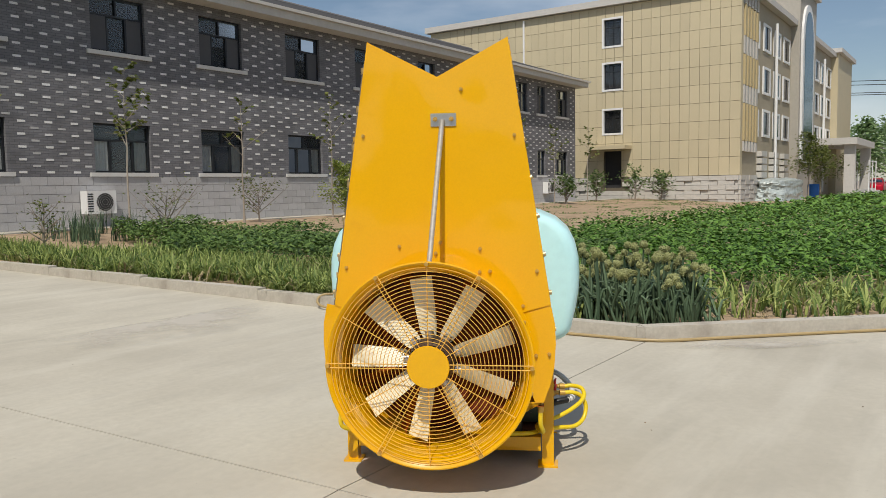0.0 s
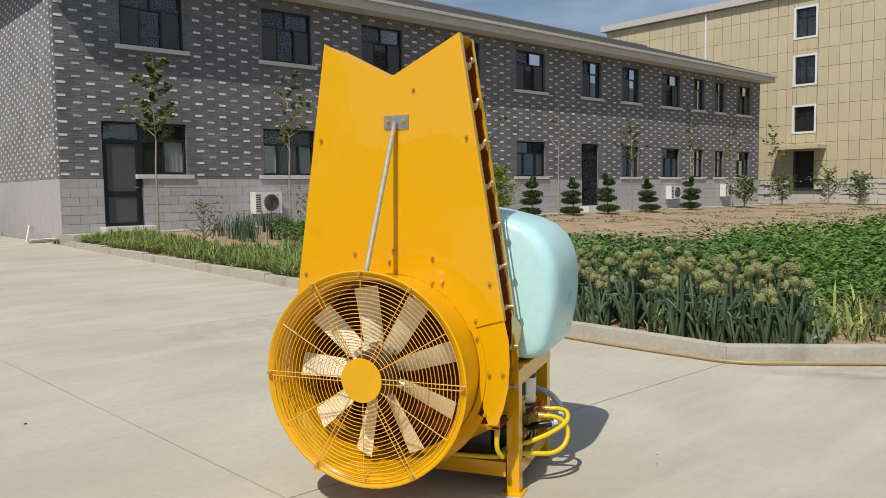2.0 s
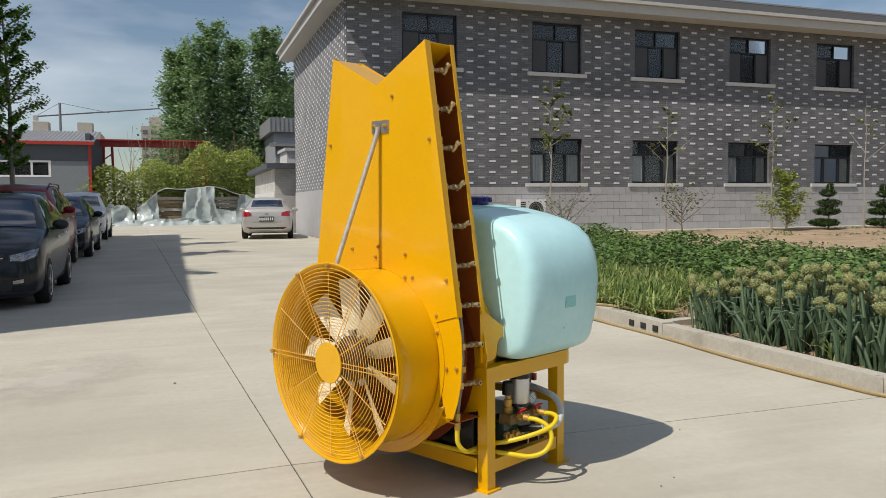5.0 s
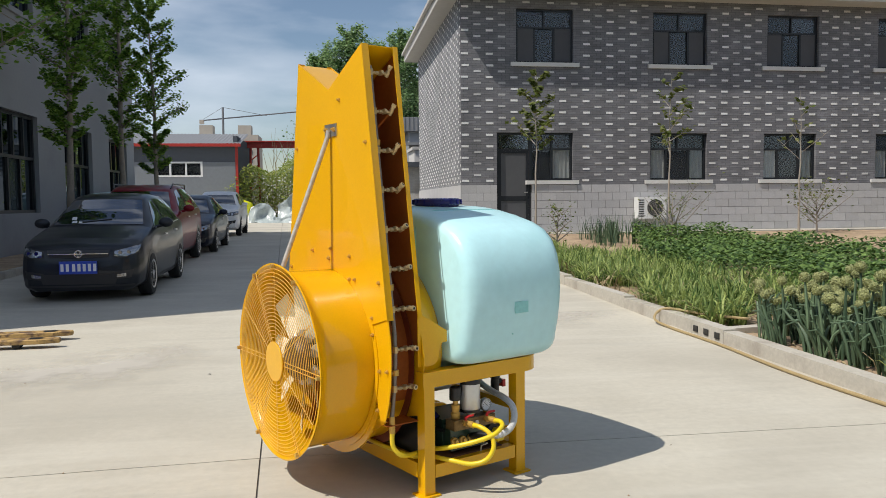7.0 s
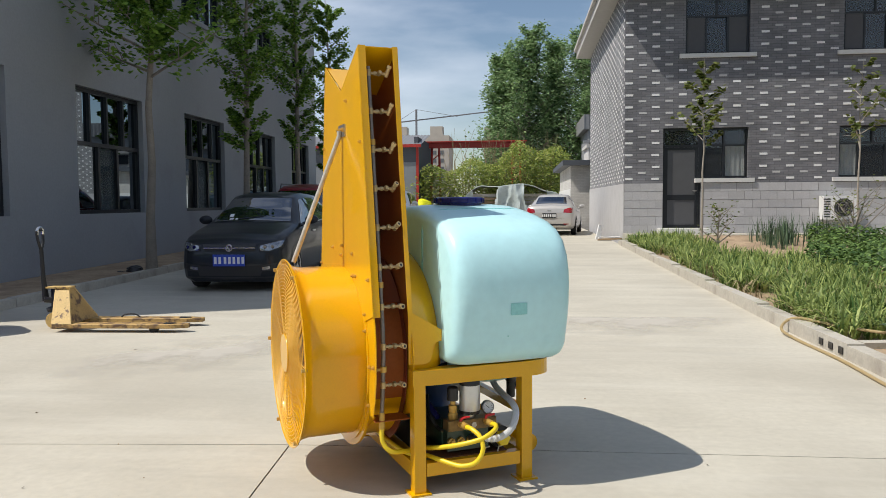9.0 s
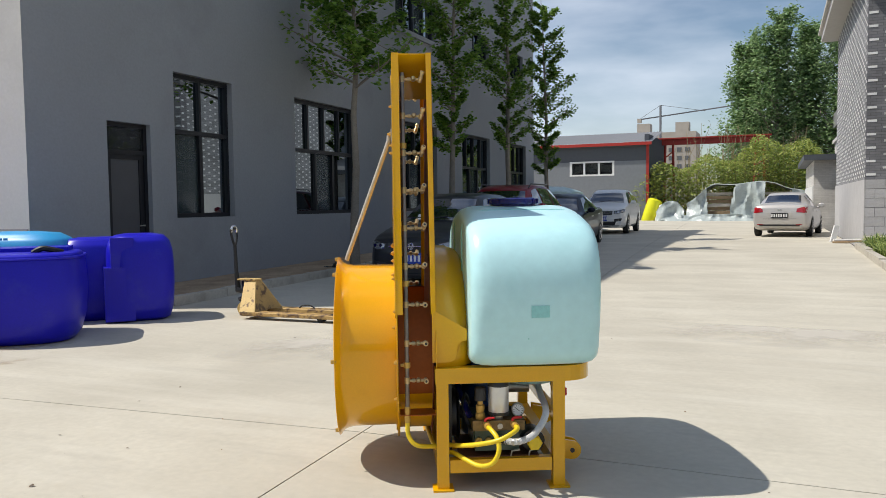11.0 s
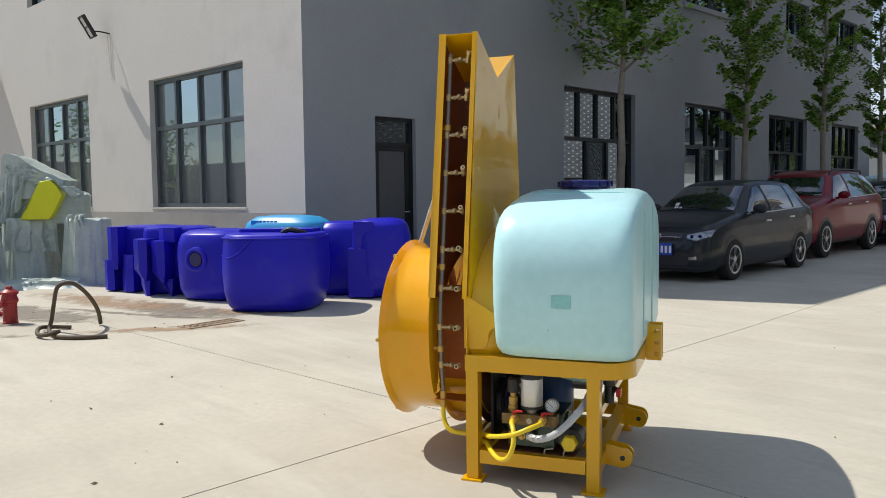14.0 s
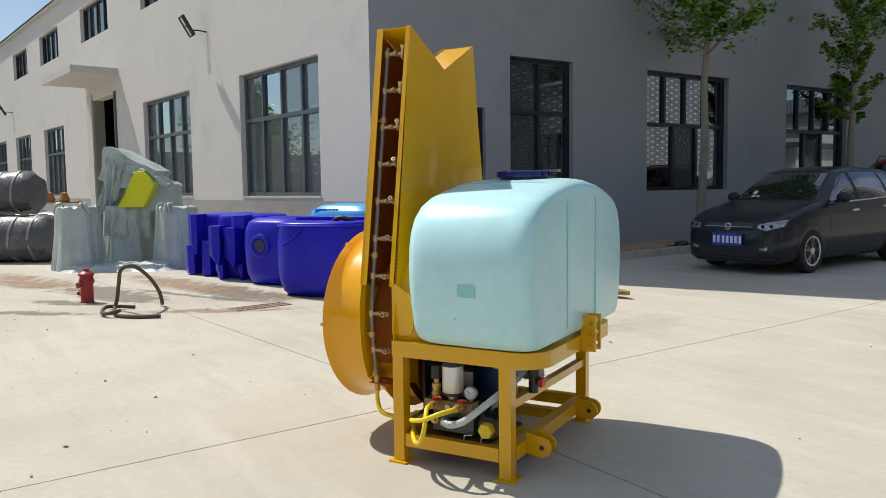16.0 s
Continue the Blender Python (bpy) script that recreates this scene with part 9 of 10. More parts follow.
p = scatter(6800, 3.16, 5.35, 3.05, 15.8, lambda x, y: noise.noise(Vector((x * 1.4, y * 1.4, 1))) > -0.2 and not (x > 4.45 + 0.12 * math.sin(y * 3) and y > 10.6), rs)
r0 = np.c_[p, [soil_height(a, b) - 0.01 for a, b in p]]
tagged(blades("garlic_strip", np.repeat(r0, 4, 0) + rs.normal(0, 0.012, (4 * len(p), 3)) * [1, 1, 0], rs.uniform(0.20, 0.46, 4 * len(p)), (0.2, 1.15), rs.uniform(0.012, 0.024, 4 * len(p)), LEAF_Q, 7, droop=1.0), "narrow strip of yellowing green garlic leaves", "crop", "", "stuff")
p = scatter(4800, 3.3, 12.5, -9, 1.2, lambda x, y: 0.12 < diag(x, y) < 1.85 and (x > 4.0 or y > 0.6) and gar_keep(x, y), rs)
r0 = np.c_[p, [0.05] * len(p)]
tagged(blades("garlic_rows", np.repeat(r0, 4, 0) + rs.normal(0, 0.014, (4 * len(p), 3)) * [1, 1, 0], rs.uniform(0.18, 0.44, 4 * len(p)), (0.2, 1.1), rs.uniform(0.016, 0.027, 4 * len(p)), LEAF_Q, 8, droop=1.0), "rows of pale green garlic leaves beside the kerb", "crop", "", "stuff")
p = scatter(150, 5.7, 7.6, 13.0, 15.0, lambda x, y: noise.noise(Vector((x * 2.2, y * 2.2, 4))) > -0.15, rs)
tagged(blades("leek_clump", np.repeat(np.c_[p, [soil_height(a, b) for a, b in p]], 4, 0) + rs.normal(0, 0.02, (4 * len(p), 3)) * [1, 1, 0], rs.uniform(0.30, 0.72, 4 * len(p)), (0.05, 0.4), rs.uniform(0.012, 0.022, 4 * len(p)), LEAF_O, 9), "clump of dark blue-green leeks", "crop", "", "stuff")
# sparse weeds and straw on the bare soil
p = scatter(15000, 7, 44, 7.5, 16.4, lambda x, y: noise.noise(Vector((x * 0.5, y * 0.9, 9))) > 0.02 + 0.03 * (y - 10), rs)
tagged(quads("weeds", np.c_[p, [soil_height(a, b) + 0.04 for a, b in p]], rs.uniform(0.035, 0.11, len(p)), LEAF_D, (0.0, 1.0), seed=12), "scattered weeds on dry soil", "weeds", "", "stuff")
p = scatter(1500, 3.15, 6, -2.5, 4, lambda x, y: diag(x, y) > 0.1, rs)
STRAW = leaf_mat("dry_straw", (0.22, 0.17, 0.09), (0.45, 0.37, 0.22), through=0.1)
tagged(quads("dry_litter", np.c_[p, [soil_height(a, b) + 0.012 for a, b in p]], rs.uniform(0.05, 0.16, len(p)), STRAW, (-0.1, 0.15), aspect=7, seed=13), "dry leaf litter on the soil", "litter", "", "stuff")

p = scatter(560, 3.16, 5.2, 3.05, 15.8, lambda x, y: x < 4.45 or y < 10.6, rs)
r0 = np.c_[p, [soil_height(a, b) - 0.01 for a, b in p]]
tagged(blades("dry_garlic_leaves", np.repeat(r0, 3, 0) + rs.normal(0, 0.012, (3 * len(p), 3)) * [1, 1, 0], rs.uniform(0.16, 0.42, 3 * len(p)), (0.4, 1.4), rs.uniform(0.010, 0.020, 3 * len(p)), STRAW, 17, droop=1.0), "dried straw-coloured garlic leaves in the strip", "crop", "", "stuff")
p = scatter(450, 3.3, 12.5, -9, 1.2, lambda x, y: 0.12 < diag(x, y) < 1.85 and (x > 4.0 or y > 0.6), rs)
r0 = np.c_[p, [0.05] * len(p)]
tagged(blades("dry_garlic_leaves", np.repeat(r0, 3, 0) + rs.normal(0, 0.014, (3 * len(p), 3)) * [1, 1, 0], rs.uniform(0.16, 0.36, 3 * len(p)), (0.3, 1.2), rs.uniform(0.011, 0.018, 3 * len(p)), STRAW, 18, droop=1.0), "dried straw-coloured leaves between the garlic rows", "crop", "", "stuff")

# flowering onions: three kinds, then copies
def allium(seed, stalks):
    r = random.Random(seed)
    t = thing("flowering_onion", "tall flowering onion with round straw-coloured heads", "onion plant", None, "flowering onions in the bed")
    for s in range(stalks):
        a, ln = r.uniform(0, 6.28), r.uniform(0.02, 0.10)
        h = r.uniform(0.40, 0.62)
        bx, by = r.uniform(-0.05, 0.05), r.uniform(-0.05, 0.05)
        tip = (bx + math.cos(a) * ln, by + math.sin(a) * ln, h)
        bm = bmesh.new()
        tube(bm, [(bx, by, 0), (bx + 0.3 * math.cos(a) * ln, by + 0.3 * math.sin(a) * ln, h * 0.45), tip], [0.012, 0.016, 0.007], 7)
        part("stalk", bm, LEAF_O, t)
        rr = r.uniform(0.030, 0.052)
        n = 330
        k = np.arange(n) + 0.5
        ph, th = np.arccos(1 - 2 * k / n), np.pi * (1 + 5**0.5) * k
        d = np.stack([np.cos(th) * np.sin(ph), np.sin(th) * np.sin(ph), np.cos(ph)], 1)
        cc = np.array(tip) + d * rr * np.random.RandomState(seed + s).uniform(0.82, 1.06, (n, 1))
        fl = quads("flower_head", cc, np.full(n, 0.0125), FLORET, (-0.9, 0.9), t, 0.2, 1.2, seed + s)
        bm = bmesh.new()
        bmesh.ops.create_icosphere(bm, subdivisions=2, radius=rr * 0.85, matrix=Matrix.Translation(tip))
        part("head_core", bm, FLORET, fl)
    for s in range(8):
        a, ln, h = r.uniform(0, 6.28), r.uniform(0.05, 0.35), r.uniform(0.28, 0.52)
        bx, by = r.uniform(-0.06, 0.06), r.uniform(-0.06, 0.06)
        bm = bmesh.new()
        pts = [(bx, by, 0), (bx + math.cos(a) * ln * 0.25, by + math.sin(a) * ln * 0.25, h * 0.5), (bx + math.cos(a) * ln * 0.6, by + math.sin(a) * ln * 0.6, h * (0.9 - 0.3 * ln)), (bx + math.cos(a) * ln, by + math.sin(a) * ln, h * (1.0 - 0.9 * ln))]
        tube(bm, pts, [0.010, 0.014, 0.011, 0.002], 6)
        part("leaf", bm, LEAF_O, t)
    return t


kinds = [allium(100 + i, n) for i, n in enumerate((2, 1, 3, 2))]
spots = []
r = random.Random(4)
while len(spots) < 112:
    x, y = r.uniform(3.22, 4.75), r.uniform(-0.05, 2.5)
    if diag(x, y) < 0.24 or (x > 4.2 and y > 1.9) or (y < 0.3 and x > 4.1):
        continue
    if all((x - a) ** 2 + (y - b) ** 2 > 0.0070 for a, b in spots):
        spots.append((x, y))
for i, (x, y) in enumerate(spots):
    m = pose(x, y, soil_height(x, y) - 0.01 if y > 0.22 else 0.045, r.uniform(-4, 4), r.uniform(-4, 4), r.uniform(0, 360))
    if i < 4:
        kinds[i].matrix_basis = m
    else:
        o = copy_thing(kinds[i % 4], m)
        s = r.uniform(0.82, 1.08)
        o.scale = (s, s, s)
fallen = copy_thing(kinds[1], pose(3.62, -0.22, 0.10, 78, 0, 115))


# ---- trees ----
def limbs(r, trunk_pts, count, h0, h1, reach, rise, trunk_r):
    out = []
    for i in range(count):
        f = h0 + (h1 - h0) * (i + r.uniform(-0.3, 0.3)) / count
        f = min(max(f, 0.02), 0.98)
        k = f * (len(trunk_pts) - 1)
        a, b = trunk_pts[int(k)], trunk_pts[min(int(k) + 1, len(trunk_pts) - 1)]
        base = a.lerp(b, k - int(k))
        ang = i * 2.4 + r.uniform(-0.5, 0.5)
        ln = reach(f) * r.uniform(0.5, 1.3)
        d = Vector((math.cos(ang), math.sin(ang), rise * r.uniform(0.7, 1.3)))
        p1 = base + d * ln * 0.5 + Vector((0, 0, 0.04 * ln))
        p2 = base + d * ln + Vector((0, 0, 0.10 * ln))
        out.append((base, p1, p2, max(0.008, trunk_r * (1 - f) * 0.45 + 0.006)))
    return out


def tree(name, label, m, seed, height, trunk_r, count, h0, reach, rise, leaf, leaf_size, per, spread, bark=BARK, group="", lean=0.02, category="tree", h1=0.97):
    r = random.Random(seed)
    nr = np.random.RandomState(seed)
    t = thing(name, label, category, m, group)
    tp = [Vector((lean * height * f + r.uniform(-1, 1) * 0.012 * height * f, r.uniform(-1, 1) * 0.012 * height * f, height * f)) for f in [i / 8 for i in range(9)]]
    bm = bmesh.new()
    tube(bm, tp, [trunk_r * (1.25 if i == 0 else 1) * (1 - 0.92 * i / 8) for i in range(9)], 10)
    part("trunk", bm, bark, t)
    ls = limbs(r, tp, count, h0, h1, reach, rise, trunk_r)
    bm = bmesh.new()
    for a, b, c_, rad in ls:
        if count < 52:
            bm = bmesh.new()
        tube(bm, [a, b, c_], [rad, rad * 0.7, rad * 0.25], 5)
        for _ in range(2):
            s0 = a.lerp(c_, r.uniform(0.4, 0.9))
            s1 = s0 + Vector((r.uniform(-1, 1), r.uniform(-1, 1), r.uniform(0.1, 0.8))) * (c_ - a).length * 0.3
            tube(bm, [s0, s1], [rad * 0.4, rad * 0.15], 4)
        if count < 52:
            part("limb", bm, bark, t)
    if count >= 52:
        part("branchwork", bm, bark, t)
    cs = []
    for a, b, c_, rad in ls:
        n = max(3, int(per * r.uniform(0.6, 1.4)))
        f = nr.uniform(0.25, 1.08, n)[:, None]
        pa, pc = np.array(a), np.array(c_)
        cs.append(pa + (pc - pa) * f + nr.normal(0, 1, (n, 3)) * np.array(spread) * (c_ - a).length)
    cs = np.concatenate(cs)
    crown = quads("crown", cs, nr.uniform(0.75, 1.25, len(cs)) * leaf_size, leaf, (-0.7, 0.9), t, 0.3, 1.15, seed)
    return t


GG = "ginkgo trees along the works wall"
for i, (x, y, hh, cnt, per) in enumerate(((-5.75, 8.8, 7.4, 40, 84), (-5.65, 13.2, 8.4, 51, 75), (-5.6, 17.3, 9.6, 51, 75), (-5.6, 21.3, 7.8, 48, 75))):
    first_ = i == 0
    tree("ginkgo_tree", "slim ginkgo tree with small fan-shaped green leaves", pose(x, y, 0.08, 0, 0, 70 * i), 40 + i, hh, 0.085, cnt, 0.44 if first_ else 0.27, (lambda f: 0.58 * (0.45 + 0.75 * math.sin(3.0 * min(f, 0.98))) * (0.75 if f < 0.38 else 1)) if not first_ else (lambda f: 1.9 * (1.12 - f)), 0.38 if first_ else 0.62, LEAF_G, 0.10 if first_ else 0.092, per * 2.6, (0.085, 0.085, 0.085), group=GG)
# tall poplars behind the brick building
for i, (x, y, hh, w) in enumerate(((-1.0, 62, 13.5, 2.6), (1.2, 60, 15.2, 2.9), (3.6, 63, 14.6, 2.8), (6.0, 60, 14.8, 2.9), (8.0, 64, 12.0, 2.6))):
    tree("poplar_tree", "tall dense dark green poplar", pose(x, y, 0, 0, 0, 50 * i), 70 + i, hh, 0.22, 75, 0.10, lambda f, w=w: w * (1.0 - 0.72 * f) * (0.8 if f < 0.2 else 1), 0.75, LEAF_P, 0.23, 210, (0.17, 0.17, 0.19), group="poplars beyond the yard")
# hedge of bamboo and shrubs at the end of the yard
nr = np.random.RandomState(21)
hx = nr.uniform(-7.2, 4.2, 22000)
hy_ = 46.2 + nr.normal(0, 1.1, 22000)
htop = 4.5 + 0.35 * np.sin(hx * 0.9) + 0.35 * np.sin(hx * 2.3 + 1) - 0.10 * np.abs(hx - 0.6) - 0.032 * (hx - 0.6) ** 2
hz = np.abs(nr.uniform(0, 1, 22000)) ** 0.7 * np.maximum(1.2, htop)
hedge = thing("bamboo_hedge", "loose yellow-green bamboo and shrub hedge", "hedge")
quads("foliage", np.stack([hx, hy_ - 0.25 * hz, hz], 1), nr.uniform(0.13, 0.28, 22000), LEAF_B, (-0.6, 0.9), hedge, 0.3, 2.4, 5)
bm = bmesh.new()
for i in range(70):
    x, y = nr.uniform(-4, 2.6), 46.5 + nr.normal(0, 0.8)
    tube(bm, [(x, y, 0), (x + nr.uniform(-0.3, 0.3), y, nr.uniform(2.5, 4.0)), (x + nr.uniform(-0.7, 0.7), y, nr.uniform(4.2, 6.0))], [0.03, 0.022, 0.008], 4)
tagged(part("cane_growth", bm, STRAW, hedge, "dry straw-coloured canes"), kind="stuff")
# trees beyond the field and beside the offices
for i, (x, y, hh) in enumerate(((96, 9.0, 8.0), (100, 4.0, 8.5), (93, 12.0, 7.5), (104, 0.0, 8.0), (108, -5, 8.5), (110, 8, 9))):
    tree("roadside_tree", "dark rounded tree beyond the offices", pose(x, y, 0, 0, 0, 60 * i), 90 + i, hh, 0.2, 40, 0.2, lambda f: 3.4 * (1.1 - 0.9 * f), 0.5, LEAF_P, 0.4, 60, (0.2, 0.2, 0.2), group="trees beyond the offices")
for i, (x, y, hh) in enumerate(((55, 7.8, 4.6), (58.5, 7.6, 3.6), (72, 7.4, 3.8))):
    tree("forecourt_tree", "young leafy tree before the offices", pose(x, y, 0, 0, 0, 60 * i), 97 + i, hh, 0.07, 26, 0.35, lambda f: 1.5 * (1.1 - 0.8 * f), 0.5, LEAF_S, 0.16, 55, (0.18, 0.18, 0.18), group="young trees before the offices")
# trees behind the camera that the windows mirror
for i, (x, y, hh) in enumerate(((-32, -9, 5.5), (-40, -15, 6), (-27, -18, 5), (-22, -21, 5.5), (-15, -27, 10), (-9, -26, 9), (-2, -27, 10), (6, -26, 9), (14, -27, 10), (24, -26, 9))):
    tree("yard_tree", "leafy tree mirrored in the works windows", pose(x, y, 0, 0, 0, 60 * i), 110 + i, hh, 0.18, 36, 0.22, lambda f: 2.6 * (1.1 - 0.8 * f), 0.5, LEAF_P, 0.26, 150, (0.2, 0.2, 0.2), group="trees mirrored in windows")
# saplings before the brick building
SAPBARK = mat("pale_sapling_bark", (0.34, 0.30, 0.25), 0.85, vary=0.2)
SG = "saplings before the brick building"
for i, (x, hh, per, cnt) in enumerate(((4.9, 4.7, 22, 15), (8.55, 4.6, 11, 13), (12.3, 4.2, 3, 9), (16.1, 4.5, 5, 11), (19.8, 4.6, 0.4, 7), (24.4, 4.2, 12, 12), (28.9, 4.9, 9, 12), (32.5, 4.4, 8, 11), (36.5, 4.6, 8, 10))):
    tree("sapling", "thin young tree with sparse curled leaves" if per > 4 else "thin nearly bare young tree", pose(x, 15.8, 0.30, 0, 0, 80 * i), 130 + i, hh - 0.3, 0.032, cnt, 0.5, lambda f: 1.15 * (1.15 - f), 0.7, LEAF_S, 0.15, per * 1.3, (0.07, 0.07, 0.07), SAPBARK, group=SG, lean=0.005)
for i, (x, y, hh, per, wd, lf) in enumerate(((4.36, 12.1, 0.95, 9, 0.42, LEAF_S), (6.85, 11.9, 1.0, 10, 0.85, LEAF_S), (12.7, 15.6, 1.0, 16, 0.9, LEAF_S), (16.5, 15.6, 1.75, 170, 0.55, LEAF_B))):
    tree("shrub", "bushy yellow-green shrub before the brick wall" if lf is LEAF_B else "pruned shrub with crooked bare branches", pose(x, y, soil_height(x, y) - 0.02, 0, 0, 80 * i), 150 + i, hh, 0.03, 16, 0.25 if lf is not LEAF_B else 0.1, lambda f, w=wd: w * (1.1 - 0.5 * f), 0.8, lf, 0.085 if y > 13 else 0.06, per, (0.15, 0.15, 0.15), group="shrubs before the brick building", category="shrub")
for dx, dy, lean_ in ((-0.28, -0.1, 14), (0.05, -0.3, -10), (0.3, 0.08, -16)):
    stake = thing("plant_stake", "thin pale bamboo stake leaning in the soil", "stake", pose(6.85 + dx, 11.9 + dy, soil_height(6.85 + dx, 11.9 + dy) - 0.03, 0, lean_, 0), "stakes round the shrub")
    bm = bmesh.new()
    tube(bm, [(0, 0, 0), (0.004, 0, 0.25), (0, 0, 0.5)], [0.009, 0.008, 0.007], 8)
    part("cane", bm, SILL, stake)
# topiary pines: tiers of clipped foliage
def topiary(m, seed, hh):
    t = thing("topiary_pine", "small dark clipped pine in tiers", "topiary", m, "clipped pines before the brick building")
    r = np.random.RandomState(seed)
    bm = bmesh.new()
    tube(bm, [(0, 0, 0), (0.02, 0.01, hh * 0.5), (0, 0, hh)], [0.035, 0.025, 0.01], 7)
    part("trunk", bm, BARK, t)
    for i in range(5):
        z = hh * (0.2 + 0.19 * i)
        w = 0.50 * (1.08 - 0.2 * i)
        n = int(1100 * w / 0.4)
        d = r.normal(0, 1, (n, 3))
        d /= np.linalg.norm(d, axis=1, keepdims=True)
        w *= r.uniform(0.75, 1.15)
        c_ = d * np.array([w, w, 0.14]) * r.uniform(0.55, 1.05, (n, 1)) + [r.uniform(-0.14, 0.14), r.uniform(-0.14, 0.14), z + r.uniform(-0.05, 0.05)]
        quads("tier", c_, r.uniform(0.06, 0.10, n), LEAF_T, (-0.4, 0.9), t, 0.2, 2.2, seed + i)
    return t


pine = topiary(pose(18.25, 15.7, 0.28), 170, 1.5)
for i, x in enumerate((20.55, 22.65, 25.3, 28.55)):
    o = copy_thing(pine, pose(x, 15.7, 0.28, 0, 0, 70 * i + 40))
    o.scale = (1, 1, (1.45, 1.6, 1.4, 1.5)[i] / 1.5)
for i, (x, y, hh) in enumerate(((39.5, 16.6, 1.6), (42.6, 15.4, 1.9), (43, 13.9, 1.5), (33.0, 15.4, 1.3))):
    tree("shrub", "leafy dark green shrub on dry soil", pose(x, y, 0.28, 0, 0, 80 * i), 180 + i, hh, 0.05, 22, 0.15, lambda f: 0.85 * (1.1 - 0.6 * f), 0.7, LEAF_D, 0.13, 26, (0.12, 0.12, 0.12), group="shrubs before the offices", category="shrub")

# ---- pieces of the brick building: pale headers and plinth blocks ----
def clear_of(u0, u1, z0, z1):
    return all(u1 < a - 0.02 or u0 > b + 0.02 or z1 < lo - 0.13 or z0 > hi + 0.02 for a, b, lo, hi in holes)


bm = bmesh.new()
box(bm, -0.10, 0.10, -0.008, 0.02, -0.028, 0.028)
head_me = mesh_of("brick", bm, HEADER)
bm = bmesh.new()
box(bm, -0.10, 0.10, -0.006, 0.02, -0.026, 0.026)
HEADER_D = mat("dull_header_brick", (0.52, 0.515, 0.51), 0.8, vary=0.1, random_value=0.18)
dull_me = mesh_of("brick", bm, HEADER_D)
rest = {0: bmesh.new(), 1: bmesh.new()}
count = 0
for c_i in range(int((B1X1 - B1X0) / 0.35)):
    u = B1X0 + 0.12 + c_i * 0.35
    odd = c_i % 2
    for k_i in range(16):
        z = Z_PLINTH + 0.12 + k_i * 0.32 + odd * 0.16
        if z > Z_EAVE - 0.05 or not clear_of(u - 0.1, u + 0.1, z - 0.03, z + 0.03):
            continue
        jx = random.uniform(-0.012, 0.012)
        if count < 290 and u < 12.5:
            piece("brick", dull_me if odd else head_me, wall_front, Matrix.Translation((u + jx, B1Y, z)))
            count += 1
        else:
            box(rest[odd], u - 0.1 + jx, u + 0.1 + jx, B1Y - 0.008, B1Y + 0.02, z - 0.028, z + 0.028)
for odd in (0, 1):
    tagged(part("header_bricks", rest[odd], HEADER_D if odd else HEADER, wall_front, "", False), kind="stuff")
bm = bmesh.new()
box(bm, -0.008, 0.02, -0.05, 0.05, -0.028, 0.028)
dot_me = mesh_of("brick", bm, HEADER)
rest_g = bmesh.new()
count = 0
for c_i in range(int((B1D - B1Y) / 0.27)):
    y = B1Y + 0.1 + c_i * 0.27
    for k_i in range(24):
        z = Z_PLINTH + 0.1 + k_i * 0.225 + (c_i % 2) * 0.1125
        if z > Z_EAVE - 0.05:
            continue
        if count < 290:
            piece("brick", dot_me, wall_gable, Matrix.Translation((B1X0, y, z)))
            count += 1
        else:
            box(rest_g, B1X0 - 0.008, B1X0 + 0.02, y - 0.05, y + 0.05, z - 0.028, z + 0.028)
tagged(part("header_bricks", rest_g, HEADER, wall_gable, "", False), kind="stuff")
blk = {}
blocks = bmesh.new()
for row in range(6):
    z0 = 0.36 + row * 0.225
    off = 0.0 if row % 2 else 0.21
    u = B1X0 - off
    while u < B1X1:
        a, b = max(u, B1X0), min(u + 0.42, B1X1)
        for lo_, hi_, zl, zh in DOORS:
            if zl < z0 + 0.2 and b > lo_ and a < hi_:
                if a < lo_:
                    b = lo_
                elif b > hi_:
                    a = hi_
                else:
                    b = a
        if b - a > 0.06:
            if a > 22:
                box(blocks, a + 0.006, b - 0.006, B1Y - 0.022, B1Y, z0 + 0.006, z0 + 0.219)
                u += 0.42
                continue
            key = round(b - a, 2)
            if key not in blk:
                bm = bmesh.new()
                box(bm, 0.006, key - 0.006, -0.022, 0.0, 0.006, 0.219)
                bev(bm, 0.004, 1)
                blk[key] = mesh_of("block", bm, BLOCK)
            piece("block", blk[key], wall_front, Matrix.Translation((a, B1Y, z0)))
        u += 0.42
tagged(part("plinth_blocks", blocks, BLOCK, wall_front, "", False), kind="stuff")
bm = bmesh.new()
wall_boxes(bm, B1X0, B1X1, 0.0, Z_PLINTH, B1Y - 0.012, B1Y, [(a, b, lo, hi) for a, b, lo, hi in DOORS])
part("mortar_bed", bm, MORTAR, wall_front, "", False)
bm = bmesh.new()
box(bm, B1X0 - 0.022, B1X0, B1Y - 0.02, B1D, 0, Z_PLINTH)
part("plinth", bm, BLOCK, wall_gable, "pale plain plinth", False)

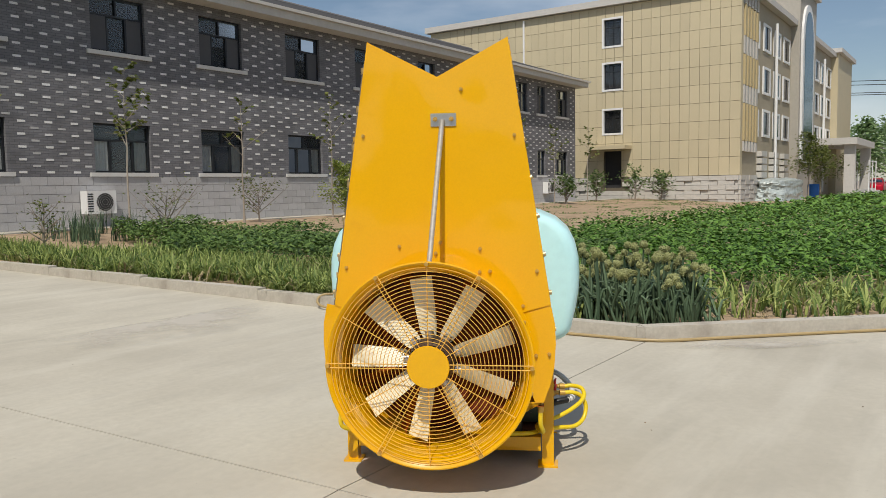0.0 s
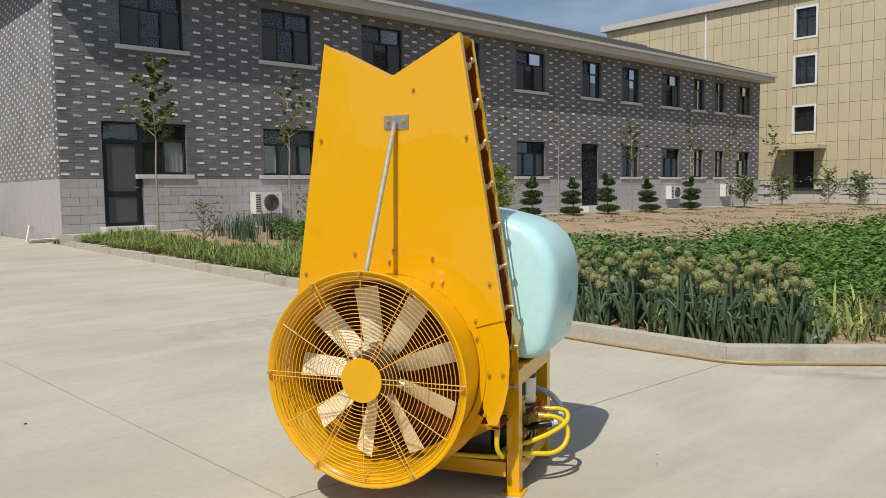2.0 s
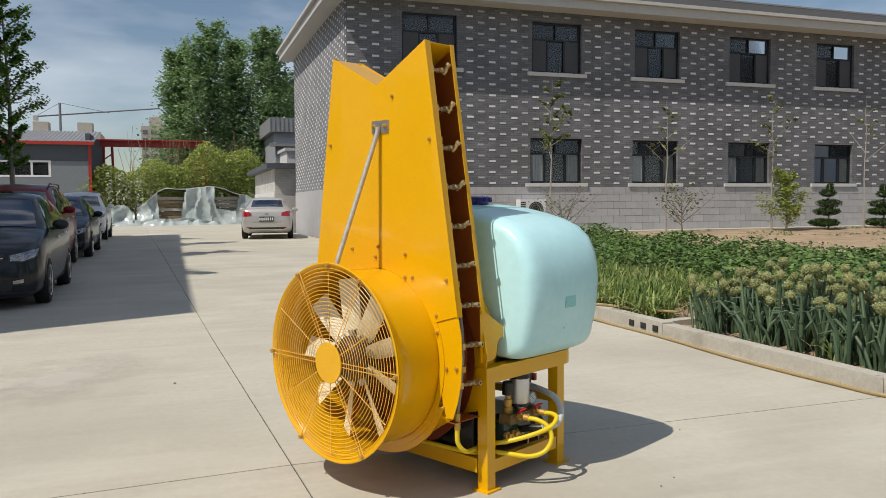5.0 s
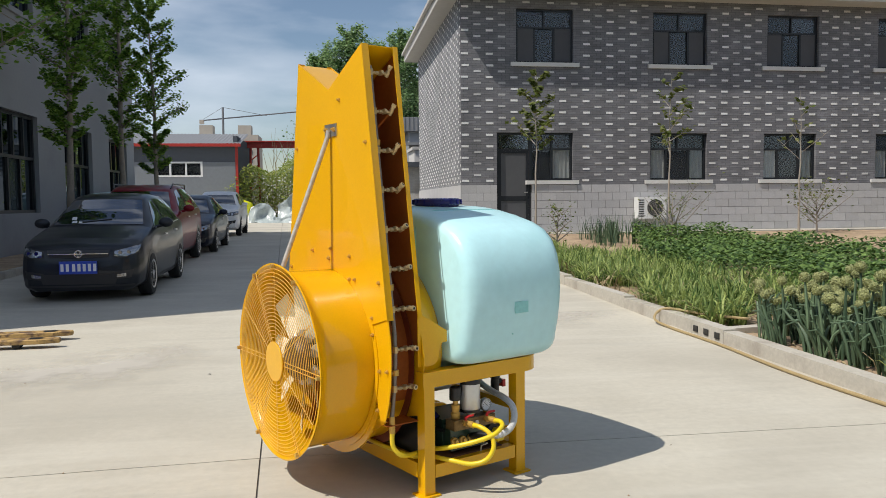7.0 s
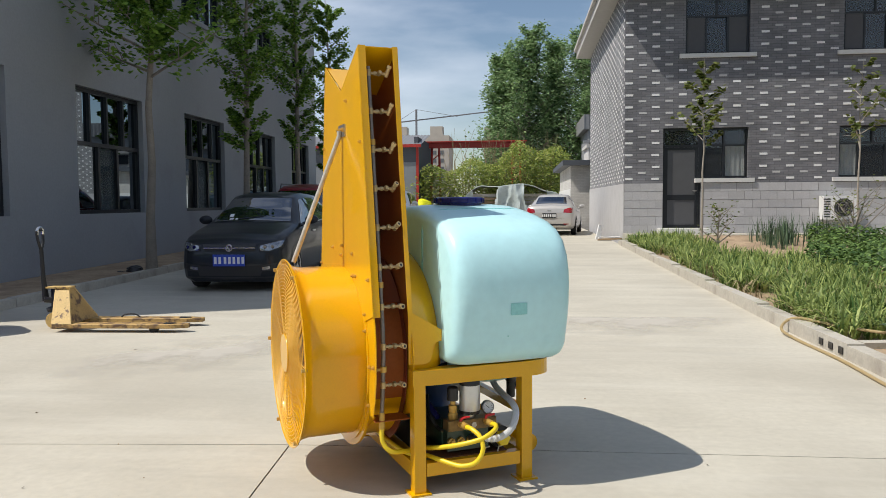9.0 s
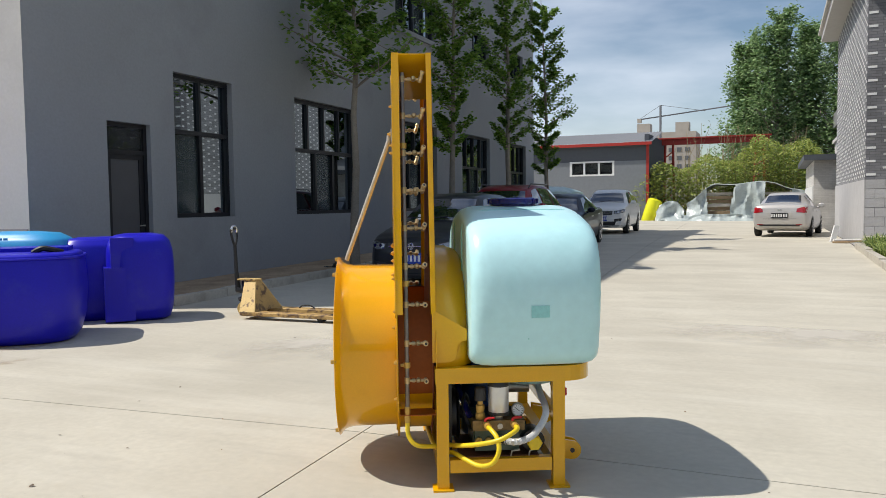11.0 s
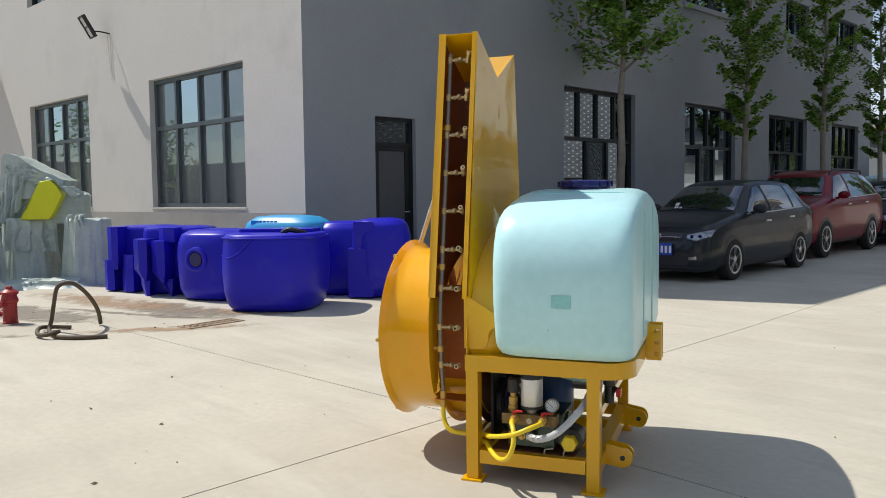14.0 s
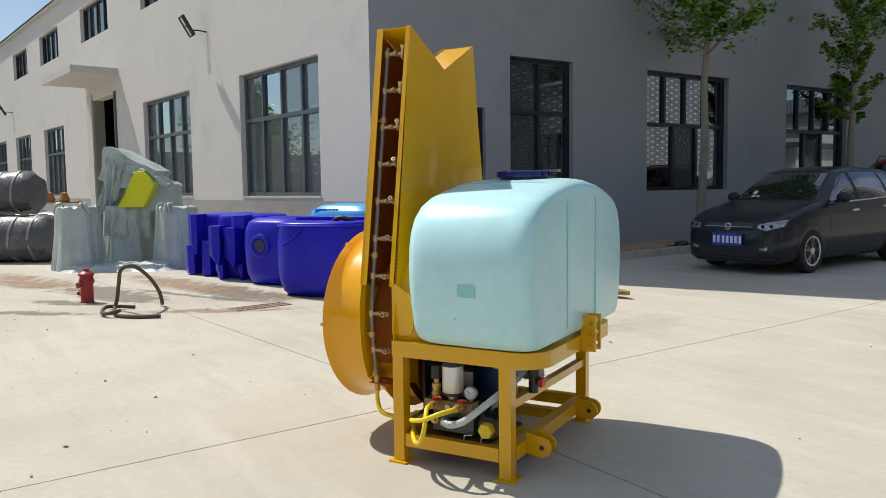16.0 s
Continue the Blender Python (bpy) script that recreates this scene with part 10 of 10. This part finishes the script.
# ---- dirt and small wear on the concrete ----
def dirt_mat(name, color, edge=0.5, scale=5.0):
    m = bpy.data.materials.new(name)
    m.use_nodes = True
    n, l = m.node_tree.nodes, m.node_tree.links
    b, o = n["Principled BSDF"], n["Material Output"]
    b.inputs["Base Color"].default_value, b.inputs["Roughness"].default_value = (*color, 1), 0.9
    co, sp, no = n.new("ShaderNodeTexCoord"), n.new("ShaderNodeTexGradient"), n.new("ShaderNodeTexNoise")
    mp = n.new("ShaderNodeMapping")
    mp.inputs["Location"].default_value, mp.inputs["Scale"].default_value = (-1, -1, -0.0), (2, 2, 0)
    sp.gradient_type = "SPHERICAL"
    no.inputs["Scale"].default_value, no.inputs["Detail"].default_value = scale, 8
    l.new(co.outputs["Generated"], mp.inputs["Vector"])
    l.new(mp.outputs["Vector"], sp.inputs["Vector"])
    l.new(co.outputs["Object"], no.inputs["Vector"])
    mul, rp, mx, tr = n.new("ShaderNodeMath"), n.new("ShaderNodeValToRGB"), n.new("ShaderNodeMixShader"), n.new("ShaderNodeBsdfTransparent")
    mul.operation = "MULTIPLY"
    l.new(sp.outputs["Fac"], mul.inputs[0])
    n2, m3 = n.new("ShaderNodeTexNoise"), n.new("ShaderNodeMath")
    n2.inputs["Scale"].default_value, n2.inputs["Detail"].default_value = scale * 0.3, 3
    l.new(co.outputs["Object"], n2.inputs["Vector"])
    m3.operation, m3.inputs[1].default_value = "MULTIPLY_ADD", 1.6
    l.new(no.outputs["Fac"], m3.inputs[0])
    l.new(n2.outputs["Fac"], m3.inputs[2])
    m4 = n.new("ShaderNodeMath")
    m4.operation, m4.inputs[1].default_value, m4.use_clamp = "SUBTRACT", 0.85, True
    l.new(m3.outputs[0], m4.inputs[0])
    l.new(m4.outputs[0], mul.inputs[1])
    rp.color_ramp.elements[0].position, rp.color_ramp.elements[1].position = 0.10, 0.10 + 0.4 * edge
    rp.color_ramp.elements[1].color = (0.7, 0.7, 0.7, 1)
    l.new(mul.outputs[0], rp.inputs["Fac"])
    l.new(rp.outputs["Color"], mx.inputs["Fac"])
    l.new(tr.outputs[0], mx.inputs[1])
    l.new(b.outputs[0], mx.inputs[2])
    l.new(mx.outputs[0], o.inputs["Surface"])
    return m


RUSTY = dirt_mat("rusty_mud", (0.37, 0.25, 0.155), 0.7, 6.0)
DAMP = dirt_mat("damp_stain", (0.25, 0.22, 0.18), 0.45, 6.0)
PALE = dirt_mat("pale_dust", (0.60, 0.56, 0.49), 0.9, 2.0)
for i, (x, y, rx, ry, a, mt, lab) in enumerate((
    (-4.75, 0.15, 1.1, 0.22, 62, RUSTY, "rusty mud stain round the drain"), (-5.5, 0.48, 0.55, 0.14, 30, DAMP, "damp stain on the concrete"), (-6.4, 0.1, 1.0, 0.10, 22, DAMP, "damp stain on the concrete"), (-6.3, -1.0, 0.7, 0.22, 40, DAMP, "damp mud beside the hydrant"), (-5.7, -1.35, 0.9, 0.16, 48, DAMP, "damp streak on the concrete"), (-5.3, 1.1, 1.2, 0.3, 35, RUSTY, "rusty mud stain before the tanks"), (-5.9, 0.75, 1.3, 0.5, 10, DAMP, "damp stain on the concrete"), (-6.9, -0.5, 1.6, 0.5, 15, DAMP, "damp stain on the concrete"),
    (-9.0, -1.2, 2.2, 0.6, 15, RUSTY, "rusty mud stain on the concrete"), (-7.2, 0.45, 2.2, 0.5, 14, RUSTY, "rusty mud stain on the concrete"), (1.6, 4.5, 1.8, 1.2, 30, PALE, "pale dusty patch on concrete"), (-2.2, 2.6, 1.6, 0.9, 60, PALE, "pale dusty patch on concrete"), (3.3, -0.75, 1.1, 0.22, -47, PALE, "dry soil dust along the kerb foot"))):
    bm = bmesh.new()
    vs = [bm.verts.new((rx * math.cos(k) * (1 + 0.1 * math.sin(3 * k + i)), ry * math.sin(k), 0)) for k in (2 * math.pi * j / 28 for j in range(28))]
    bm.faces.new(vs)
    ob = part("stain", bm, mt, None, lab, False)
    ob.matrix_basis = pose(x, y, 0.003 + 0.0004 * i, 0, 0, a)
    tagged(ob, lab, "stain", "", "structure")
# pebbles and crumbs
r = random.Random(77)
bm = bmesh.new()
for i in range(34):
    x, y = r.uniform(-6, 2.9), r.uniform(-2.5, 7)
    s = r.uniform(0.002, 0.006)
    bmesh.ops.create_icosphere(bm, subdivisions=1, radius=s, matrix=Matrix.Translation((x, y, s * 0.5)) @ Matrix.Diagonal((1, r.uniform(0.6, 1.2), 0.7, 1)))
tagged(part("gravel_crumbs", bm, SOIL, None, "scattered small crumbs on the concrete", False), "scattered small crumbs on the concrete", "gravel", "", "stuff")

# dry leaf flecks blown over the yard
FLECK = leaf_mat("dry_fleck", (0.05, 0.04, 0.03), (0.16, 0.11, 0.07), through=0.05)
rs = np.random.RandomState(31)
p = np.concatenate([np.stack([rs.normal(-1.2, 1.6, 16), rs.normal(-1.2, 0.9, 16)], 1), np.stack([rs.uniform(-6.5, 2.5, 12), rs.uniform(-2.2, 8, 12)], 1), np.stack([rs.normal(-5.6, 0.8, 34), rs.normal(-0.2, 0.7, 34)], 1)])
tagged(quads("dry_flecks", np.c_[p, np.full(len(p), 0.006)], rs.uniform(0.012, 0.04, len(p)), FLECK, (-0.12, 0.12), aspect=1.8, seed=17), "dry leaf flecks and mud crumbs on the concrete", "litter", "", "stuff")
